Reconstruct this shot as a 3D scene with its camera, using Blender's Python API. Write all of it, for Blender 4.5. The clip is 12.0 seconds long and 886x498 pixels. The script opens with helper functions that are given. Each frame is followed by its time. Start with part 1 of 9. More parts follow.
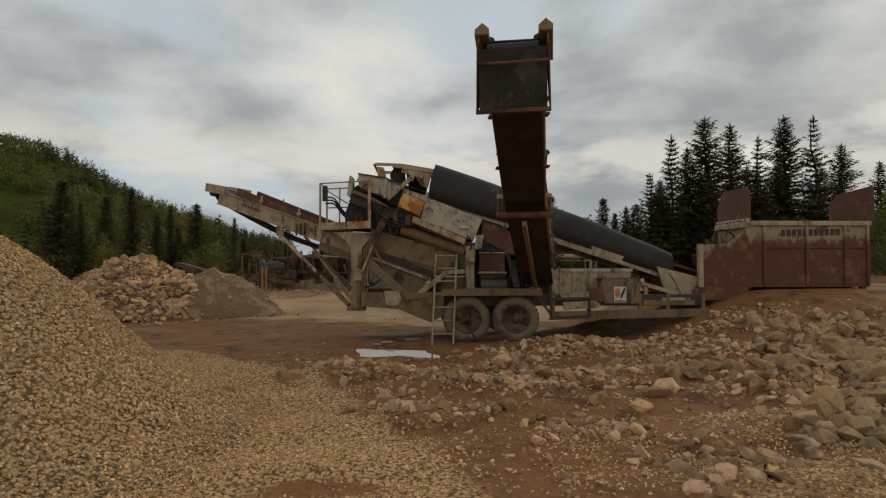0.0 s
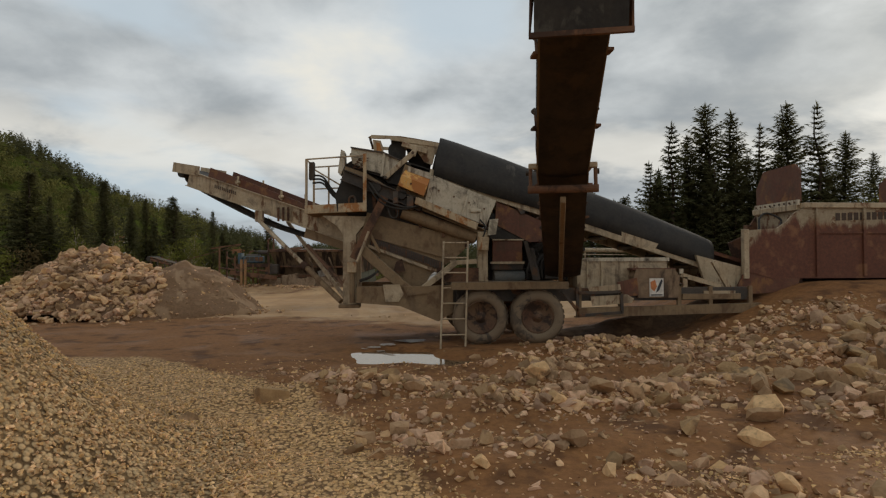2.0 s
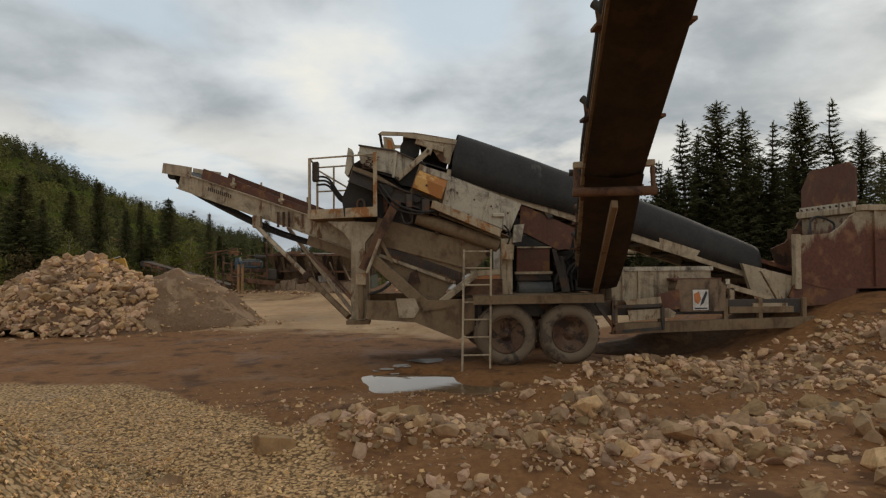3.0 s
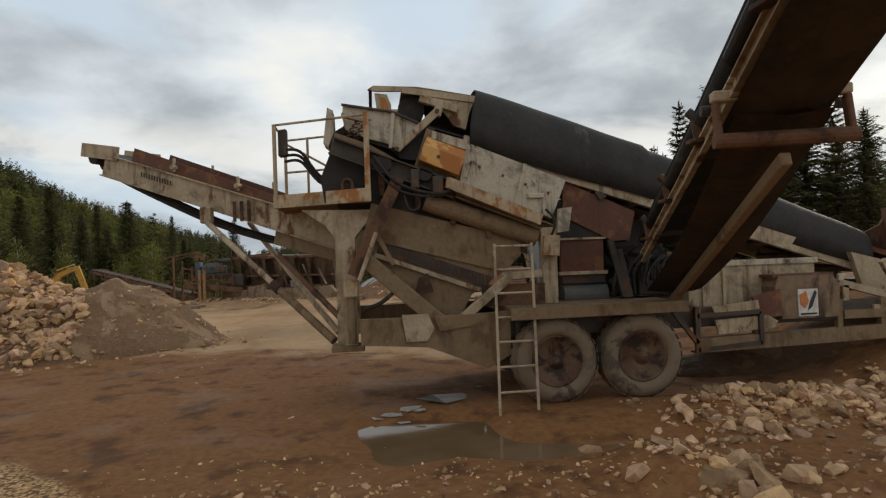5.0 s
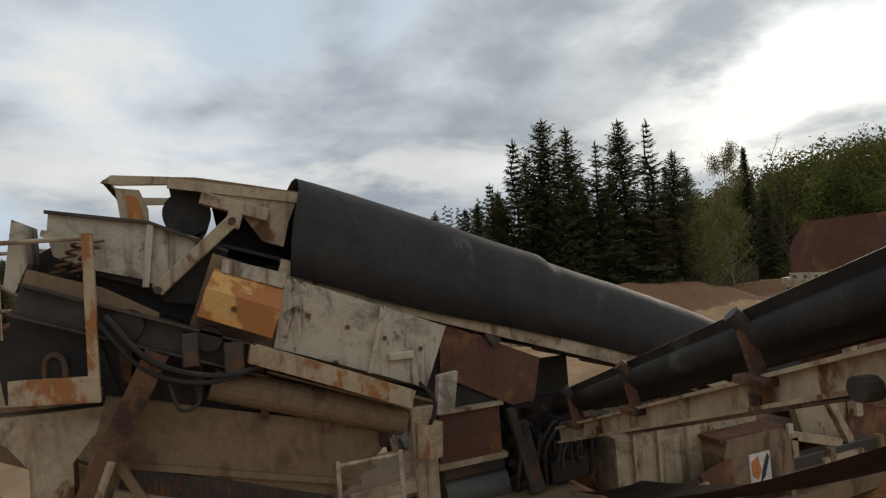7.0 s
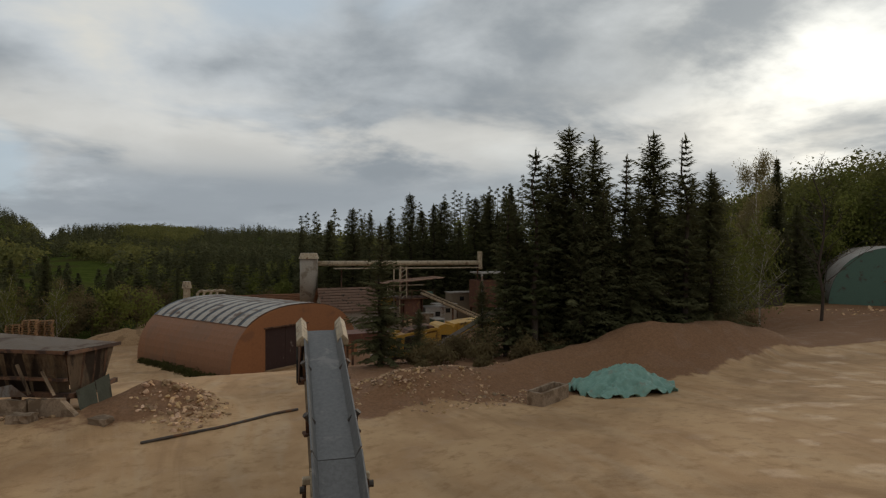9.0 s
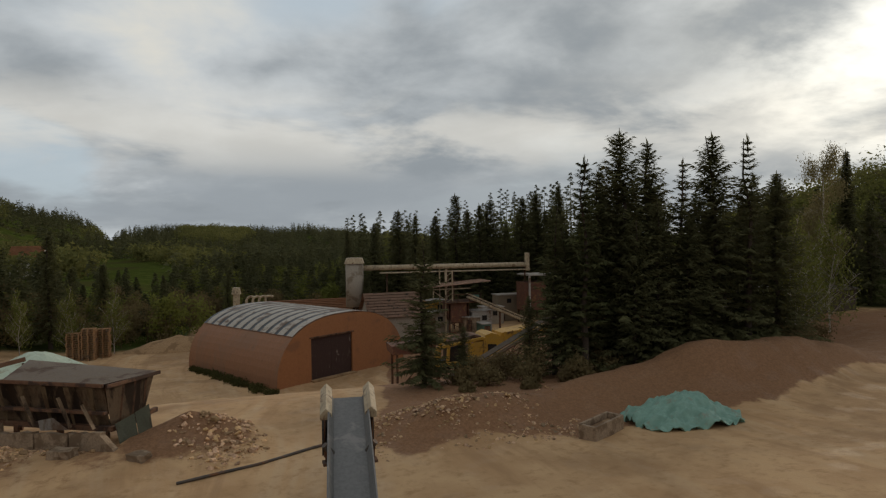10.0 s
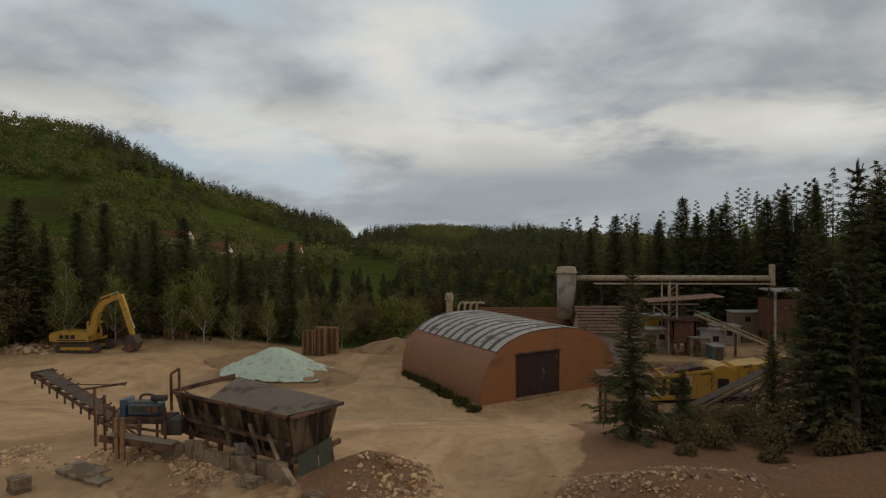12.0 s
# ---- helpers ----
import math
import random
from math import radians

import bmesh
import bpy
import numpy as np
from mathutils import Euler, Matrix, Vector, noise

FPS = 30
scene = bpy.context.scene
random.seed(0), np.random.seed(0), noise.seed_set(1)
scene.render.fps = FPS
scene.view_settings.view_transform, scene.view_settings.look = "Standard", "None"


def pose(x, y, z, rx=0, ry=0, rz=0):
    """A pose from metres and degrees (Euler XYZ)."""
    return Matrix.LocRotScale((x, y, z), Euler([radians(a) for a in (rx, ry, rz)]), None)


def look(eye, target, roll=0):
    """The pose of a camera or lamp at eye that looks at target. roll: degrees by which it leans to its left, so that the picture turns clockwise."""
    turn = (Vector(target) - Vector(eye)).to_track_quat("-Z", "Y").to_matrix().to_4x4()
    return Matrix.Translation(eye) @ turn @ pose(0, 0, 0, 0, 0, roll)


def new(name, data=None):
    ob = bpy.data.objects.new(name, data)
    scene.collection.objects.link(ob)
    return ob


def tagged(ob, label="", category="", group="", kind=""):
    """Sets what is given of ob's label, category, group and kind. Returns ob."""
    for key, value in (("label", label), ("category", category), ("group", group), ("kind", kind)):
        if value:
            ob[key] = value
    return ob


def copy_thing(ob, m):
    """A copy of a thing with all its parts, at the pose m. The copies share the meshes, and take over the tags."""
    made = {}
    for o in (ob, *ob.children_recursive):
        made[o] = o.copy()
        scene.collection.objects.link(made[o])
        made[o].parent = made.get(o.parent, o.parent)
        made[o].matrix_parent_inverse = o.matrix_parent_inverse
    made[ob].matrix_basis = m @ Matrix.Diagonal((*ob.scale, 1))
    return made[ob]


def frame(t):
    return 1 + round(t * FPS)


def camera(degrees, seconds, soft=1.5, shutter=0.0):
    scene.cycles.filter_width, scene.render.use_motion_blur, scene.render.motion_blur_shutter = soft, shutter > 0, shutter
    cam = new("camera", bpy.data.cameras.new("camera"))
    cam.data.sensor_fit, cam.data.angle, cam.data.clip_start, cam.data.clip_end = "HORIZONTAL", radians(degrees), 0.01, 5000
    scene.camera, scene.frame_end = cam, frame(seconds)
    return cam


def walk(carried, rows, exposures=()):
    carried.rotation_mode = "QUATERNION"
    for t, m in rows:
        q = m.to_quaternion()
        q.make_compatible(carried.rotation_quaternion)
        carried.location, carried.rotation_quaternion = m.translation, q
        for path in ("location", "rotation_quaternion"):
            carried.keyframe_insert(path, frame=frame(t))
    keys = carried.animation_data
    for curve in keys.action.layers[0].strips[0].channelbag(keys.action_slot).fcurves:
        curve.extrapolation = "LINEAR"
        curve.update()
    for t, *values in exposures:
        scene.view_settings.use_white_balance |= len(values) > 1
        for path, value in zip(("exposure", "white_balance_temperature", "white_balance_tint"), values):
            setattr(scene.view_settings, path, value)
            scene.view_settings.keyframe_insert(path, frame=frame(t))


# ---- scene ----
cam = camera(73.0, 12.0, soft=1.25)
PATH = [
    (0, pose(-0.55, 0.20, 2.00, 91.60, -0.00, -2.12)),
    (0.5, pose(-0.69, 0.74, 1.88, 91.35, 0.32, -2.59)),
    (1, pose(-0.85, 1.27, 1.82, 91.37, 2.22, -2.86)),
    (1.5, pose(-0.96, 1.78, 1.83, 90.85, 2.12, -3.23)),
    (2, pose(-1.03, 2.40, 1.87, 91.14, 0.20, -3.82)),
    (2.5, pose(-1.18, 3.05, 1.99, 91.09, 0.43, -3.97)),
    (3, pose(-1.36, 3.76, 2.06, 91.22, 0.45, -4.03)),
    (5, pose(-1.80, 6.97, 2.11, 90.93, 2.12, -6.63)),
    (5.5, pose(-1.75, 7.83, 2.31, 92.65, 2.29, -9.53)),
    (6, pose(-1.67, 8.65, 2.71, 91.88, 2.51, -12.23)),
    (6.5, pose(-1.45, 9.47, 3.20, 92.68, 3.73, -17.30)),
    (7, pose(-1.15, 10.18, 3.72, 91.86, 4.08, -22.74)),
    (7.5, pose(-0.78, 10.98, 4.28, 91.61, 1.68, -22.66)),
    (7.7, pose(-0.66, 11.32, 4.55, 91.14, 0.65, -22.71)),
    (9.3, pose(0.53, 13.88, 6.51, 89.31, -0.11, -22.17)),
    (9.5, pose(0.65, 14.03, 6.71, 89.57, 0.10, -22.13)),
    (10, pose(0.93, 14.63, 7.23, 88.84, 0.82, -17.69)),
    (10.5, pose(1.25, 15.35, 7.67, 88.82, -0.39, -11.52)),
    (11, pose(1.59, 16.27, 7.94, 89.19, -0.62, -10.46)),
    (11.5, pose(1.95, 17.03, 8.14, 89.16, 0.23, -7.42)),
    (12, pose(2.42, 17.54, 8.34, 88.90, 0.43, 3.21)),
]
walk(cam, PATH, [(0, 0.26, 7400, 10), (2.5, 0.43, 7150, 10), (5, 0.59, 6950, 10), (5.6, 0.60, 6800, 10), (6.5, 0.54, 6750, 10), (7.7, 0.25, 6800, 10), (9.3, 0.15, 7000, 10), (12, 0.18, 7150, 10)])

# ---------------------------------------------------------------- light
SUN_AZ, SUN_EL = radians(54.0), radians(13.0)      # azimuth to the right of +y
SUN_DIR = Vector((math.sin(SUN_AZ) * math.cos(SUN_EL), math.cos(SUN_AZ) * math.cos(SUN_EL), math.sin(SUN_EL)))


class Nodes:
    """Short-hand for building a node tree."""

    def __init__(self, tree):
        self.t = tree
        tree.nodes.clear()

    def add(self, kind, **sets):
        n = self.t.nodes.new(kind)
        for k, v in sets.items():
            if k == "ins":
                for i, w in v.items():
                    if isinstance(w, bpy.types.NodeSocket):
                        self.t.links.new(w, n.inputs[i])
                    else:
                        n.inputs[i].default_value = w
            else:
                setattr(n, k, v)
        return n

    def math(self, op, a, b=0.0, c=0.0, clamp=False):
        return self.add("ShaderNodeMath", operation=op, use_clamp=clamp, ins={0: a, 1: b, 2: c}).outputs[0]

    def vec(self, op, a, b=(0, 0, 0)):
        return self.add("ShaderNodeVectorMath", operation=op, ins={0: a, 1: b})

    def mix(self, fac, a, b, blend="MIX"):
        n = self.add("ShaderNodeMix", data_type="RGBA", blend_type=blend)
        for i, w in ((0, fac), (6, a), (7, b)):
            if isinstance(w, bpy.types.NodeSocket):
                self.t.links.new(w, n.inputs[i])
            else:
                n.inputs[i].default_value = (*w, 1) if isinstance(w, tuple) and len(w) == 3 else w
        return n.outputs[2]

    def noise(self, vector, scale, detail=4.0, rough=0.55, distortion=0.0):
        return self.add("ShaderNodeTexNoise", ins={"Vector": vector, "Scale": scale, "Detail": detail, "Roughness": rough,
                                                   "Distortion": distortion}).outputs[0]

    def ramp(self, fac, lo, hi):
        return self.add("ShaderNodeMapRange", interpolation_type="SMOOTHSTEP", ins={0: fac, 1: lo, 2: hi, 3: 0.0, 4: 1.0}).outputs[0]


def build_world():
    world = bpy.data.worlds.new("overcast_evening")
    scene.world = world
    world.use_nodes = True
    k = Nodes(world.node_tree)
    d = k.add("ShaderNodeTexCoord").outputs["Generated"]
    xyz = k.add("ShaderNodeSeparateXYZ", ins={0: d})
    up = xyz.outputs[2]
    lift = k.math("ADD", k.math("MAXIMUM", up, 0.0), 0.27)
    flat = k.add("ShaderNodeCombineXYZ", ins={0: k.math("DIVIDE", xyz.outputs[0], lift), 1: k.math("DIVIDE", xyz.outputs[1], lift), 2: 0.37}).outputs[0]
    big = k.noise(flat, 0.75, 3.0, 0.45, 0.3)
    fine = k.noise(flat, 2.3, 8.0, 0.55, 0.15)

    def lobe(az, el, tight):
        v = Vector((math.sin(radians(az)) * math.cos(radians(el)), math.cos(radians(az)) * math.cos(radians(el)), math.sin(radians(el))))
        return k.math("POWER", k.math("MAXIMUM", k.vec("DOT_PRODUCT", d, tuple(v)).outputs["Value"], 0.0), tight)

    def band(a, b, c, e):
        """One between b and c of the sky's height, fading out to a and e."""
        return k.math("MULTIPLY", k.ramp(up, a, b), k.ramp(up, e, c))
    body = k.math("ADD", k.math("MULTIPLY", big, 0.50), k.math("MULTIPLY", fine, 0.50))
    for az, el, tight, amount in ((-9, 17, 60.0, 0.085), (-3, 24, 60.0, 0.04), (36, 25, 22.0, -0.13), (20, 21, 60.0, -0.05), (-17, 11, 160.0, -0.10), (2, 10, 90.0, -0.05), (-30, 12, 120.0, -0.03)):
        body = k.math("ADD", body, k.math("MULTIPLY", lobe(az, el, tight), amount))     # thin and heavy parts of the cloud
    sky = k.add("ShaderNodeTexSky", sky_type="NISHITA", sun_disc=False, sun_elevation=SUN_EL, sun_rotation=SUN_AZ).outputs[0]
    blue = k.mix(1.0, sky, (0.055, 0.055, 0.055), "MULTIPLY")
    blue = k.mix(0.8, blue, (0.46, 0.55, 0.66))
    grey = k.mix(k.ramp(body, 0.39, 0.63), (0.245, 0.278, 0.322), (0.50, 0.54, 0.595))
    warm = k.mix(k.ramp(body, 0.57, 0.72), grey, (0.64, 0.63, 0.605))
    gaps = k.math("ADD", k.noise(flat, 1.1, 5.0, 0.5, 0.3), k.math("ADD", k.math("MULTIPLY", lobe(-28, 19, 40.0), 0.09), k.math("MULTIPLY", lobe(6, 20, 120.0), 0.10)))
    col = k.mix(k.math("MULTIPLY", k.ramp(gaps, 0.54, 0.68), 0.85), warm, blue)
    # long streaks seen edge-on: a pale gap under the cloud deck, slate cloud below it, a pale line at the skyline
    thin = k.noise(k.vec("MULTIPLY", d, (3.4, 3.4, 12.0)).outputs[0], 1.0, 7.0, 0.55, 0.3)
    gap = k.math("MULTIPLY", band(0.075, 0.125, 0.17, 0.26), k.ramp(thin, 0.40, 0.58))
    col = k.mix(k.math("MULTIPLY", gap, 0.62), col, (0.66, 0.65, 0.635))
    dark = k.math("MULTIPLY", band(0.0, 0.05, 0.065, 0.165), k.ramp(k.math("ADD", thin, k.math("MULTIPLY", lobe(10, 5, 9.0), 0.14)), 0.47, 0.60))
    col = k.mix(k.math("MULTIPLY", dark, 0.85), col, (0.275, 0.31, 0.36))
    # the hidden sun brightens the thin cloud in front of it
    sun = k.vec("DOT_PRODUCT", d, tuple(SUN_DIR)).outputs["Value"]
    wide = k.math("POWER", k.math("MAXIMUM", sun, 0.0), 14.0)
    core = k.math("POWER", k.math("MAXIMUM", sun, 0.0), 90.0)
    glow = k.math("ADD", k.math("MULTIPLY", wide, 0.14), k.math("MULTIPLY", core, 0.40))
    glow = k.math("MULTIPLY", glow, k.math("ADD", k.ramp(fine, 0.35, 0.62), 0.25))
    col = k.mix(1.0, col, k.mix(1.0, (1.0, 0.93, 0.80), glow, "MULTIPLY"), "ADD")
    col = k.mix(1.0, col, (0.97, 1.0, 1.005), "MULTIPLY")
    bg = k.add("ShaderNodeBackground", ins={0: col, 1: 1.0})
    out = k.add("ShaderNodeOutputWorld")
    k.t.links.new(bg.outputs[0], out.inputs[0])


build_world()
sun = new("sun", bpy.data.lights.new("sun", "SUN"))
sun.data.energy, sun.data.angle, sun.data.color = 0.95, radians(14), (1.0, 0.88, 0.72)
sun.matrix_world = look(SUN_DIR * 50, (0, 0, 0))

# ---------------------------------------------------------------- materials


def warm(c):
    """Shifts a surface colour towards red and away from blue."""
    return None if c is None else (min(1.0, c[0] * 1.06), c[1] * 0.97, c[2] * 0.88)


def surface(name, base, vary=None, rough=0.7, metal=0.0, grain=18.0, stain=None, stain_amount=0.45, stain_scale=1.6, streak=1.0,
            dust=None, dust_amount=0.0, bump=0.25, spec=0.4, random=0.0, island=0.0, drip=0.0):
    """A weathered surface: grain at two sizes, stains, an even coat of dust and fine relief."""
    base, vary, stain, dust = warm(base), warm(vary), warm(stain), warm(dust)
    m = bpy.data.materials.new(name)
    m.use_nodes = True
    k = Nodes(m.node_tree)
    p = k.add("ShaderNodeNewGeometry").outputs["Position"]
    q = k.vec("MULTIPLY", p, (1.0, 1.0, streak)).outputs[0]
    small = k.noise(p, grain, 6.0, 0.65)
    wide = k.noise(q, stain_scale, 7.0, 0.62, 0.4)
    col = k.mix(k.ramp(small, 0.32, 0.70), base, vary or tuple(c * 0.72 for c in base))
    if random:
        r = k.add("ShaderNodeObjectInfo").outputs["Random"]
        col = k.mix(k.math("MULTIPLY", r, random), col, tuple(min(1, c * 1.7) for c in base))
    if island:
        r = k.add("ShaderNodeNewGeometry").outputs["Random Per Island"]
        shade = k.math("ADD", 1.0 - 0.5 * island, k.math("MULTIPLY", r, island))
        col = k.mix(1.0, col, k.add("ShaderNodeCombineXYZ", ins={0: shade, 1: shade, 2: k.math("MULTIPLY", shade, k.math("ADD", 0.85, k.math("MULTIPLY", k.math("FRACT", k.math("MULTIPLY", r, 7.0)), 0.3)))}).outputs[0], "MULTIPLY")
    if dust:
        col = k.mix(k.math("MULTIPLY", k.ramp(k.noise(p, 2.7, 5.0), 0.30, 0.72), dust_amount), col, dust)
    if stain:
        edge = 0.72 - 0.42 * stain_amount
        col = k.mix(k.ramp(wide, edge - 0.04, edge + 0.06), col, stain)
        col = k.mix(k.math("MULTIPLY", k.ramp(k.noise(q, stain_scale * 5, 4.0, 0.7), 0.60, 0.68), 0.8 * min(1, stain_amount * 1.5)), col, tuple(c * 0.7 for c in stain))
    if drip:
        run = k.noise(k.vec("MULTIPLY", p, (9.0, 9.0, 0.7)).outputs[0], 1.0, 5.0, 0.6, 0.15)
        area = k.ramp(k.noise(p, 0.9, 4.0, 0.6), 0.38, 0.62)
        col = k.mix(k.math("MULTIPLY", k.math("MULTIPLY", k.ramp(run, 0.50, 0.68), area), drip), col, (0.085, 0.040, 0.018))
        grime = k.noise(p, 2.1, 8.0, 0.7, 0.6)
        col = k.mix(k.math("MULTIPLY", k.ramp(grime, 0.50, 0.66), 0.75 * drip), col, (0.075, 0.052, 0.034))
    bsdf = k.add("ShaderNodeBsdfPrincipled", ins={"Base Color": col, "Metallic": metal, "Specular IOR Level": spec,
                                                  "Roughness": k.math("ADD", k.math("MULTIPLY", wide, 0.25), rough - 0.12, clamp=True)})
    if bump:
        b = k.add("ShaderNodeBump", ins={"Strength": bump, "Distance": 0.012, "Height": small})
        k.t.links.new(b.outputs[0], bsdf.inputs["Normal"])
    out = k.add("ShaderNodeOutputMaterial")
    k.t.links.new(bsdf.outputs[0], out.inputs[0])
    return m


def ground_material():
    """Mud, crushed stone, dry yard, red soil and grass, laid out by the zones stored on the sheet."""
    m = bpy.data.materials.new("quarry_ground")
    m.use_nodes = True
    k = Nodes(m.node_tree)
    p = k.add("ShaderNodeNewGeometry").outputs["Position"]
    zone = k.add("ShaderNodeSeparateColor", ins={0: k.add("ShaderNodeVertexColor", layer_name="zone").outputs[0]})
    patch = k.noise(p, 0.45, 6.0, 0.6, 0.3)
    fine = k.noise(p, 9.0, 8.0, 0.7)
    cells = k.add("ShaderNodeTexVoronoi", ins={"Vector": p, "Scale": 24.0, "Randomness": 1.0})
    cell = k.add("ShaderNodeSeparateColor", ins={0: cells.outputs["Color"]}).outputs[0]
    mud = k.mix(k.ramp(fine, 0.3, 0.7), (0.190, 0.088, 0.034), (0.290, 0.145, 0.058))
    mud = k.mix(k.ramp(k.noise(p, 1.7, 5.0, 0.6), 0.50, 0.66), mud, (0.118, 0.054, 0.021))
    stone = k.mix(cell, (0.42, 0.268, 0.125), (0.72, 0.49, 0.26))
    # shade in the gaps between the stones, put into the colour
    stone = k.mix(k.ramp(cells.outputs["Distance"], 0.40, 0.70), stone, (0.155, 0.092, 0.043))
    dry = k.mix(k.ramp(patch, 0.35, 0.65), (0.42, 0.270, 0.146), (0.51, 0.348, 0.198))
    xyz = k.add("ShaderNodeSeparateXYZ", ins={0: p})
    lane = k.math("ADD", xyz.outputs[0], k.math("MULTIPLY", k.noise(p, 0.05, 2.0), 9.0))
    tracks = k.noise(k.add("ShaderNodeCombineXYZ", ins={0: k.math("MULTIPLY", lane, 0.9), 1: k.math("MULTIPLY", xyz.outputs[1], 0.07), 2: 0.0}).outputs[0], 1.0, 6.0, 0.6, 0.2)
    dry = k.mix(k.math("MULTIPLY", k.ramp(tracks, 0.50, 0.66), 0.55), dry, (0.50, 0.375, 0.245))
    dry = k.mix(k.math("MULTIPLY", k.ramp(tracks, 0.46, 0.34), 0.45), dry, (0.30, 0.180, 0.094))
    dry = k.mix(k.ramp(k.noise(p, 2.2, 6.0, 0.65), 0.48, 0.72), dry, (0.36, 0.228, 0.118))
    dry = k.mix(k.math("MULTIPLY", k.ramp(k.noise(p, 0.16, 5.0, 0.6, 0.8), 0.48, 0.68), 0.6), dry, (0.235, 0.145, 0.075))
    grass = k.mix(k.ramp(patch, 0.35, 0.65), (0.040, 0.058, 0.014), (0.070, 0.092, 0.024))
    grass = k.mix(k.ramp(k.noise(p, 0.03, 4.0), 0.5, 0.6), grass, (0.055, 0.058, 0.022))
    red = k.mix(k.ramp(fine, 0.3, 0.7), (0.185, 0.098, 0.052), (0.275, 0.155, 0.086))
    ragged = k.math("MULTIPLY", k.math("SUBTRACT", k.noise(p, 1.1, 6.0, 0.65), 0.5), 0.9)
    def soft(z):
        return k.ramp(k.math("ADD", z, ragged), 0.36, 0.62)
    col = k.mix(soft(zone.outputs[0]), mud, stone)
    col = k.mix(soft(zone.outputs[1]), col, dry)
    col = k.mix(k.ramp(zone.outputs[2], 0.3, 0.7), col, grass)
    rz = k.add("ShaderNodeVertexColor", layer_name="zone").outputs[1]
    col = k.mix(soft(rz), col, red)
    col = k.mix(1.0, col, (1.06, 0.95, 0.84), "MULTIPLY")
    wet = k.ramp(k.noise(p, 0.8, 4.0, 0.5), 0.52, 0.64)
    rough = k.math("SUBTRACT", 0.92, k.math("MULTIPLY", wet, 0.22))
    bsdf = k.add("ShaderNodeBsdfPrincipled", ins={"Base Color": col, "Roughness": rough, "Specular IOR Level": k.math("MULTIPLY", k.math("SUBTRACT", 1.0, zone.outputs[2]), 0.3)})
    h = k.math("ADD", k.math("MULTIPLY", fine, 0.7), k.math("MULTIPLY", k.math("MULTIPLY", k.math("SUBTRACT", 1.0, cells.outputs["Distance"]), zone.outputs[0]), 0.5))
    b = k.add("ShaderNodeBump", ins={"Strength": 0.7, "Distance": 0.03, "Height": h})
    lumps = k.add("ShaderNodeBump", ins={"Strength": 0.9, "Distance": 0.16, "Height": k.math("MULTIPLY", k.noise(p, 2.4, 6.0, 0.62), rz), "Normal": b.outputs[0]})
    k.t.links.new(lumps.outputs[0], bsdf.inputs["Normal"])
    out = k.add("ShaderNodeOutputMaterial")
    k.t.links.new(bsdf.outputs[0], out.inputs[0])
    return m


def foliage(name, dark, light, by_tree=False):
    """Leaves or needles; every clump, or in a wood every tree, takes its own shade."""
    m = bpy.data.materials.new(name)
    m.use_nodes = True
    k = Nodes(m.node_tree)
    r = k.add("ShaderNodeNewGeometry").outputs["Random Per Island"]
    p = k.add("ShaderNodeNewGeometry").outputs["Position"]
    if by_tree:
        tree = k.add("ShaderNodeSeparateColor", ins={0: k.add("ShaderNodeVertexColor", layer_name="tone").outputs[0]}).outputs[0]
        r = k.math("ADD", k.math("MULTIPLY", r, 0.3), k.math("MULTIPLY", tree, 0.7))
    col = k.mix(k.math("ADD", k.math("MULTIPLY", r, 0.75), k.math("MULTIPLY", k.noise(p, 0.25, 3.0), 0.25)), tuple(c * w for c, w in zip(dark, (1.12, 1.0, 0.85))), tuple(c * w for c, w in zip(light, (1.12, 1.0, 0.85))))
    bsdf = k.add("ShaderNodeBsdfPrincipled", ins={"Base Color": col, "Roughness": 0.9, "Specular IOR Level": 0.06})
    tr = k.add("ShaderNodeBsdfTranslucent", ins={0: col})
    mx = k.add("ShaderNodeMixShader", ins={0: 0.38, 1: bsdf.outputs[0], 2: tr.outputs[0]})
    out = k.add("ShaderNodeOutputMaterial")
    k.t.links.new(mx.outputs[0], out.inputs[0])
    return m


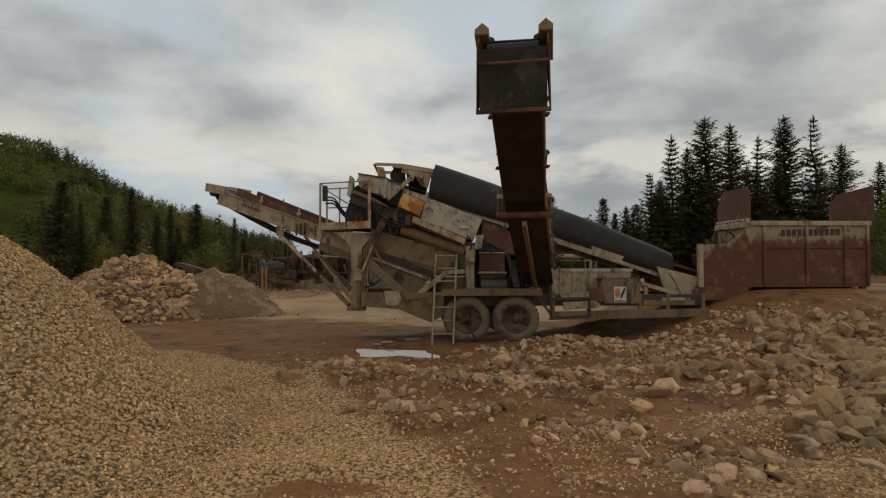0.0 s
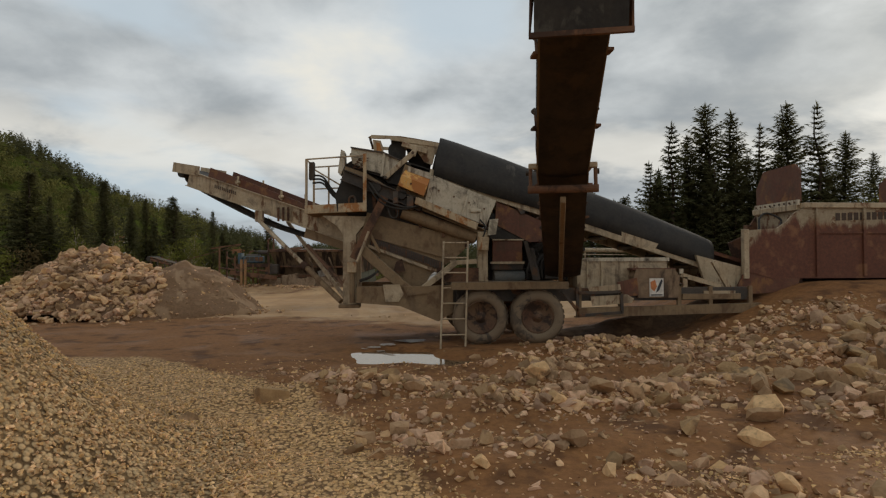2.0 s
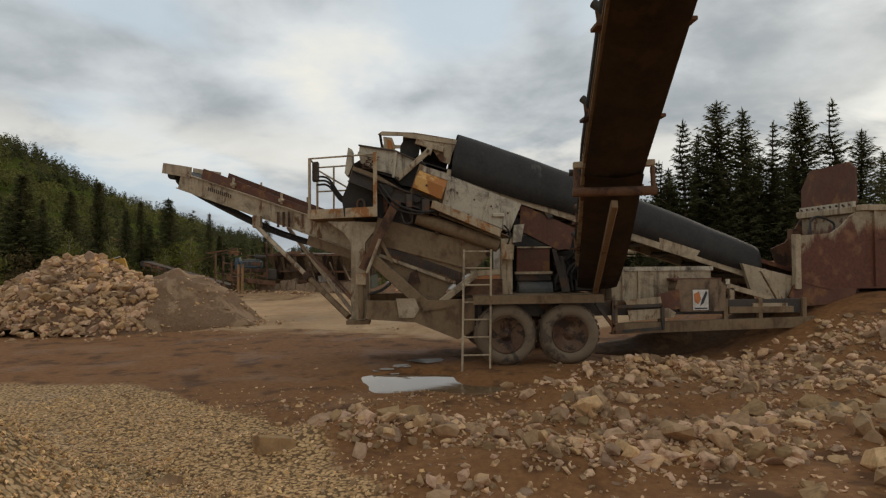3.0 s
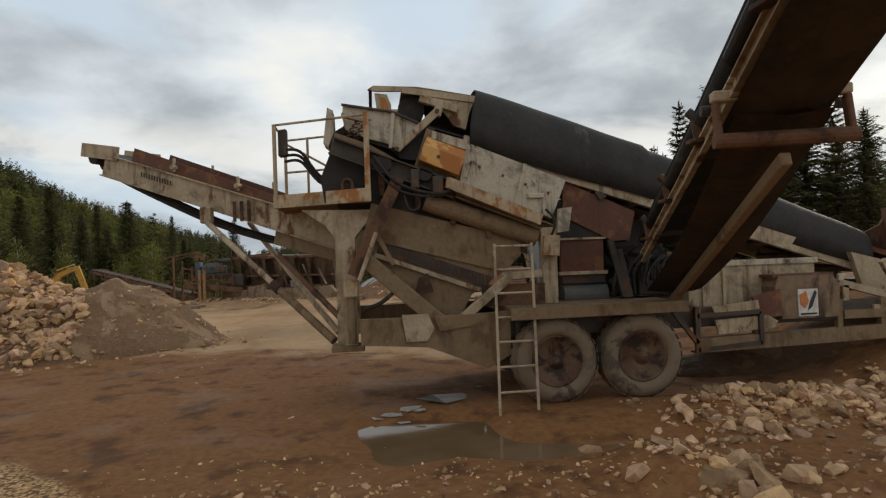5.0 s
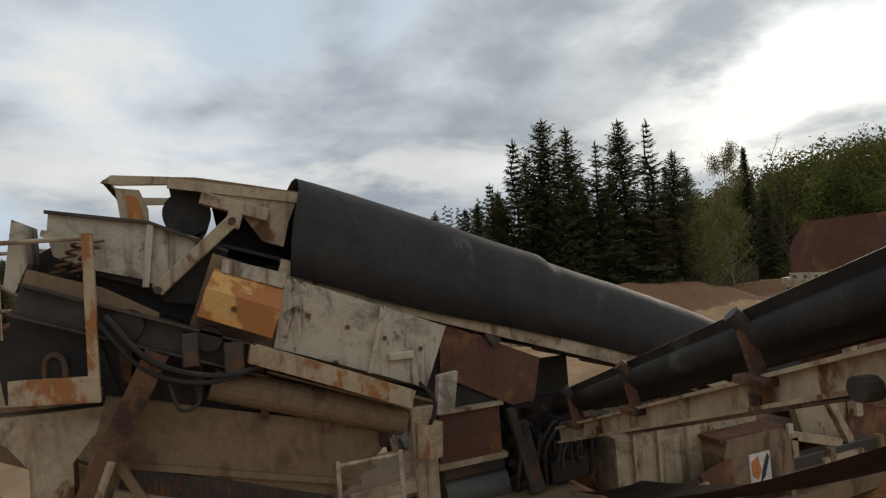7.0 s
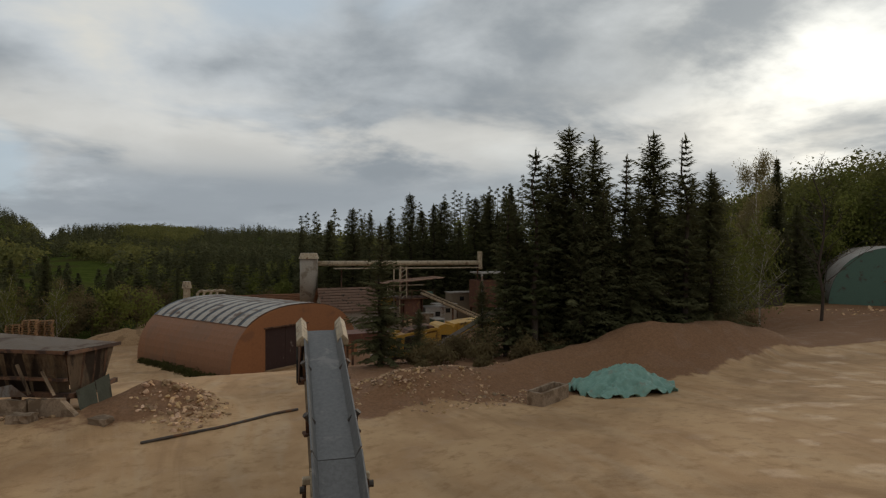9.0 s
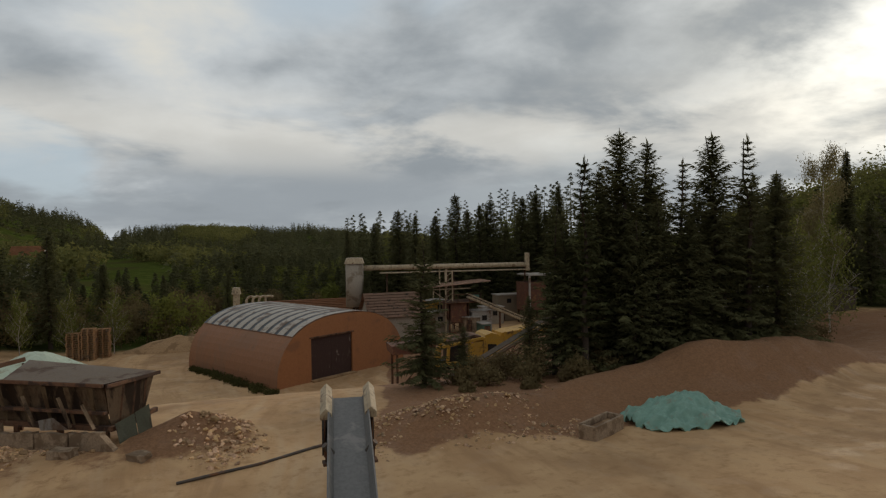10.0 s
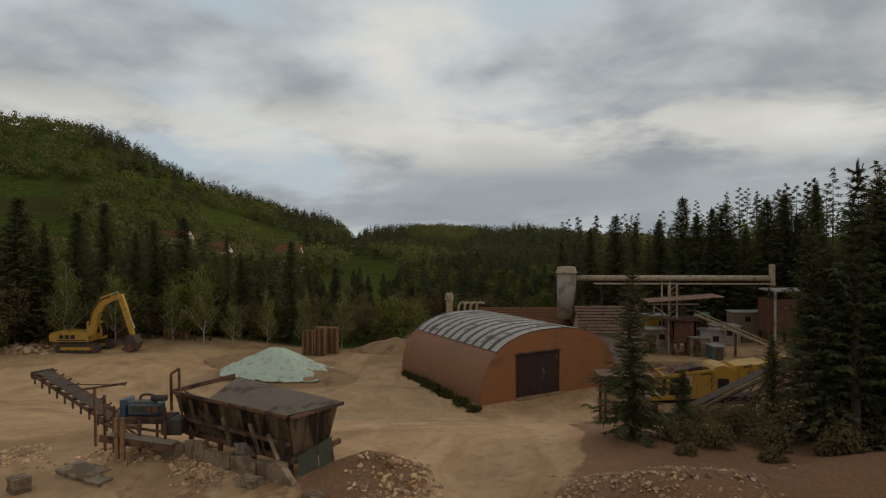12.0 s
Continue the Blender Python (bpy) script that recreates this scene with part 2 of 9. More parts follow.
MUDDUST = (0.30, 0.21, 0.12)
RUST = (0.15, 0.066, 0.026)
M = {
    "ground": ground_material(),
    "cream": surface("cream_paint_muddy", (0.52, 0.44, 0.32), (0.42, 0.345, 0.24), 0.62, stain=RUST, stain_amount=0.28, stain_scale=3.6, streak=0.5, dust=MUDDUST, dust_amount=0.5, drip=0.75),
    "tan": surface("cream_paint_dusty_and_shaded", (0.255, 0.185, 0.112), (0.195, 0.138, 0.082), 0.8, stain=(0.15, 0.095, 0.055), stain_amount=0.36, stain_scale=2.4, streak=0.6, dust=(0.24, 0.165, 0.095), dust_amount=0.7, drip=0.4),
    "white": surface("white_paint_chipped", (0.57, 0.525, 0.425), (0.49, 0.445, 0.35), 0.5, stain=(0.06, 0.042, 0.03), stain_amount=0.24, stain_scale=7.0, streak=0.6, dust=(0.45, 0.39, 0.30), dust_amount=0.4, drip=0.85),
    "orange": surface("orange_rusted_guard", (0.66, 0.33, 0.07), (0.60, 0.40, 0.17), 0.6, stain=(0.40, 0.155, 0.04), stain_amount=0.55, stain_scale=4.0, streak=0.6),
    "redbrown": surface("oxide_red_steel", (0.14, 0.052, 0.032), (0.10, 0.037, 0.024), 0.7, stain=(0.22, 0.105, 0.045), stain_amount=0.34, stain_scale=2.6, dust=(0.17, 0.095, 0.06), dust_amount=0.45, drip=0.6),
    "rusty_cream": surface("rust_stained_cream_paint", (0.52, 0.43, 0.30), (0.45, 0.35, 0.225), 0.62, stain=(0.36, 0.155, 0.05), stain_amount=0.50, stain_scale=5.0, streak=0.6, dust=(0.40, 0.29, 0.17), dust_amount=0.4, drip=0.5),
    "rust": surface("rusted_steel", (0.16, 0.075, 0.038), (0.10, 0.046, 0.026), 0.85, stain=(0.055, 0.03, 0.02), stain_amount=0.5, dust=(0.2, 0.13, 0.085), dust_amount=0.4),
    "steel_dark": surface("dark_oily_steel", (0.050, 0.043, 0.038), (0.032, 0.028, 0.025), 0.6, stain=RUST, stain_amount=0.35, dust=(0.12, 0.09, 0.065), dust_amount=0.5),
    "rubber": surface("black_rubber_belting", (0.024, 0.023, 0.022), (0.036, 0.034, 0.033), 0.68, stain=(0.075, 0.072, 0.066), stain_amount=0.30, stain_scale=3.0, streak=0.6, bump=0.15, spec=0.22, dust=(0.06, 0.054, 0.046), dust_amount=0.55),
    "belt_dusty": surface("dusty_grey_belt", (0.165, 0.165, 0.165), (0.12, 0.12, 0.12), 0.5, stain=(0.22, 0.215, 0.21), stain_amount=0.3, stain_scale=2.0, bump=0.1),
    "belt_muddy": surface("mud_caked_belt", (0.070, 0.052, 0.036), (0.050, 0.037, 0.026), 0.85, stain=(0.11, 0.075, 0.046), stain_amount=0.4, stain_scale=1.8, dust=(0.12, 0.085, 0.055), dust_amount=0.6),
    "tyre": surface("muddy_tyre_rubber", (0.055, 0.048, 0.042), (0.085, 0.07, 0.055), 0.85, stain=(0.21, 0.16, 0.11), stain_amount=0.72, stain_scale=3.5, dust=(0.19, 0.145, 0.10), dust_amount=0.85),
    "hub": surface("rust_brown_wheel_hub", (0.13, 0.066, 0.038), (0.085, 0.042, 0.026), 0.75, stain=(0.045, 0.028, 0.02), stain_amount=0.5, stain_scale=4.0, dust=(0.22, 0.155, 0.095), dust_amount=0.55),
    "bluegrey": surface("blue_grey_tank_paint", (0.10, 0.115, 0.12), None, 0.55, stain=RUST, stain_amount=0.25, dust=(0.2, 0.16, 0.12), dust_amount=0.4),
    "blue": surface("blue_engine_paint", (0.04, 0.10, 0.15), None, 0.5, stain=(0.05, 0.05, 0.05), stain_amount=0.3, dust=(0.2, 0.17, 0.13), dust_amount=0.4),
    "yellow": surface("yellow_machine_paint", (0.52, 0.30, 0.035), (0.42, 0.235, 0.03), 0.5, stain=(0.13, 0.075, 0.03), stain_amount=0.3, dust=(0.3, 0.21, 0.1), dust_amount=0.35),
    "green": surface("green_steel_sheet", (0.09, 0.17, 0.135), (0.075, 0.14, 0.11), 0.6, stain=(0.08, 0.07, 0.055), stain_amount=0.25),
    "green_dull": surface("dull_green_rubber_sheet", (0.115, 0.135, 0.105), (0.085, 0.10, 0.08), 0.75, stain=(0.07, 0.055, 0.04), stain_amount=0.35, streak=0.4),
    "terracotta": surface("faded_terracotta_sheet", (0.275, 0.135, 0.073), (0.235, 0.115, 0.062), 0.7, stain=(0.23, 0.125, 0.075), stain_amount=0.40, stain_scale=0.35, grain=6, streak=0.5),
    "terracotta_front": surface("terracotta_painted_sheet", (0.36, 0.155, 0.066), (0.31, 0.132, 0.056), 0.7, stain=(0.26, 0.12, 0.06), stain_amount=0.3, stain_scale=0.5, grain=6),
    "sheet_grey": surface("weathered_galvanised_sheet", (0.40, 0.38, 0.355), (0.32, 0.30, 0.28), 0.6, stain=(0.20, 0.13, 0.09), stain_amount=0.35, stain_scale=0.8, grain=8),
    "roof_pale": surface("dull_pale_roof_sheet", (0.43, 0.395, 0.35), (0.34, 0.31, 0.275), 0.65, stain=(0.17, 0.12, 0.09), stain_amount=0.4, stain_scale=0.7, grain=8),
    "skylight": surface("dark_skylight_strip", (0.045, 0.047, 0.052), None, 0.4),
    "door_paint": surface("scuffed_dark_door_paint", (0.060, 0.030, 0.024), (0.040, 0.021, 0.018), 0.7, stain=(0.26, 0.22, 0.19), stain_amount=0.16, stain_scale=1.3, streak=0.35),
    "rooftile": surface("brown_roof_tile", (0.36, 0.225, 0.16), (0.28, 0.17, 0.12), 0.8, stain=(0.10, 0.08, 0.06), stain_amount=0.35, grain=9),
    "plaster": surface("grey_plaster", (0.36, 0.32, 0.27), None, 0.9, stain=(0.2, 0.16, 0.12), stain_amount=0.4, stain_scale=0.6),
    "concrete": surface("broken_concrete", (0.31, 0.235, 0.165), (0.23, 0.17, 0.12), 0.9, stain=(0.16, 0.11, 0.07), stain_amount=0.5, grain=12, bump=0.5),
    "stone": surface("broken_limestone", (0.57, 0.390, 0.245), (0.43, 0.280, 0.168), 0.9, spec=0.15, grain=14, stain=(0.26, 0.17, 0.10), stain_amount=0.36, stain_scale=2.5, bump=0.9, island=1.0),
    "gravel": surface("crushed_yellow_stone", (0.70, 0.490, 0.275), (0.56, 0.382, 0.206), 0.9, spec=0.15, grain=10, stain=(0.34, 0.225, 0.12), stain_amount=0.2, stain_scale=9.0, bump=0.4, island=0.85),
    "soil": surface("loose_brown_soil", (0.24, 0.148, 0.085), (0.165, 0.10, 0.057), 0.95, grain=14, stain=(0.33, 0.225, 0.14), stain_amount=0.4, stain_scale=1.2, bump=0.9),
    "greystone": surface("broken_grey_stone", (0.48, 0.330, 0.205), (0.36, 0.242, 0.148), 0.9, spec=0.15, grain=14, stain=(0.20, 0.15, 0.10), stain_amount=0.36, stain_scale=2.0, bump=0.6, island=0.7),
    "tarp_mint": surface("pale_mint_tarpaulin", (0.50, 0.60, 0.50), (0.43, 0.53, 0.44), 0.55, stain=(0.38, 0.40, 0.31), stain_amount=0.35, grain=5),
    "tarp_teal": surface("teal_tarpaulin", (0.195, 0.355, 0.305), (0.145, 0.29, 0.248), 0.5, stain=(0.20, 0.25, 0.20), stain_amount=0.3, grain=5),
    "wood": surface("weathered_wood", (0.34, 0.20, 0.10), (0.26, 0.145, 0.07), 0.85, grain=12, stain=(0.15, 0.1, 0.07), stain_amount=0.3),
    "wood_grey": surface("grey_weathered_wood", (0.23, 0.185, 0.135), None, 0.9, grain=12),
    "black_steel": surface("black_stained_steel", (0.026, 0.020, 0.015), (0.015, 0.012, 0.009), 0.6, stain=(0.06, 0.038, 0.024), stain_amount=0.3, dust=(0.05, 0.036, 0.025), dust_amount=0.35),
    "deck_grey": surface("worn_grey_deck_plate", (0.30, 0.245, 0.195), (0.23, 0.185, 0.145), 0.55, stain=(0.15, 0.085, 0.05), stain_amount=0.3, stain_scale=0.9, dust=(0.26, 0.19, 0.13), dust_amount=0.5),
    "hopper_brown": surface("worn_brown_hopper_steel", (0.26, 0.180, 0.115), (0.18, 0.122, 0.076), 0.75, stain=(0.055, 0.034, 0.022), stain_amount=0.5, stain_scale=1.3, streak=0.4, dust=(0.24, 0.175, 0.115), dust_amount=0.7, drip=0.6),
    "hood": surface("scuffed_old_belting", (0.024, 0.023, 0.0225), (0.036, 0.034, 0.033), 0.72, stain=(0.090, 0.084, 0.076), stain_amount=0.22, stain_scale=2.2, streak=0.35, bump=0.25, spec=0.3, dust=(0.058, 0.052, 0.045), dust_amount=0.5),
    # soil of the rubble heap, toned down for shade between its rocks
    "dark_gap": surface("soil_with_gap_shade", (0.20, 0.122, 0.072), (0.135, 0.082, 0.048), 0.95, grain=9, bump=0.8),
    "dark_soil": surface("dark_brown_soil", (0.135, 0.078, 0.042), (0.085, 0.048, 0.026), 0.9, grain=10, stain=(0.20, 0.125, 0.07), stain_amount=0.35, bump=0.9),
    "soil_tan": surface("loose_tan_soil", (0.36, 0.235, 0.13), (0.27, 0.17, 0.09), 0.95, grain=8, stain=(0.22, 0.135, 0.07), stain_amount=0.4, stain_scale=0.8, bump=0.9),
    "bark": surface("dark_bark", (0.075, 0.055, 0.042), (0.05, 0.038, 0.03), 0.95, grain=16, bump=0.6),
    "birchbark": surface("pale_birch_bark", (0.45, 0.42, 0.38), (0.2, 0.18, 0.16), 0.9, grain=14),
    "chrome": surface("worn_bright_steel", (0.55, 0.54, 0.52), None, 0.3, metal=1.0),
    "sign_white": surface("white_sign", (0.72, 0.71, 0.68), None, 0.5, bump=0),
    "sign_orange": surface("sign_orange", (0.60, 0.22, 0.08), None, 0.5, bump=0),
    "sign_dark": surface("sign_dark_blue", (0.04, 0.045, 0.06), None, 0.5, bump=0),
    "letter": surface("worn_lettering", (0.075, 0.05, 0.035), None, 0.7, bump=0),
    "glass_dark": surface("dark_cab_glass", (0.02, 0.022, 0.025), None, 0.15, bump=0, spec=0.6),
    "spruce": foliage("spruce_needles", (0.078, 0.084, 0.046), (0.140, 0.144, 0.076)),
    "spruce_far": foliage("far_spruce_needles", (0.066, 0.074, 0.043), (0.135, 0.143, 0.076), True),
    "pine": foliage("pine_needles", (0.055, 0.065, 0.033), (0.110, 0.118, 0.058)),
    "leaf": foliage("fresh_spring_leaves", (0.085, 0.105, 0.030), (0.210, 0.230, 0.066), True),
    "weed": foliage("dark_weeds", (0.050, 0.052, 0.022), (0.100, 0.098, 0.040), True),
    "leaf_young": foliage("young_birch_leaves", (0.105, 0.125, 0.038), (0.20, 0.215, 0.068)),
    "leaf_hill": foliage("hillside_spring_canopy", (0.085, 0.094, 0.038), (0.190, 0.195, 0.074), True),
    "leaf_dull": foliage("budding_twigs", (0.105, 0.082, 0.048), (0.20, 0.165, 0.088), True),
    "leaf_birch": foliage("birch_catkins", (0.17, 0.155, 0.085), (0.30, 0.27, 0.15)),
}


def water_material():
    m = bpy.data.materials.new("muddy_water")
    m.use_nodes = True
    k = Nodes(m.node_tree)
    p = k.add("ShaderNodeNewGeometry").outputs["Position"]
    col = k.mix(k.ramp(k.noise(p, 1.2, 4.0), 0.35, 0.65), (0.16, 0.095, 0.045), (0.21, 0.13, 0.07))
    bsdf = k.add("ShaderNodeBsdfPrincipled", ins={"Base Color": col, "Roughness": 0.06, "IOR": 1.33})
    b = k.add("ShaderNodeBump", ins={"Strength": 0.08, "Distance": 0.01, "Height": k.noise(p, 6.0, 3.0)})
    k.t.links.new(b.outputs[0], bsdf.inputs["Normal"])
    out = k.add("ShaderNodeOutputMaterial")
    k.t.links.new(bsdf.outputs[0], out.inputs[0])
    return m


M["water"] = water_material()


def gravel_bed():
    """Packed crushed stone: every stone its own tone, the shade in the gaps painted dark."""
    m = bpy.data.materials.new("packed_crushed_stone")
    m.use_nodes = True
    k = Nodes(m.node_tree)
    p = k.add("ShaderNodeNewGeometry").outputs["Position"]
    cells = k.add("ShaderNodeTexVoronoi", ins={"Vector": p, "Scale": 24.0, "Randomness": 1.0})
    tone = k.add("ShaderNodeSeparateColor", ins={0: cells.outputs["Color"]}).outputs[0]
    col = k.mix(tone, (0.44, 0.288, 0.145), (0.70, 0.48, 0.262))
    # cell borders darkened in place of shade between stones
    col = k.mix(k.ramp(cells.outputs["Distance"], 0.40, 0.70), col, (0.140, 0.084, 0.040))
    col = k.mix(k.math("MULTIPLY", k.ramp(k.noise(p, 1.1, 4.0), 0.42, 0.66), 0.4), col, (0.34, 0.21, 0.10))
    bsdf = k.add("ShaderNodeBsdfPrincipled", ins={"Base Color": col, "Roughness": 0.92, "Specular IOR Level": 0.2})
    h = k.math("ADD", k.math("SUBTRACT", 1.0, cells.outputs["Distance"]), k.math("MULTIPLY", k.noise(p, 40.0, 3.0), 0.3))
    b = k.add("ShaderNodeBump", ins={"Strength": 1.0, "Distance": 0.03, "Height": h})
    k.t.links.new(b.outputs[0], bsdf.inputs["Normal"])
    out = k.add("ShaderNodeOutputMaterial")
    k.t.links.new(bsdf.outputs[0], out.inputs[0])
    return m


M["gravel_bed"] = gravel_bed()


def bin_material():
    """Cream paint on the upper part of the bin, eaten away to rust red below in ragged runs."""
    m = bpy.data.materials.new("cream_bin_rusted_red")
    m.use_nodes = True
    k = Nodes(m.node_tree)
    p = k.add("ShaderNodeNewGeometry").outputs["Position"]
    xyz = k.add("ShaderNodeSeparateXYZ", ins={0: p})
    fine = k.noise(p, 16.0, 6.0, 0.65)
    cream = k.mix(k.ramp(fine, 0.3, 0.7), (0.40, 0.31, 0.205), (0.30, 0.22, 0.135))
    cream = k.mix(k.ramp(k.noise(p, 5.0, 6.0, 0.65), 0.54, 0.64), cream, (0.16, 0.072, 0.034))
    red = k.mix(k.ramp(fine, 0.3, 0.7), (0.165, 0.060, 0.034), (0.115, 0.043, 0.026))
    red = k.mix(k.ramp(k.noise(p, 2.4, 6.0, 0.6), 0.52, 0.66), red, (0.235, 0.105, 0.052))
    runs = k.noise(k.vec("MULTIPLY", p, (5.0, 5.0, 1.2)).outputs[0], 1.0, 6.0, 0.62)
    level = k.math("ADD", xyz.outputs[2], k.math("MULTIPLY", k.math("SUBTRACT", runs, 0.5), 1.1))
    level = k.math("ADD", level, k.math("MULTIPLY", k.math("MAXIMUM", k.math("SUBTRACT", 7.6, xyz.outputs[0]), 0.0), 0.55))
    col = k.mix(k.ramp(level, 2.58, 2.80), red, cream)
    bsdf = k.add("ShaderNodeBsdfPrincipled", ins={"Base Color": col, "Roughness": 0.72, "Specular IOR Level": 0.35})
    b = k.add("ShaderNodeBump", ins={"Strength": 0.3, "Distance": 0.012, "Height": fine})
    k.t.links.new(b.outputs[0], bsdf.inputs["Normal"])
    out = k.add("ShaderNodeOutputMaterial")
    k.t.links.new(bsdf.outputs[0], out.inputs[0])
    return m


M["bin_paint"] = bin_material()

# ---------------------------------------------------------------- mesh tools
ORIGIN = {}


def thing(name, place, label, category, group="", kind=""):
    """An Empty at the base of a thing, under which its parts are given in world places."""
    ob = new(name)
    ob.empty_display_size = 0.2
    ob.location = place
    ORIGIN[ob.name] = Vector(place)
    return tagged(ob, label, category, group, kind)


def link_mesh(name, me, material, parent=None, at=None):
    ob = new(name, me)
    me.materials.append(M[material])
    if parent is not None:
        ob.parent = parent
    if at is not None:
        ob.location = at
    return ob


def part(name, bm, material, parent, label="", bevel=0.0, smooth=False):
    """Links a bmesh, given in world places, as one mesh object under a thing or under a part."""
    if bevel:
        edges = [e for e in bm.edges if len(e.link_faces) == 2 and e.calc_face_angle(0) > 0.6]
        bmesh.ops.bevel(bm, geom=edges, offset=bevel, segments=1, affect="EDGES", clamp_overlap=True)
    bmesh.ops.recalc_face_normals(bm, faces=bm.faces)
    org = ORIGIN[parent.name]
    bmesh.ops.translate(bm, verts=bm.verts, vec=-org)
    me = bpy.data.meshes.new(name)
    bm.to_mesh(me)
    bm.free()
    if smooth:
        me.polygons.foreach_set("use_smooth", [True] * len(me.polygons))
    ob = link_mesh(name, me, material, parent)
    ORIGIN[ob.name] = org
    return tagged(ob, label)


def B():
    return bmesh.new()


def box(bm, lo, hi):
    m = Matrix.LocRotScale([(a + b) / 2 for a, b in zip(lo, hi)], None, [abs(b - a) for a, b in zip(lo, hi)])
    bmesh.ops.create_cube(bm, size=1, matrix=m)
    return bm


def prism(bm, pts, y0, y1):
    """A plate: a polygon of (x, z) carried from y0 to y1."""
    a = [bm.verts.new((x, y0, z)) for x, z in pts]
    b = [bm.verts.new((x, y1, z)) for x, z in pts]
    n = len(pts)
    bm.faces.new(a)
    bm.faces.new(b[::-1])
    for i in range(n):
        bm.faces.new((a[i], b[i], b[(i + 1) % n], a[(i + 1) % n]))
    return bm


def aligned(a, b, up=(0, 0, 1)):
    a, b = Vector(a), Vector(b)
    x = (b - a).normalized()
    y = Vector(up).cross(x)
    if y.length < 1e-4:
        y = Vector((0, 1, 0))
    y.normalize()
    z = x.cross(y)
    return Matrix((x, y, z)).transposed().to_4x4(), (b - a).length, (a + b) / 2


def beam(bm, a, b, w, h, up=(0, 0, 1)):
    """A bar from a to b, w wide and h high."""
    r, length, mid = aligned(a, b, up)
    bmesh.ops.create_cube(bm, size=1, matrix=Matrix.Translation(mid) @ r @ Matrix.Diagonal((length, w, h, 1)))
    return bm


def channel(bm, a, b, w, h, t=0.02, up=(0, 0, 1), side=1):
    """A C-shaped rolled bar from a to b with its web to one side."""
    r, length, mid = aligned(a, b, up)
    m = Matrix.Translation(mid) @ r
    y0, y1 = side * w / 2, -side * w / 2
    i = y0 - side * t
    prof = [(y0, -h / 2), (y0, h / 2), (y1, h / 2), (y1, h / 2 - t), (i, h / 2 - t), (i, -h / 2 + t), (y1, -h / 2 + t), (y1, -h / 2)]
    p = [bm.verts.new(m @ Vector((-length / 2, y, z))) for y, z in prof]
    q = [bm.verts.new(m @ Vector((length / 2, y, z))) for y, z in prof]
    bm.faces.new(p)
    bm.faces.new(q[::-1])
    for k in range(8):
        bm.faces.new((p[k], q[k], q[(k + 1) % 8], p[(k + 1) % 8]))
    return bm


def tube(bm, a, b, r1, r2=None, seg=14):
    r, length, mid = aligned(a, b)
    bmesh.ops.create_cone(bm, cap_ends=True, segments=seg, radius1=r1, radius2=r1 if r2 is None else r2, depth=length,
                          matrix=Matrix.Translation(mid) @ r @ Matrix.Rotation(radians(90), 4, "Y"))
    return bm


def hose(bm, pts, r, seg=7, steps=6):
    """A smooth bent pipe through the given places."""
    p = [Vector(q) for q in pts]
    p = [p[0] * 2 - p[1]] + p + [p[-1] * 2 - p[-2]]
    line = []
    for i in range(1, len(p) - 2):
        for s in range(steps):
            t = s / steps
            a, b, c, d = p[i - 1:i + 3]
            line.append(0.5 * (2 * b + (c - a) * t + (2 * a - 5 * b + 4 * c - d) * t * t + (3 * b - a - 3 * c + d) * t ** 3))
    line.append(p[-2])
    rings = []
    for i, c in enumerate(line):
        x = (line[min(i + 1, len(line) - 1)] - line[max(i - 1, 0)]).normalized()
        y = x.cross(Vector((0.13, 0.31, 0.94))).normalized()
        z = x.cross(y)
        rings.append([bm.verts.new(c + r * (math.cos(u) * y + math.sin(u) * z)) for u in (2 * math.pi * j / seg for j in range(seg))])
    for a, b in zip(rings, rings[1:]):
        for j in range(seg):
            bm.faces.new((a[j], a[(j + 1) % seg], b[(j + 1) % seg], b[j]))
    bm.faces.new(rings[0])
    bm.faces.new(rings[-1][::-1])
    return bm


def lathe(bm, profile, centre, seg=28):
    """A body turned round an axis along y: profile of (y, radius)."""
    rings = []
    for y, r in profile:
        rings.append([bm.verts.new((centre[0] + r * math.cos(2 * math.pi * j / seg), centre[1] + y, centre[2] + r * math.sin(2 * math.pi * j / seg))) for j in range(seg)])
    for a, b in zip(rings, rings[1:]):
        for j in range(seg):
            bm.faces.new((a[j], a[(j + 1) % seg], b[(j + 1) % seg], b[j]))
    bm.faces.new(rings[0])
    bm.faces.new(rings[-1][::-1])
    return bm


def lattice(x, y, seed):
    """Smooth random heights between 0 and 1 over a unit lattice (arrays)."""
    xi, yi = np.floor(x).astype(np.int64), np.floor(y).astype(np.int64)
    u, v = x - xi, y - yi
    u, v = u * u * (3 - 2 * u), v * v * (3 - 2 * v)

    def h(a, b):
        n = (a * 374761393 + b * 668265263 + seed * 974634777) & 0x7FFFFFFF
        n = ((n ^ (n >> 13)) * 1274126177) & 0x7FFFFFFF
        return ((n ^ (n >> 16)) & 0xFFFF) / 65535.0
    return (h(xi, yi) * (1 - u) + h(xi + 1, yi) * u) * (1 - v) + (h(xi, yi + 1) * (1 - u) + h(xi + 1, yi + 1) * u) * v


def fractal(x, y, scale, seed, octaves=4):
    s, a, t = 0.0, 1.0, 0.0
    for o in range(octaves):
        s = s + a * lattice(x / scale * 2 ** o + 17.3 * o, y / scale * 2 ** o - 9.1 * o, seed + o)
        t += a
        a *= 0.5
    return s / t * 2 - 1


def step(lo, hi, v):
    t = np.clip((v - lo) / (hi - lo), 0, 1)
    return t * t * (3 - 2 * t)


def raw_mesh(name, verts, faces):
    me = bpy.data.meshes.new(name)
    me.from_pydata([tuple(v) for v in verts], [], [tuple(f) for f in faces])
    me.update()
    return me

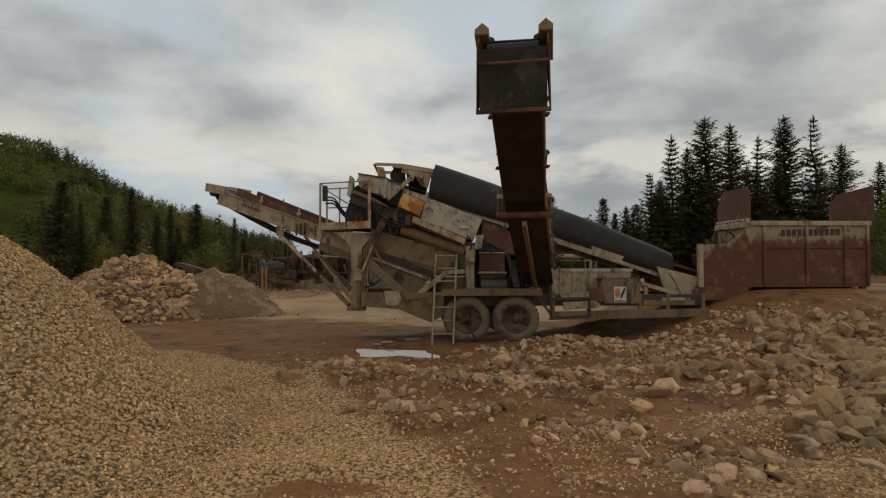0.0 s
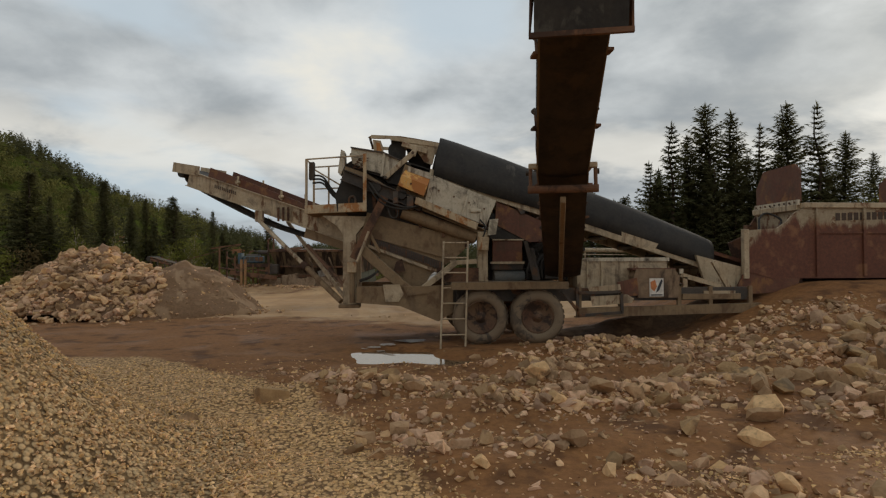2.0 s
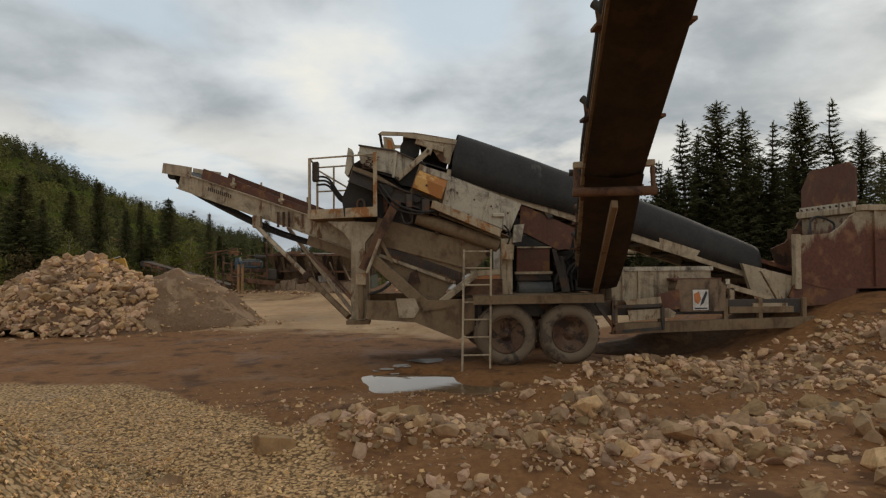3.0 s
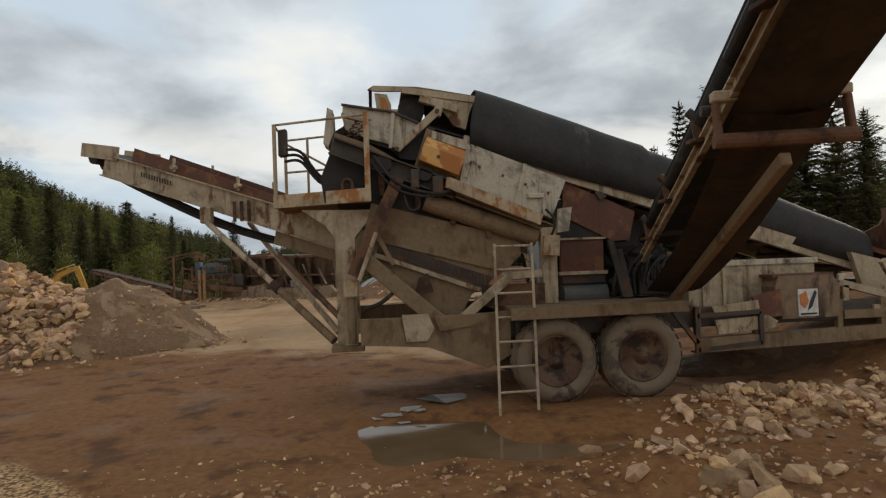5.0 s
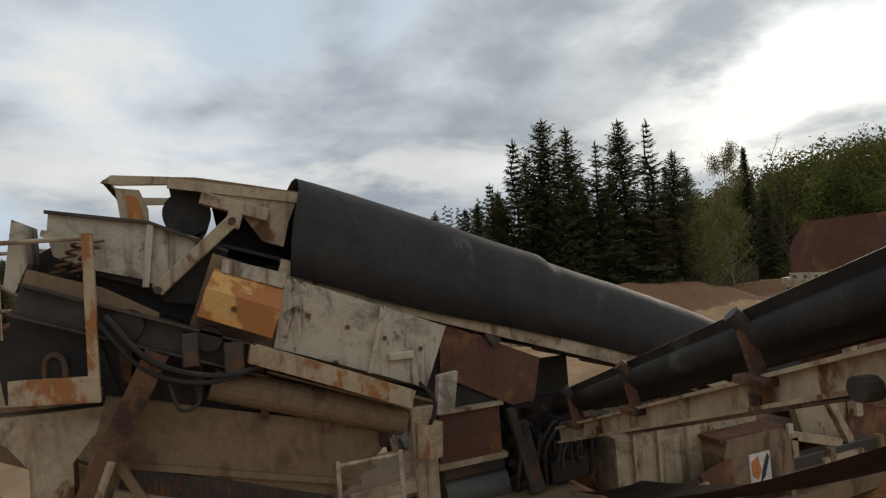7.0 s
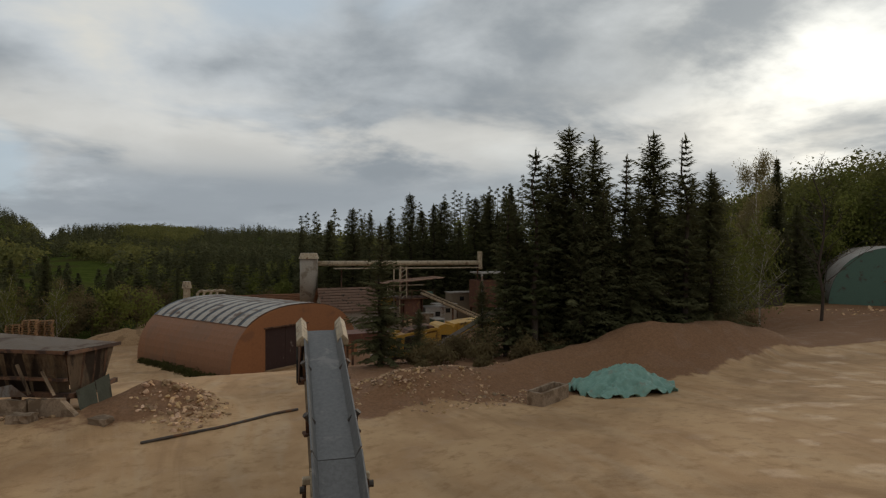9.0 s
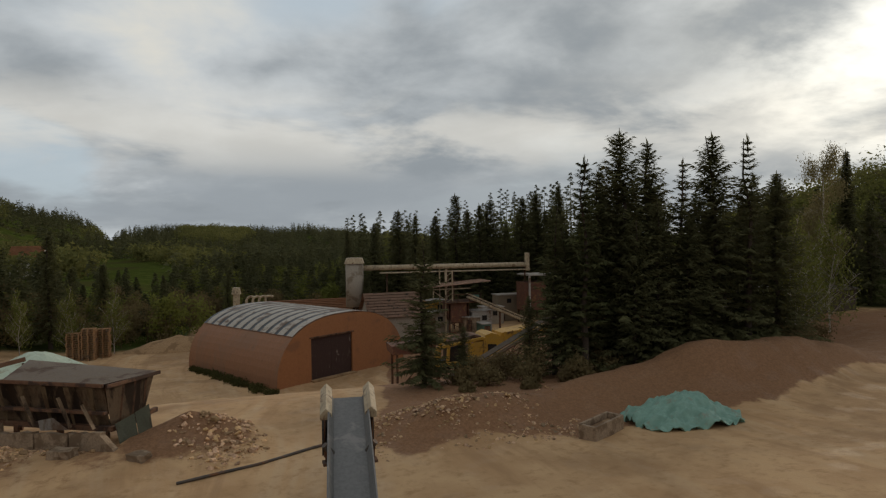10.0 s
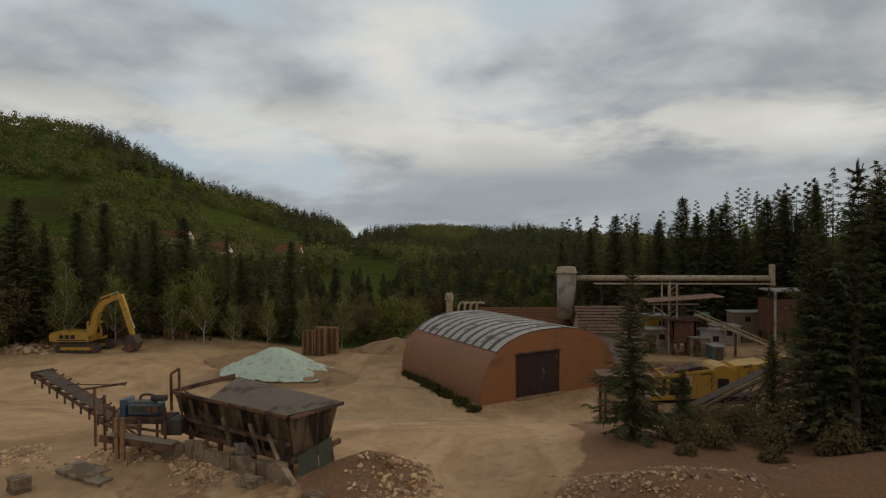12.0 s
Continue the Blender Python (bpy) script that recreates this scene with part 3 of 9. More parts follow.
# ---------------------------------------------------------------- the ground
RIDGE_AZ = [-80, -39.7, -36, -32.8, -30.8, -27.7, -25, -22, -19.2, -17, -14.4, -12.4, -11.3, -10.1, -5.8, -0.3, 4.5, 8.2, 14, 30, 44, 52, 58, 80]
RIDGE_EL = [0.17, 0.178, 0.174, 0.166, 0.150, 0.120, 0.090, 0.076, 0.060, 0.045, 0.038, 0.020, 0.004, 0.016, 0.027, 0.031, 0.023, 0.011, 0.0, 0.0, 0.03, 0.085, 0.105, 0.10]
RIDGE_R = [520, 520, 520, 520, 525, 540, 560, 590, 620, 640, 660, 680, 690, 700, 720, 720, 660, 600, 400, 200, 150, 130, 130, 130]
# low berms of broken rock on the quarry floor: place, half-lengths, turn, height
BERMS = [(-1.75, 10.5, 1.15, 0.50, -0.15, 0.26), (0.85, 12.0, 0.55, 0.85, 0.2, 0.30), (0.9, 9.5, 1.9, 0.55, -0.1, 0.16), (3.0, 10.3, 1.5, 0.55, 0.15, 0.20), (3.0, 14.0, 1.7, 0.45, -0.08, 0.28),
         (5.6, 9.4, 1.6, 0.9, 0.5, 0.40), (7.6, 8.2, 1.8, 1.2, 0.4, 0.45), (2.6, 11.6, 1.2, 0.4, 0.0, 0.14), (5.4, 12.2, 1.6, 0.5, 0.2, 0.20), (4.2, 7.2, 1.3, 0.7, 0.5, 0.14)]


# the spoil bank: its line, height and the reach of its front slope
BANK_X = [4.0, 5.4, 6.4, 7.7, 9.1, 10.6, 11.5, 12.4, 13.9, 16.0, 18.8, 20.1, 21.9, 25.3, 28.6, 31.2, 35.0]
BANK_Y = [36.0, 36.2, 36.3, 36.3, 36.3, 36.3, 36.5, 37.0, 37.5, 37.8, 38.3, 38.3, 38.4, 38.5, 38.8, 39.4, 40.5]
BANK_TOP = [0.0, 0.25, 0.62, 1.05, 1.08, 0.85, 0.70, 0.62, 0.66, 0.90, 1.10, 1.60, 1.95, 1.85, 1.55, 1.05, 0.0]
BANK_FRONT = [1.2, 1.2, 1.3, 1.3, 1.3, 1.3, 1.3, 1.4, 1.5, 1.6, 1.8, 1.9, 2.0, 2.0, 1.8, 1.5, 1.2]


def berm(x, y):
    h = np.zeros_like(x)
    for cx, cy, sx, sy, a, top in BERMS:
        u = (x - cx) * math.cos(a) + (y - cy) * math.sin(a)
        v = -(x - cx) * math.sin(a) + (y - cy) * math.cos(a)
        h = h + top * np.exp(-(u / sx) ** 2 - (v / sy) ** 2)
    return 0.7 * h


def terrain(x, y):
    """Height of the ground; x and y are arrays."""
    x, y = np.asarray(x, float), np.asarray(y, float)
    h = np.full_like(x, 0.12)
    h = h + 1.30 * step(4.2, 8.5, x) * step(10.5, 15.2, y + 0.25 * fractal(x, y, 1.5, 44, 2)) * step(34, 19, y)
    h = h + 0.05 * fractal(x, y, 2.5, 3) + 0.025 * fractal(x, y, 0.5, 9, 3)
    h = h + berm(x, y) * (1 + 0.35 * fractal(x, y, 0.5, 23, 2))
    # wheel tracks in the mud
    rut = np.sin(4.2 * (y - 0.22 * x) + 1.5 * fractal(x, y, 4.0, 25, 2))
    h = h + 0.035 * rut * step(-5, -3, x) * step(4.5, 6, y) * step(13, 11, y)
    # hollow with standing water by the wheels
    h = h - 0.17 * np.exp(-((x + 1.15) / 0.85) ** 4 - ((y - 13.85) / 0.8) ** 4) * (1 + 0.5 * fractal(x, y, 0.8, 27, 3)) - 0.13 * np.exp(-((x - 0.5) / 1.1) ** 4 - ((y - 13.15) / 0.45) ** 2)
    # the yard falls away towards the hall
    fall = step(40, 64, y) * step(50, 38, x)
    h = h - 5.0 * fall * (1 - 0.35 * step(-14, -34, x))
    h = h + 0.10 * fractal(x, y, 9, 5) * step(20, 40, y)
    # spoil bank in front of the spruces, and a small heap by the hopper
    centre, top = np.interp(x, BANK_X, BANK_Y), np.interp(x, BANK_X, BANK_TOP)
    ahead = np.interp(x, BANK_X, BANK_FRONT)
    v = y - centre + 0.5 * fractal(x, y, 2.6, 22, 2)
    h = h + top * np.where(v < 0, np.exp(-(v / ahead) ** 2), np.exp(-(v / 1.7) ** 2)) * (1 + 0.22 * fractal(x, y, 1.3, 21, 4))
    h = h + 0.95 * np.exp(-((x + 1.1) / 1.8) ** 2 - ((y - 37.2) / 1.35) ** 2) * (1 + 0.35 * fractal(x, y, 1.1, 21, 3))
    u, v = -(x + 7.4) * 0.876 + (y - 37.6) * 0.481, (x + 7.4) * 0.481 + (y - 37.6) * 0.876
    h = h + 0.36 * np.exp(-(u / 5.6) ** 4 - (v / 1.9) ** 2) * (1 + 0.25 * fractal(x, y, 1.6, 55, 3))
    # hills
    az = np.degrees(np.arctan2(x, y - 15))
    r = np.hypot(x, y - 15)
    el, rr = np.interp(az, RIDGE_AZ, RIDGE_EL), np.interp(az, RIDGE_AZ, RIDGE_R)
    crest = np.maximum(el * rr - 6 * step(0.005, 0.03, el), 0) + (11 - 4 * step(-24, -34, az)) * step(0.003, 0.03, el) * step(-9, -13, az) + 5 * step(0.003, 0.03, el) * step(-13, -9, az)
    rise = step(0.36, 1.0, r / rr) * np.where(az > 40, step(72, 105, r), 1.0) * step(40, 70, np.where(np.abs(az) < 80, r, 0))
    h = h + (crest + 5 * fractal(x, y, 110, 31, 3) * step(120, 260, r)) * rise
    return h


def at_ground(x, y):
    return float(terrain(np.array([x]), np.array([y]))[0])


def graded(start, stop, fine, lo, hi, grow):
    """Lines with a fine spacing between start and stop, wider and wider out to lo and hi."""
    lines = list(np.arange(start, stop, fine))
    s, v = fine, lines[0]
    while v > lo:
        s = s * grow
        v -= s
        lines.insert(0, v)
    s, v = fine, lines[-1]
    while v < hi:
        s = s * grow
        v += s
        lines.append(v)
    return np.array(lines)


def gravel_edge(y):
    """Right-hand edge of the gravelled plain."""
    return np.interp(y, [2, 4, 5.5, 7.5, 10.8, 13.5], [1.2, 0.5, -0.2, -1.1, -2.6, -5.4])


def build_ground():
    gx, gy = graded(-11, 13, 0.16, -1600, 1600, 1.075), graded(1, 19, 0.16, -400, 1800, 1.032)
    X, Y = np.meshgrid(gx, gy)
    Z = terrain(X, Y)
    nx, ny = len(gx), len(gy)
    verts = np.stack([X.ravel(), Y.ravel(), Z.ravel()], 1)
    i = (np.arange(ny - 1)[:, None] * nx + np.arange(nx - 1)[None]).ravel()
    me = raw_mesh("ground", verts.tolist(), np.stack([i, i + 1, i + nx + 1, i + nx], 1).tolist())
    x, y = verts[:, 0], verts[:, 1]
    gravel = step(0.7, -0.5, x - gravel_edge(y)) * step(15, 13, y) + 0.22 * step(4, 9, x) * step(18, 12, y) + 0.5 * step(1.0, 2.4, x) * step(7.0, 5.8, y)
    gravel = gravel - 1.2 * np.exp(-((x + 3.4) / 0.7) ** 2 - ((y - 5.75) / 0.35) ** 2) - 0.8 * np.exp(-((x + 1.5) / 0.9) ** 2 - ((y - 5.4) / 0.35) ** 2)
    dry = step(18.5, 25, y + 0.45 * (x + 6) + 1.2 * fractal(x, y, 3.0, 49, 3)) * step(120, 90, y) * step(-60, -45, x)
    dry = dry * (1 - step(0, 3, x) * step(22, 19, y))
    dry = np.maximum(dry, step(30, 34, y) * step(90, 70, y) * 0.8)
    grass = np.maximum(step(84, 92, y) * (1 - step(-9, -5, x) * step(48, 44, x) * step(112, 104, y)), np.maximum(step(-42, -52, x), step(62, 75, np.hypot(x, y - 15)) * step(35, 45, x)))
    edge = 5.0 + 0.22 * np.clip(y - 36, 0, 40) + 1.5 * fractal(x, y, 4.0, 48, 3)
    foot = np.interp(x, [5, 9, 12, 18.7, 22.8, 29.4, 35], [33.7, 34.0, 33.4, 33.8, 34.6, 37.2, 39.5])
    red = step(-0.5, 0.9, y - foot + 0.7 * fractal(x, y, 2.0, 47, 4)) * step(-0.8, 0.8, x - edge) * step(36, 33, x) * step(60, 50, y) + 0.75 * step(10, 14, x) * step(37, 38, y) * step(60, 50, y)
    red = red + 0.45 * np.exp(-((x + 6) / 7) ** 4 - ((y - 35.8) / 1.9) ** 4) + np.exp(-((x + 1.1) / 1.9) ** 4 - ((y - 37.2) / 1.5) ** 4) + step(-0.8, 0.8, x - edge) * step(44, 47, y) * step(84, 78, y) * step(48, 42, x)
    red = np.clip(red + 0.3 * step(-4, -8, x) * step(60, 68, y) * step(92, 86, y), 0, 1)
    col = np.stack([np.clip(gravel, 0, 1), np.clip(dry, 0, 1), np.clip(grass, 0, 1), red], 1).astype(np.float32)
    att = me.color_attributes.new("zone", "FLOAT_COLOR", "POINT")
    att.data.foreach_set("color", col.ravel())
    me.polygons.foreach_set("use_smooth", [True] * len(me.polygons))
    tagged(link_mesh("ground", me, "ground"), "muddy brown quarry floor with crushed stone and tracks", "ground", kind="structure")


build_ground()


def build_puddle(cx, cy, rx, ry, z, seed, label):
    bm, n = B(), 40
    rim = [bm.verts.new((cx + rx * math.cos(a) * (1 + 0.3 * noise.noise((math.cos(a) * 1.6 + seed, math.sin(a) * 1.6, 3))),
                         cy + ry * math.sin(a) * (1 + 0.3 * noise.noise((math.cos(a) * 1.6 + seed, math.sin(a) * 1.6, 3))), z)) for a in (2 * math.pi * i / n for i in range(n))]
    bm.faces.new(rim)
    me = bpy.data.meshes.new("puddle")
    bm.to_mesh(me)
    bm.free()
    tagged(link_mesh("puddle", me, "water"), label, "puddle", kind="structure")


build_puddle(-0.2, 13.5, 2.6, 1.5, 0.035, 4.0, "shallow brown puddle of muddy water in a wheel track")


# ---------------------------------------------------------------- stones and heaps
def hull_rock(seed, squash=0.75, points=17):
    """An angular broken stone about 1 m across: vertices and faces."""
    rnd = random.Random(seed)
    bm = B()
    for _ in range(points):
        v = Vector((rnd.gauss(0, 1), rnd.gauss(0, 1), rnd.gauss(0, 1))).normalized() * rnd.uniform(0.40, 0.54)
        bm.verts.new((v.x, v.y * rnd.uniform(0.75, 1.0), v.z * squash))
    bmesh.ops.convex_hull(bm, input=bm.verts)
    bmesh.ops.delete(bm, geom=[v for v in bm.verts if not v.link_faces], context="VERTS")
    bm.verts.index_update()
    out = np.array([v.co[:] for v in bm.verts]), [[v.index for v in f.verts] for f in bm.faces]
    bm.free()
    return out


ROCKS = [hull_rock(s) for s in range(8)]
CHIPS = [hull_rock(60 + s, 0.75, 10) for s in range(8)]
PEBBLES = [hull_rock(40 + s, 0.85, 7) for s in range(6)]


def scatter(name, xs, ys, zs, sizes, material, kinds, seed, label, category, sink=0.2):
    """Countless loose stones, in one mesh."""
    rng = np.random.default_rng(seed)
    verts, faces, base = [], [], 0
    for x, y, z, s in zip(xs, ys, zs, sizes):
        v, f = kinds[rng.integers(len(kinds))]
        q = np.array(Euler((rng.normal(0, 0.38), rng.normal(0, 0.38), rng.uniform(0, 6.28))).to_matrix())
        w = (v * [1, rng.uniform(0.6, 1), rng.uniform(0.5, 0.95)]) @ q.T * s
        w = w + [x, y, z - w[:, 2].min() - sink * s]
        verts.append(w)
        faces += [[i + base for i in t] for t in f]
        base += len(w)
    ob = link_mesh(name, raw_mesh(name, np.concatenate(verts).tolist(), faces), material)
    return tagged(ob, label, category, kind="stuff")


def heap(name, cx, cy, rx, ry, top, material, label, category, seed, n=56, power=1.15, rough=0.12, rot=0.0, soft=0.0):
    """A loose heap that stands on the ground: a mesh with an uneven outline."""
    verts, faces = [], []
    base = at_ground(cx, cy)
    for i in range(n):
        for j in range(n):
            u, v = (2 * i / (n - 1) - 1) * (1.6 if soft else 1), (2 * j / (n - 1) - 1) * (1.6 if soft else 1)
            x = cx + rx * (u * math.cos(rot)) - ry * v * math.sin(rot)
            y = cy + rx * (u * math.sin(rot)) + ry * v * math.cos(rot)
            verts.append((x, y, u, v))
    a = np.array(verts)
    r = np.hypot(a[:, 2], a[:, 3]) * (1 + 0.16 * fractal(a[:, 0], a[:, 1], 0.45 * (rx + ry), seed, 2))
    rise = 1 - r ** power
    if soft:
        rise = (rise + np.sqrt(rise ** 2 + soft)) / 2 * np.clip((1.3 - r) * 3.5, 0, 1)
    h = top * np.clip(rise, -0.25, 1) + rough * fractal(a[:, 0], a[:, 1], 0.9, seed + 5, 3) * np.clip(1.4 - r, 0, 1)
    limit = 1.3 if soft else 1.0
    z = terrain(a[:, 0], a[:, 1]) + np.where(r < limit, h, np.minimum(h, -0.12)) - (0.015 if soft else 0)
    for i in range(n - 1):
        for j in range(n - 1):
            k = i * n + j
            if min(r[k], r[k + 1], r[k + n], r[k + n + 1]) < limit + 0.06:
                faces.append((k, k + n, k + n + 1, k + 1))
    me = raw_mesh(name, np.stack([a[:, 0], a[:, 1], z], 1).tolist(), faces)
    me.polygons.foreach_set("use_smooth", [True] * len(me.polygons))
    ob = tagged(link_mesh(name, me, material), label, category, kind="stuff")

    def height(x, y):
        u = ((x - cx) * math.cos(rot) + (y - cy) * math.sin(rot)) / rx
        v = (-(x - cx) * math.sin(rot) + (y - cy) * math.cos(rot)) / ry
        q = np.hypot(u, v) * (1 + 0.16 * fractal(x, y, 0.45 * (rx + ry), seed, 2))
        up = 1 - q ** power
        if soft:
            up = (up + np.sqrt(up ** 2 + soft)) / 2 * np.clip((1.3 - q) * 3.5, 0, 1)
        g = top * np.clip(up, -0.25, 1) + rough * fractal(x, y, 0.9, seed + 5, 3) * np.clip(1.4 - q, 0, 1)
        return terrain(x, y) + np.where(q < limit, g, 0), q
    return ob, height

# ---------------------------------------------------------------- the screening plant
plant = thing("screening_plant", (1.0, 16.2, at_ground(1.0, 16.2)), "old cream mobile screening plant, rusty and muddy, on twin axles", "screening plant")


def bars(bm, x0, z0, x1, z1, y, n, h, slope_thick=0.006):
    """A row of plain upright bars in place of a worn maker's name."""
    for i in range(n):
        t0, t1 = (i + 0.12) / n, (i + 0.85) / n
        a, b = (x0 + (x1 - x0) * t0, z0 + (z1 - z0) * t0), (x0 + (x1 - x0) * t1, z0 + (z1 - z0) * t1)
        prism(bm, [(a[0], a[1] - h / 2), (b[0], b[1] - h / 2), (b[0], b[1] + h / 2), (a[0], a[1] + h / 2)], y, y + slope_thick)
    return bm


def build_chassis():
    bm = prism(B(), [(-2.00, 1.00), (-2.00, 1.34), (-0.85, 1.33), (0.02, 1.36), (0.02, 0.78), (-0.30, 0.60), (-1.10, 0.93)], 14.98, 15.12)
    part("side_beam", bm, "tan", plant, "mud-coated cream chassis beam", bevel=0.015)
    bm = prism(B(), [(-2.37, 1.02), (-2.05, 1.36), (0.02, 1.36), (0.02, 0.78), (-1.10, 0.93)], 17.3, 17.44)
    part("side_beam", bm, "tan", plant, bevel=0.015)
    part("gusset_plate", prism(B(), [(-1.45, 1.38), (-1.10, 1.38), (-1.02, 1.18), (-1.12, 1.02), (-1.40, 1.02)], 14.95, 14.98), "cream", plant, "bolted pale gusset plate", bevel=0.004)
    part("post_foot", box(B(), (-2.42, 15.42, 0.86), (-1.96, 15.82, 0.94)), "tan", plant, bevel=0.01)
    deck = part("wheel_deck", box(B(), (0.0, 14.62, 1.30), (2.36, 17.7, 1.42)), "tan", plant, "flat muddy deck over the wheels", bevel=0.012)
    part("edge_bar", beam(B(), (-0.05, 14.60, 1.35), (2.38, 14.60, 1.36), 0.05, 0.15), "tan", deck)
    for y in (15.05, 17.2):
        part("frame_rail", box(B(), (-0.1, y, 1.0), (6.6, y + 0.14, 1.28)), "steel_dark", plant, bevel=0.01)
    bm = channel(B(), (2.62, 14.95, 0.76), (7.2, 15.05, 0.84), 0.14, 0.20, side=-1)
    part("running_board", bm, "tan", plant, "long muddy lower side rail")
    for x in (2.7, 3.6, 4.9, 5.6, 6.5):
        part("rail_post", box(B(), (x, 15.0, 0.8), (x + 0.08, 15.08, 1.3)), "tan", plant)
    part("cross_bar", box(B(), (5.0, 14.98, 1.02), (6.3, 15.06, 1.14)), "tan", plant)
    for a, b in (((0.12, 15.0, 0.75), (0.12, 15.0, 1.3)), ((0.12, 15.0, 1.26), (0.5, 15.0, 1.26)), ((2.32, 14.9, 1.25), (2.66, 14.9, 0.8)), ((2.66, 14.9, 1.3), (2.66, 14.9, 0.66)),
                 ((2.66, 14.9, 0.70), (3.62, 14.9, 0.76)), ((3.62, 14.9, 1.20), (3.62, 14.9, 0.74)), ((2.66, 14.9, 1.18), (3.62, 14.9, 1.2))):
        part("mudguard_bar", beam(B(), a, b, 0.06, 0.06), "steel_dark", plant, "black bent mudguard bar")


def build_wheel(x, y):
    w = part("wheel", lathe(B(), [(0.20, 0.29), (0.05, 0.335), (0.0, 0.375), (-0.01, 0.46), (0.04, 0.54), (0.11, 0.57), (0.27, 0.57), (0.33, 0.545), (0.37, 0.46), (0.37, 0.30)], (x, y, 0.70), 36), "tyre", plant,
             "large truck tyre caked with dry mud", smooth=True)
    part("rim", lathe(B(), [(0.06, 0.345), (0.03, 0.345), (0.025, 0.325), (0.06, 0.305), (0.15, 0.29), (0.235, 0.265), (0.245, 0.15), (0.13, 0.135), (0.06, 0.12), (0.05, 0.07), (0.02, 0.065), (0.015, 0.0001)], (x, y, 0.70), 28), "hub", w, "rusty dished wheel rim with a hub cap", smooth=True)
    for i in range(10):
        a = 2 * math.pi * i / 10
        part("wheel_nut", tube(B(), (x + 0.20 * math.cos(a), y + 0.20, 0.70 + 0.20 * math.sin(a)), (x + 0.20 * math.cos(a), y + 0.25, 0.70 + 0.20 * math.sin(a)), 0.014, seg=6), "hub", w)
    lugs = B()
    for i in range(30):
        a = 2 * math.pi * i / 30
        for s in (0.05, 0.23):
            c = Vector((x + 0.568 * math.cos(a), y + s + 0.045, 0.70 + 0.568 * math.sin(a)))
            beam(lugs, c - Vector((0, 0.045, 0)), c + Vector((0, 0.05, 0)), 0.075, 0.012, up=(math.cos(a), 0, math.sin(a)))
    tagged(part("tread", lugs, "tyre", w, "worn tyre tread lugs"), kind="stuff")


def build_screen_box():
    near, far = 15.40, 17.2
    sb = part("screen_box", prism(B(), [(-0.98, 3.98), (1.02, 3.17), (0.78, 2.62), (-0.60, 3.12), (-1.20, 3.36)], near + 0.03, far), "tan", plant, "sloping vibrating screen box", bevel=0.01)
    for pts in ([(-0.42, 3.75), (0.395, 3.425), (0.235, 2.86), (-0.55, 3.16)], [(0.42, 3.415), (1.01, 3.18), (0.775, 2.64), (0.26, 2.85)]):
        part("side_panel", prism(B(), pts, near - 0.035, near + 0.03), "white", sb, "chipped off-white steel side panel", bevel=0.008)
    fx = part("feed_box", prism(B(), [(-2.16, 4.37), (-1.45, 4.26), (-1.07, 4.12), (-0.85, 3.99), (-1.02, 3.55), (-1.35, 3.60), (-1.50, 3.74), (-1.85, 3.86), (-2.16, 4.00)], 15.73, far), "black_steel", plant, "open feed box at the screen's upper end")
    part("side_panel", prism(B(), [(-2.16, 4.38), (-1.45, 4.27), (-1.50, 3.80), (-1.85, 3.90), (-2.14, 4.03), (-2.18, 4.21)], 15.68, 15.73), "white", fx, "chipped off-white feed box panel", bevel=0.008)
    part("side_panel", prism(B(), [(-1.43, 4.25), (-1.07, 4.13), (-1.35, 3.70), (-1.48, 3.78)], 15.69, 15.73), "white", fx, "chipped off-white feed box panel", bevel=0.008)
    part("top_flange", beam(B(), (-2.18, 15.66, 4.38), (-1.45, 15.66, 4.27), 0.07, 0.025), "steel_dark", fx)
    part("top_flange", beam(B(), (-1.45, 15.66, 4.27), (-0.85, 15.66, 4.00), 0.07, 0.025), "steel_dark", fx)
    part("top_strip", prism(B(), [(-0.92, 3.93), (-0.40, 3.77), (-0.45, 3.65), (-0.93, 3.82)], near - 0.04, near + 0.02), "white", sb, "peeling pale strip")
    part("stiffener", beam(B(), (0.41, near - 0.05, 3.43), (0.245, near - 0.05, 2.85), 0.04, 0.035, up=(0, 1, 0)), "white", sb)
    part("stiffener", beam(B(), (-1.44, 15.66, 4.27), (-1.50, 15.66, 3.74), 0.05, 0.05, up=(0, 1, 0)), "white", fx)
    bm = prism(B(), [(-2.45, 3.82), (-2.38, 4.32), (-2.30, 4.28), (-2.29, 3.98), (-2.38, 3.76)], 15.58, 16.0)
    part("end_plate", bm, "white", sb, "pale end plate", bevel=0.006)
    bm = prism(B(), [(-2.27, 3.93), (-1.80, 3.76), (-1.40, 3.52), (-1.44, 3.40), (-1.84, 3.58), (-2.34, 3.72)], 15.44, 15.60)
    part("spring_seat", bm, "tan", sb, "sloping spring beam")
    for sx in (-2.12, -2.0):
        coil = [(sx + 0.042 * math.cos(a) + 0.006 * a, 15.54 + 0.042 * math.sin(a), 3.86 + 0.0085 * a) for a in np.arange(0, 10 * math.pi, 0.8)]
        part("coil_spring", hose(B(), coil, 0.011, 5, 2), "rust", sb, "rusty coil spring")
    part("spring_cap", beam(B(), (-2.18, 15.54, 4.20), (-1.88, 15.54, 4.12), 0.12, 0.05), "white", sb, "chipped pale spring cap")
    guard = B()
    rows = [[guard.verts.new((x, y, z)) for x, y, z in q] for q in (((-0.97, near, 3.86), (-0.44, near, 3.66)), ((-1.055, near - 0.24, 3.70), (-0.50, near - 0.24, 3.48)), ((-1.13, near - 0.24, 3.49), (-0.585, near - 0.24, 3.26)), ((-1.13, near, 3.49), (-0.585, near, 3.26)))]
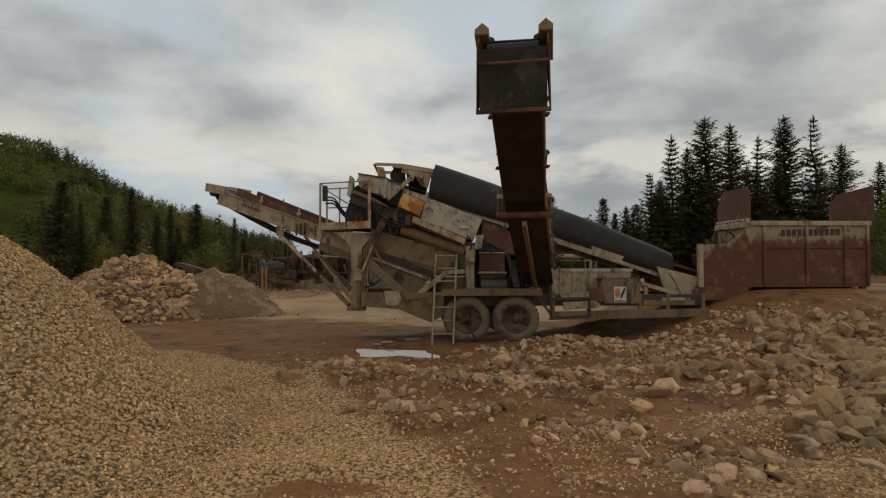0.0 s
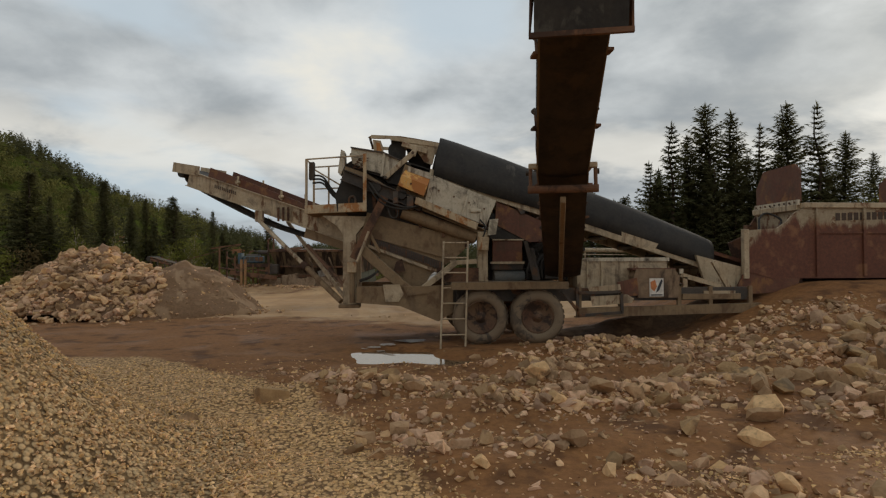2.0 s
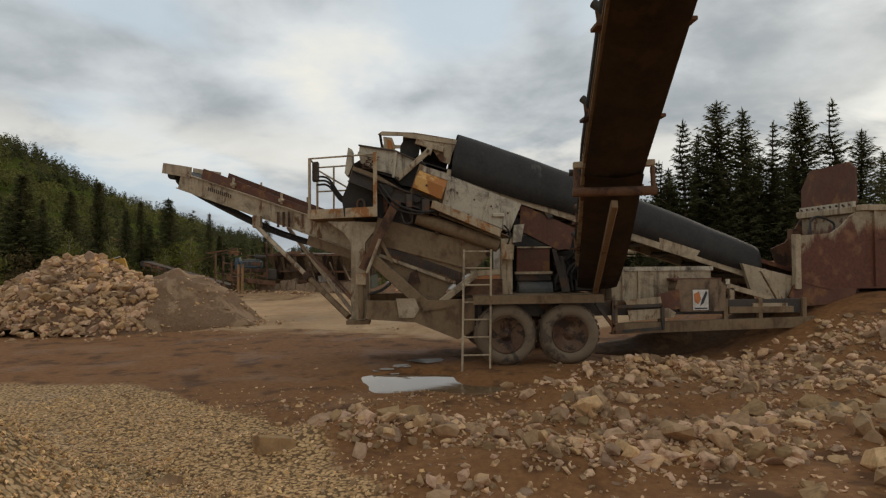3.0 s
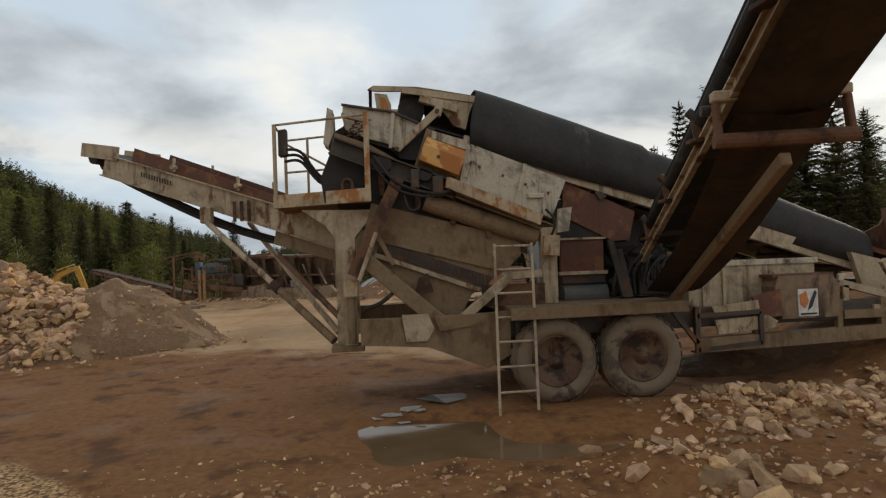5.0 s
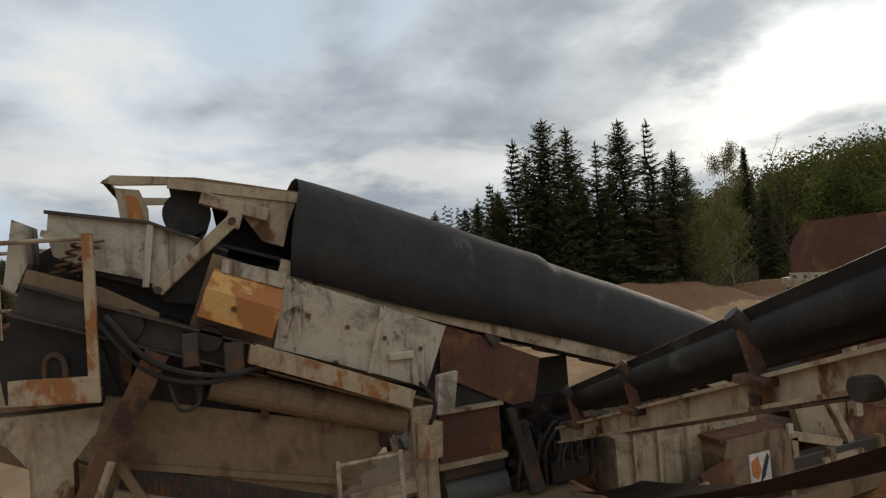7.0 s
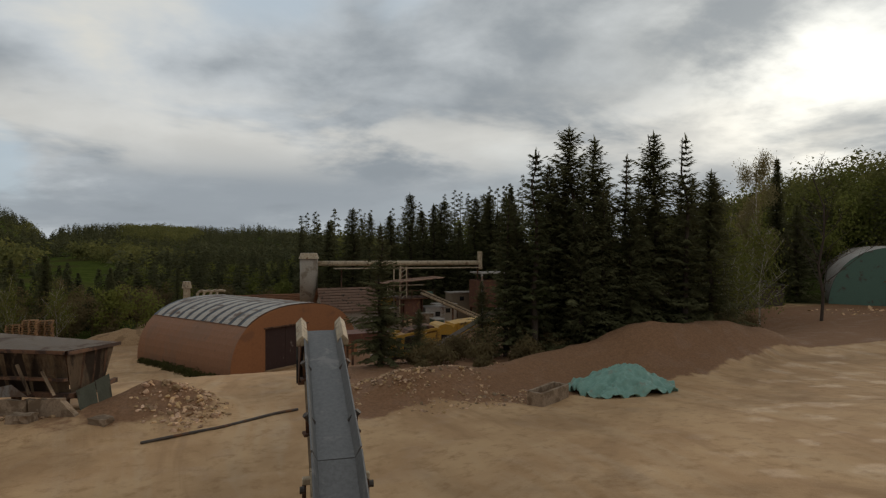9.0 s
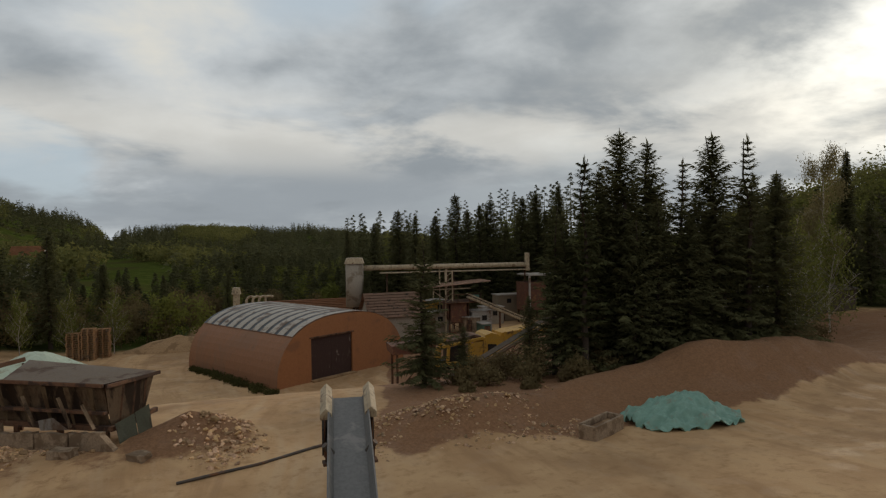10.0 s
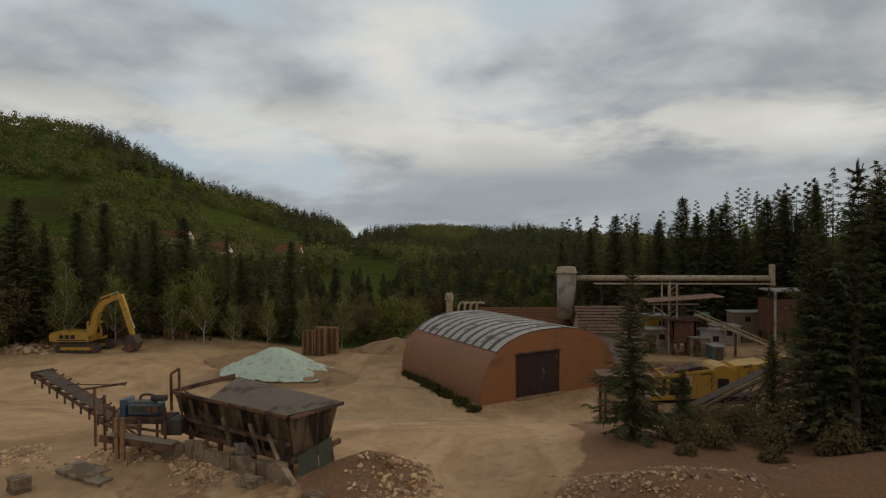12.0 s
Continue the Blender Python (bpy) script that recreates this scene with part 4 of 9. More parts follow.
    for q0, q1 in zip(rows, rows[1:] + rows[:1]):
        guard.faces.new((q0[0], q0[1], q1[1], q1[0]))
    guard.faces.new([q[0] for q in rows])
    guard.faces.new([q[1] for q in rows][::-1])
    og = part("belt_guard", guard, "orange", plant, "orange and rust sheet-metal belt guard", bevel=0.02)
    part("bolt", tube(B(), (-0.86, near - 0.26, 3.52), (-0.86, near - 0.23, 3.52), 0.022, seg=8), "steel_dark", og)
    part("side_rail", channel(B(), (-2.32, near - 0.1, 3.72), (-0.62, near - 0.1, 3.06), 0.12, 0.24, side=1), "steel_dark", plant, "dark sloping screen frame rail")
    rb = part("rail_beam", channel(B(), (-0.74, near - 0.2, 3.16), (0.56, near - 0.2, 2.605), 0.14, 0.15, side=-1), "rusty_cream", plant, "cream box rail with rusty ends")
    part("rust_end", prism(B(), [(-0.75, 3.23), (-0.52, 3.13), (-0.56, 3.0), (-0.78, 3.09)], near - 0.285, near - 0.13), "rusty_cream", rb)
    part("rust_end", prism(B(), [(0.36, 2.76), (0.57, 2.67), (0.54, 2.535), (0.32, 2.625)], near - 0.285, near - 0.13), "rusty_cream", rb)
    part("lower_rail", channel(B(), (-0.60, near - 0.06, 3.03), (0.86, near - 0.06, 2.44), 0.1, 0.13, side=1), "tan", plant)
    part("vent_louvre", box(B(), (0.42, near - 0.09, 2.93), (0.66, near - 0.03, 3.0)), "white", sb, bevel=0.01)
    bm = prism(B(), [(0.84, 2.76), (1.03, 2.78), (0.97, 2.44), (0.80, 2.42)], near - 0.2, near - 0.12)
    part("end_bracket", bm, "white", plant, "pale end bracket", bevel=0.006)
    part("drum_tube", tube(B(), (-1.05, near + 0.02, 2.93), (0.55, near + 0.02, 2.37), 0.135, seg=20), "tan", plant, "long dusty tube under the screen", smooth=False)
    part("screen_tray", prism(B(), [(-2.0, 3.78), (-0.6, 3.12), (0.85, 2.55), (0.55, 2.28), (-1.75, 2.9)], near + 0.12, near + 1.6), "black_steel", plant, "near-black tray under the screen", bevel=0.01)
    for k in range(5):
        x = -1.7 + 0.5 * k
        part("tray_bracket", prism(B(), [(x, 3.52 - 0.42 * (x + 2)), (x + 0.10, 3.48 - 0.42 * (x + 2)), (x + 0.08, 3.14 - 0.42 * (x + 2)), (x + 0.02, 3.14 - 0.42 * (x + 2))], near - 0.02, near + 0.12), "rust", plant, "rusty tray bracket")
    for k in range(3, 9):
        x = -1.9 + 0.33 * k
        z = 4.20 - 0.40 * (x + 2.0)
        part("bolt_head", tube(B(), (x, near - 0.05, z - 0.10), (x, near - 0.01, z - 0.10), 0.022, seg=6), "rust", sb)
    for k in range(6):
        x = -0.30 + 0.22 * k
        part("bolt_head", tube(B(), (x, near - 0.055, 3.02 - 0.40 * (x + 0.3)), (x, near - 0.03, 3.02 - 0.40 * (x + 0.3)), 0.016, seg=6), "rust", sb)
    part("rail_clamp", box(B(), (-0.95, near - 0.22, 2.98), (-0.80, near - 0.02, 3.26)), "steel_dark", plant, bevel=0.01)
    part("rail_clamp", box(B(), (-1.25, near - 0.20, 3.10), (-1.13, near - 0.02, 3.36)), "steel_dark", plant, bevel=0.01)
    part("shaft_housing", tube(B(), (-1.05, near - 0.16, 3.30), (-1.05, near + 0.1, 3.30), 0.10, seg=16), "black_steel", plant, "greasy shaft housing")
    part("shaft_housing", tube(B(), (-1.62, near - 0.14, 3.46), (-1.62, near + 0.1, 3.46), 0.12, seg=16), "black_steel", plant, "greasy shaft housing")
    # discharge chute behind the service platform
    bm = prism(B(), [(-2.35, 3.66), (-1.9, 3.6), (-1.7, 2.9), (-2.45, 2.95), (-2.5, 3.3)], near + 0.1, near + 1.4)
    part("rubber_skirt", bm, "rubber", plant, "black rubber discharge skirt", bevel=0.05)
    part("motor", tube(B(), (-2.3, 15.7, 3.25), (-2.3, 16.2, 3.25), 0.2, seg=18), "steel_dark", plant)
    part("cable", hose(B(), [(-1.75, near - 0.2, 3.55), (-1.45, near - 0.25, 3.18), (-1.0, near - 0.25, 3.02), (-0.62, near - 0.22, 3.06)], 0.022), "rubber", plant, "loose black cable")
    part("cable", hose(B(), [(-1.8, near - 0.18, 3.5), (-1.5, near - 0.22, 3.12), (-1.1, near - 0.25, 2.98), (-0.7, near - 0.2, 3.03)], 0.02), "rubber", plant)
    part("cable", hose(B(), [(-1.35, near - 0.2, 3.0), (-1.28, near - 0.25, 2.8), (-1.15, near - 0.22, 2.83), (-1.15, near - 0.2, 3.0)], 0.015), "rubber", plant)


def build_feed_head():
    """The upper end of the feed conveyor over the screen."""
    bm = prism(B(), [(-0.97, 4.56), (-0.21, 4.48), (-0.31, 4.25), (-0.37, 4.02), (-0.55, 4.08), (-0.72, 4.34), (-0.89, 4.44)], 15.74, 15.80)
    part("head_plate", bm, "cream", plant, "cream side plate of the feed conveyor streaked with rust", bevel=0.008)
    bm = prism(B(), [(-1.30, 4.66), (-1.08, 4.655), (-0.75, 4.605), (-0.21, 4.515), (-0.21, 4.485), (-0.76, 4.57), (-1.30, 4.62)], 15.72, 17.12)
    hc = part("head_cover", bm, "tan", plant, "bent top cover with peeling paint", bevel=0.006)
    part("cover_lip", beam(B(), (-1.30, 15.73, 4.61), (-0.22, 15.73, 4.46), 0.03, 0.09), "cream", hc, "peeling cream lip of the cover")
    for y in (15.74, 17.08):
        part("cover_arm", prism(B(), [(-1.80, 4.62), (-1.72, 4.68), (-1.28, 4.665), (-1.28, 4.60), (-1.68, 4.60)], y, y + 0.06), "cream", hc, "thin arm of the cover")
    part("cover_bar", beam(B(), (-1.76, 15.76, 4.63), (-1.76, 17.1, 4.63), 0.05, 0.03), "rust", hc)
    bm = prism(B(), [(-1.70, 4.58), (-1.52, 4.56), (-1.46, 4.40), (-1.46, 4.20), (-1.66, 4.20), (-1.68, 4.40)], 15.78, 15.84)
    sp = part("spout_plate", bm, "cream", plant, "narrow spout plate", bevel=0.008)
    part("spout_lining", prism(B(), [(-1.62, 4.52), (-1.54, 4.50), (-1.50, 4.36), (-1.51, 4.22), (-1.60, 4.22)], 15.765, 15.78), "orange", sp, "rust-orange worn lining")
    part("inner_plate", prism(B(), [(-0.95, 4.52), (-0.3, 4.46), (-0.45, 3.75), (-0.85, 3.9)], 16.25, 16.3), "black_steel", plant, "near-black inner plate")
    part("trough_bottom", prism(B(), [(-2.42, 4.00), (-2.05, 4.22), (-1.05, 3.86), (-0.30, 3.86), (-0.32, 3.50), (-1.06, 3.34), (-2.30, 3.58)], 16.0, 16.05), "steel_dark", plant, "dark greasy bottom of the feed trough")
    part("head_drum", tube(B(), (-1.16, 15.88, 4.36), (-1.16, 17.0, 4.36), 0.20, seg=24), "rubber", plant, "black rubber-covered head drum", smooth=False)
    bm = B()
    beam(bm, (-0.80, 15.58, 4.26), (-1.42, 15.58, 3.70), 0.11, 0.04, up=(0, 1, 0))
    part("stay_bar", bm, "cream", plant, "diagonal flat stay with bolt eyes", bevel=0.01)
    for x, z in ((-0.81, 4.25), (-1.41, 3.71)):
        part("pin", tube(B(), (x, 15.53, z), (x, 15.74, z), 0.032, seg=12), "steel_dark", plant)
    bm = B()
    beam(bm, (-0.74, 15.65, 4.43), (-0.81, 15.65, 4.20), 0.12, 0.07, up=(0, 1, 0))
    beam(bm, (-1.05, 15.67, 4.47), (-0.50, 15.67, 4.30), 0.11, 0.09, up=(0, 1, 0))
    part("bracket", bm, "cream", plant, bevel=0.008)
    for y in (15.62, 17.0):
        part("conveyor_frame", channel(B(), (-0.45, y, 3.80), (6.6, y, 1.52), 0.10, 0.22, side=-1), "cream", plant, "cream feed conveyor side frame")
    part("feed_belt", beam(B(), (-1.2, 16.3, 4.16), (6.7, 16.3, 1.68), 1.1, 0.03), "rubber", plant)
    for i in range(9):
        t = (i + 0.5) / 9
        part("idler", tube(B(), (-0.3 + 6.4 * t, 15.66, 3.66 - 2.05 * t), (-0.3 + 6.4 * t, 16.95, 3.66 - 2.05 * t), 0.06, seg=10), "steel_dark", plant)


def build_belt_cover():
    """Old belting bent as a hood over the feed conveyor, sagging a little between its hoops."""
    bm, n, m = B(), 60, 18
    grid = []
    for i in range(n + 1):
        t = i / n
        x = -0.16 + 6.25 * t
        base = 3.75 - 2.02 * t - 0.02 * math.sin(t * 9)
        top = 0.95 - 0.24 * t + 0.09 * math.sin(math.pi * t) + 0.03 * math.sin(t * 9 + 0.6) - (0.05 if t > 0.43 else 0)
        lap = 0.035 if t > 0.43 else 0.0
        row = []
        for j in range(m + 1):
            a = math.pi * j / m
            flat = 0.78
            y = 16.32 - (0.80 - lap) * math.copysign(abs(math.cos(a)) ** flat, math.cos(a))
            z = base + top * math.sin(a) ** 0.62
            lean = -0.20 * (1 - math.sin(a)) * (1 - t * 0.6)
            row.append(bm.verts.new((x + lean + 0.02 * noise.noise((x * 1.3, y * 2, 1)), y + 0.03 * noise.noise((x * 0.8, z * 2, 7)), z + 0.025 * noise.noise((x * 1.1, y * 1.7, 4)))))
        grid.append(row)
    for a, b in zip(grid, grid[1:]):
        for j in range(m):
            bm.faces.new((a[j], a[j + 1], b[j + 1], b[j]))
    ob = part("belt_hood", bm, "hood", plant, "black rubber belting bent as a hood over the feed conveyor", smooth=True)
    s = ob.modifiers.new("thickness", "SOLIDIFY")
    s.thickness = 0.018


def build_lower_hopper():
    near = 15.44
    lh = part("under_hopper", prism(B(), [(-1.80, 2.93), (0.50, 2.30), (0.10, 1.92), (-0.42, 1.58), (-0.62, 1.24), (-0.95, 1.20), (-1.90, 2.05), (-1.95, 2.40)], near, near + 1.6), "tan", plant, "dust-coated sloping collecting hopper", bevel=0.012)
    part("fold", beam(B(), (-1.78, near - 0.02, 2.42), (0.12, near - 0.02, 1.90), 0.05, 0.05), "tan", lh)
    part("fold", beam(B(), (-1.78, near - 0.03, 2.20), (-0.18, near - 0.03, 1.60), 0.07, 0.06), "cream", lh)
    g = part("mesh_screen", beam(B(), (-1.72, near - 0.015, 2.31), (-0.16, near - 0.015, 1.75), 0.02, 0.17), "steel_dark", lh, "dark wire mesh strip")
    bm = B()
    for i in range(34):
        t = i / 33
        x, z = -1.70 + 1.52 * t, 2.305 - 0.545 * t
        beam(bm, (x, near - 0.03, z - 0.08), (x, near - 0.03, z + 0.08), 0.008, 0.008 if i % 8 else 0.03)
    tagged(part("wire_grid", bm, "rust", g, "fine wire grid"), kind="stuff")
    part("diagonal_beam", beam(B(), (-1.98, 15.30, 2.20), (-0.84, 15.12, 1.17), 0.14, 0.21), "tan", plant, "thick diagonal frame beam", bevel=0.012)
    part("foot_plate", prism(B(), [(-1.02, 1.34), (-0.62, 1.34), (-0.50, 1.20), (-0.95, 1.14)], 14.94, 15.1), "tan", plant, bevel=0.008)
    part("brace", beam(B(), (0.08, 15.2, 1.82), (-0.60, 15.08, 1.30), 0.09, 0.12), "cream", plant, "cream diagonal brace", bevel=0.01)
    part("brace_bar", beam(B(), (-0.02, 15.2, 1.83), (0.55, 15.2, 1.86), 0.08, 0.10), "cream", plant)
    part("thin_brace", beam(B(), (-1.78, 15.3, 2.55), (-1.52, 15.28, 2.05), 0.05, 0.06), "tan", plant)
    part("torn_plate", prism(B(), [(-1.18, 1.85), (-1.05, 1.92), (-0.98, 1.65), (-1.25, 1.60)], 15.3, 15.33), "rust", plant)
    part("rusty_channel", channel(B(), (-1.42, 15.22, 3.24), (-2.08, 15.22, 1.92), 0.10, 0.17, side=1), "rust", plant, "rusty diagonal channel post")
    part("rod", tube(B(), (-1.75, 15.15, 2.5), (-2.0, 15.15, 1.86), 0.03, seg=8), "cream", plant)
    for x in (-2.33, ):
        part("main_post", prism(B(), [(-2.33, 0.92), (-2.05, 0.92), (-2.05, 2.45), (-1.92, 2.62), (-1.55, 2.84), (-2.78, 2.86), (-2.46, 2.64), (-2.33, 2.45)], 15.52, 15.74), "cream", plant, "cream main support post with flared head", bevel=0.012)
        part("main_post", prism(B(), [(-2.33, 0.92), (-2.05, 0.92), (-2.05, 2.45), (-1.55, 2.84), (-2.78, 2.86), (-2.33, 2.45)], 17.0, 17.2), "cream", plant, bevel=0.012)
    part("sleeve", box(B(), (-2.22, 15.30, 1.62), (-2.02, 15.5, 1.86)), "rusty_cream", plant, "rust-stained sleeve", bevel=0.02)
    part("screw_jack", tube(B(), (-2.12, 15.4, 1.62), (-2.12, 15.4, 0.98), 0.06, seg=10), "tan", plant)
    part("rear_post", box(B(), (0.58, 15.25, 1.42), (0.80, 15.42, 2.5)), "cream", plant, "cream upright post", bevel=0.01)
    part("spring_pot", tube(B(), (0.68, 15.15, 2.10), (0.70, 15.15, 2.38), 0.12, seg=14), "rusty_cream", plant, "rust-stained spring pot")
    part("cross_plate", box(B(), (-0.3, 15.24, 1.42), (0.6, 15.3, 1.72)), "rust", plant)
    part("belly_plate", box(B(), (-2.0, 15.15, 0.98), (0.0, 17.2, 1.04)), "steel_dark", plant)
    part("hose", hose(B(), [(-1.95, 15.3, 1.45), (-1.7, 15.2, 1.55), (-1.5, 15.25, 1.75), (-1.55, 15.3, 1.95)], 0.03), "rubber", plant)
    part("hose", hose(B(), [(0.62, 15.12, 2.75), (0.72, 15.05, 2.6), (0.70, 15.05, 2.45), (0.66, 15.1, 2.35)], 0.018), "rubber", plant)


def build_platform():
    y0, y1 = 15.62, 16.75
    pf = part("service_platform", box(B(), (-3.20, y0, 2.94), (-1.82, y1, 3.00)), "tan", plant, "small steel service platform")
    part("toe_board", box(B(), (-3.22, y0 - 0.03, 2.93), (-1.80, y0 + 0.03, 3.12)), "rusty_cream", pf, "pale toe board with rust spots", bevel=0.006)
    part("rust_patch", box(B(), (-2.12, y0 - 0.036, 2.95), (-1.80, y0 - 0.03, 3.10)), "rusty_cream", pf)
    part("toe_board", box(B(), (-3.22, y1 - 0.03, 2.93), (-1.80, y1 + 0.03, 3.12)), "white", pf, bevel=0.006)
    for x, y, m, w in ((-3.18, y0, "cream", 0.055), (-1.84, y0, "rusty_cream", 0.075), (-3.18, y1, "cream", 0.05), (-1.84, y1, "cream", 0.05), (-2.42, y1, "cream", 0.04), (-2.80, y1, "cream", 0.04)):
        part("guard_post", box(B(), (x - w / 2, y - w / 2, 3.0), (x + w / 2, y + w / 2, 4.16)), m, pf)
    rails = (((-3.18, y0, 4.15), (-1.84, y0, 4.13)), ((-3.18, y1, 4.15), (-1.84, y1, 4.13)), ((-3.18, y1, 3.62), (-1.84, y1, 3.60)), ((-3.18, y0, 4.15), (-3.18, y1, 4.15)), ((-3.18, y1, 4.10), (-2.42, y1, 3.62)))
    for a, b in rails:
        part("guard_rail", tube(B(), a, b, 0.018, seg=8), "cream", pf)
    part("control_box", box(B(), (-3.14, y0 + 0.08, 3.70), (-3.0, y0 + 0.22, 4.10)), "steel_dark", pf, bevel=0.02)
    for k in range(3):
        part("hydraulic_hose", hose(B(), [(-3.06, y0 + 0.1 + 0.05 * k, 3.80 - 0.08 * k), (-2.80, y0 + 0.12, 3.74 - 0.07 * k), (-2.55, y0 + 0.2, 3.40 - 0.05 * k), (-2.2, y0 + 0.3, 3.10)], 0.022), "rubber", pf, "black hydraulic hose")
    part("shackle", hose(B(), [(-2.20, y0 + 0.1, 3.0), (-2.20, y0 + 0.1, 3.22), (-2.13, y0 + 0.1, 3.28), (-2.06, y0 + 0.1, 3.22), (-2.06, y0 + 0.1, 3.0)], 0.025), "steel_dark", pf)


def skew_platform():
    """The platform lies along the tail conveyor, not along the plant."""
    for ob in bpy.data.objects:
        if ob.name.startswith("service_platform") or (ob.parent is not None and ob.parent.name.startswith("service_platform")):
            for v in ob.data.vertices:
                v.co.y += 0.30 - 0.522 * (v.co.x + ORIGIN[plant.name].x + 3.18)


def build_ladder():
    for x0, x1 in ((-0.18, -0.28), (0.33, 0.22)):
        part("ladder_rail", beam(B(), (x0, 14.88, 2.28), (x1, 14.42, 0.10), 0.035, 0.05), "cream", plant, "muddy ladder rail")
    for i in range(7):
        t = 0.015 + i / 7.0
        a, b = Vector((-0.18 - 0.10 * t, 14.88 - 0.46 * t, 2.28 - 2.18 * t)), Vector((0.33 - 0.11 * t, 14.88 - 0.46 * t, 2.28 - 2.18 * t))
        part("ladder_rung", tube(B(), a, b, 0.016, seg=8), "cream", plant)


def build_left_conveyor():
    """The tail conveyor that rises to the left and away."""
    dx = Vector((-0.880, 0.474, 0))
    ny = Vector((0.474, 0.880, 0))
    o = Vector((-2.0, 16.3, 0))

    def P(s, z, side=0.0):
        return o + dx * s + ny * side + Vector((0, 0, z))
    for side in (0.0, 0.95):
        part("conveyor_frame", channel(B(), P(-0.2, 2.34, side), P(5.45, 4.12, side), 0.08, 0.42, side=-1), "cream", plant, "cream tail conveyor side channel with worn lettering", bevel=0)
        part("tip_plate", beam(B(), P(5.05, 4.28, side), P(6.0, 4.46, side), 0.03, 0.26, ), "cream", plant)
        part("skirt_plate", beam(B(), P(1.55, 3.06, side + (0.06 if side == 0 else -0.06)), P(4.75, 4.20, side + (0.06 if side == 0 else -0.06)), 0.02, 0.34), "redbrown", plant, "red-brown belt skirt")
    part("tail_belt", beam(B(), P(0.2, 2.62, 0.475), P(5.75, 4.42, 0.475), 0.8, 0.03), "rubber", plant)
    part("return_belt", hose(B(), [P(5.85, 4.28, 0.3), P(5.7, 4.05, 0.3), P(4.6, 3.52, 0.3), P(3.0, 2.86, 0.3), P(1.5, 2.42, 0.3)], 0.05), "rubber", plant, "slack black return belt")
    part("return_belt", hose(B(), [P(5.85, 4.28, 0.6), P(5.7, 4.05, 0.6), P(4.6, 3.52, 0.6), P(3.0, 2.86, 0.6), P(1.5, 2.42, 0.6)], 0.05), "rubber", plant)
    part("head_roller", tube(B(), P(5.78, 4.30, 0.06), P(5.78, 4.30, 0.89), 0.13, seg=18), "rubber", plant)
    part("scraper", beam(B(), P(5.4, 3.98, 0.1), P(5.4, 3.98, 0.85), 0.1, 0.2), "cream", plant)
    bm = B()
    for i in range(12):
        s = 3.75 + i * 0.062
        z = 2.34 + (s + 0.2) * 0.315 + 0.04
        beam(bm, P(s, z - 0.045, -0.045), P(s, z + 0.045, -0.045), 0.03, 0.006, up=ny)
    part("lettering", bm, "letter", plant, "worn dark lettering shown as bars")
    for s in (0.9, 2.3, 3.7):
        for side in (0.0, 0.95):
            bm = beam(B(), P(s, 2.66 + s * 0.315, side), P(s, 2.90 + s * 0.315, side), 0.05, 0.04)
            tube(bm, P(s, 2.74 + s * 0.315, side - 0.06), P(s, 2.74 + s * 0.315, side + 0.06), 0.045, seg=10)
            part("idler_bracket", bm, "cream", plant)
    clamp = B()
    for s in (2.05, 2.2, 2.35):
        beam(clamp, P(s, 2.86, -0.05), P(s, 3.2, -0.05), 0.04, 0.05)
    part("hinge_clamp", clamp, "rust", plant)
    part("strut_eye", box(B(), tuple(P(2.90, 2.86, -0.1) - Vector((0.1, 0.08, 0.0))), tuple(P(2.90, 3.14, -0.1) + Vector((0.1, 0.08, 0.0)))), "cream", plant, bevel=0.02)
    for side in (-0.1, 1.05):
        a, b = P(2.95, 2.92, side), Vector((-2.40, 15.80 + (side + 0.1) * 0.9, 0.98))
        part("strut", tube(B(), a, b, 0.05, seg=10), "cream", plant, "long cream support strut")
    low = Vector((-2.40, 15.80, 0.98))
    part("strut_sleeve", tube(B(), low.lerp(P(2.95, 2.92, -0.1), 0.42), low, 0.064, seg=10), "tan", plant)
    part("strut_collar", tube(B(), low.lerp(P(2.95, 2.92, -0.1), 0.43), low.lerp(P(2.95, 2.92, -0.1), 0.38), 0.085, seg=10), "rust", plant)
    part("strut", tube(B(), P(1.5, 2.25, 0.0), Vector((-2.30, 15.66, 1.32)), 0.045, seg=10), "rust", plant)
    part("boot", beam(B(), P(-0.4, 2.05, 0.48), P(1.6, 2.60, 0.48), 0.9, 0.3), "tan", plant)


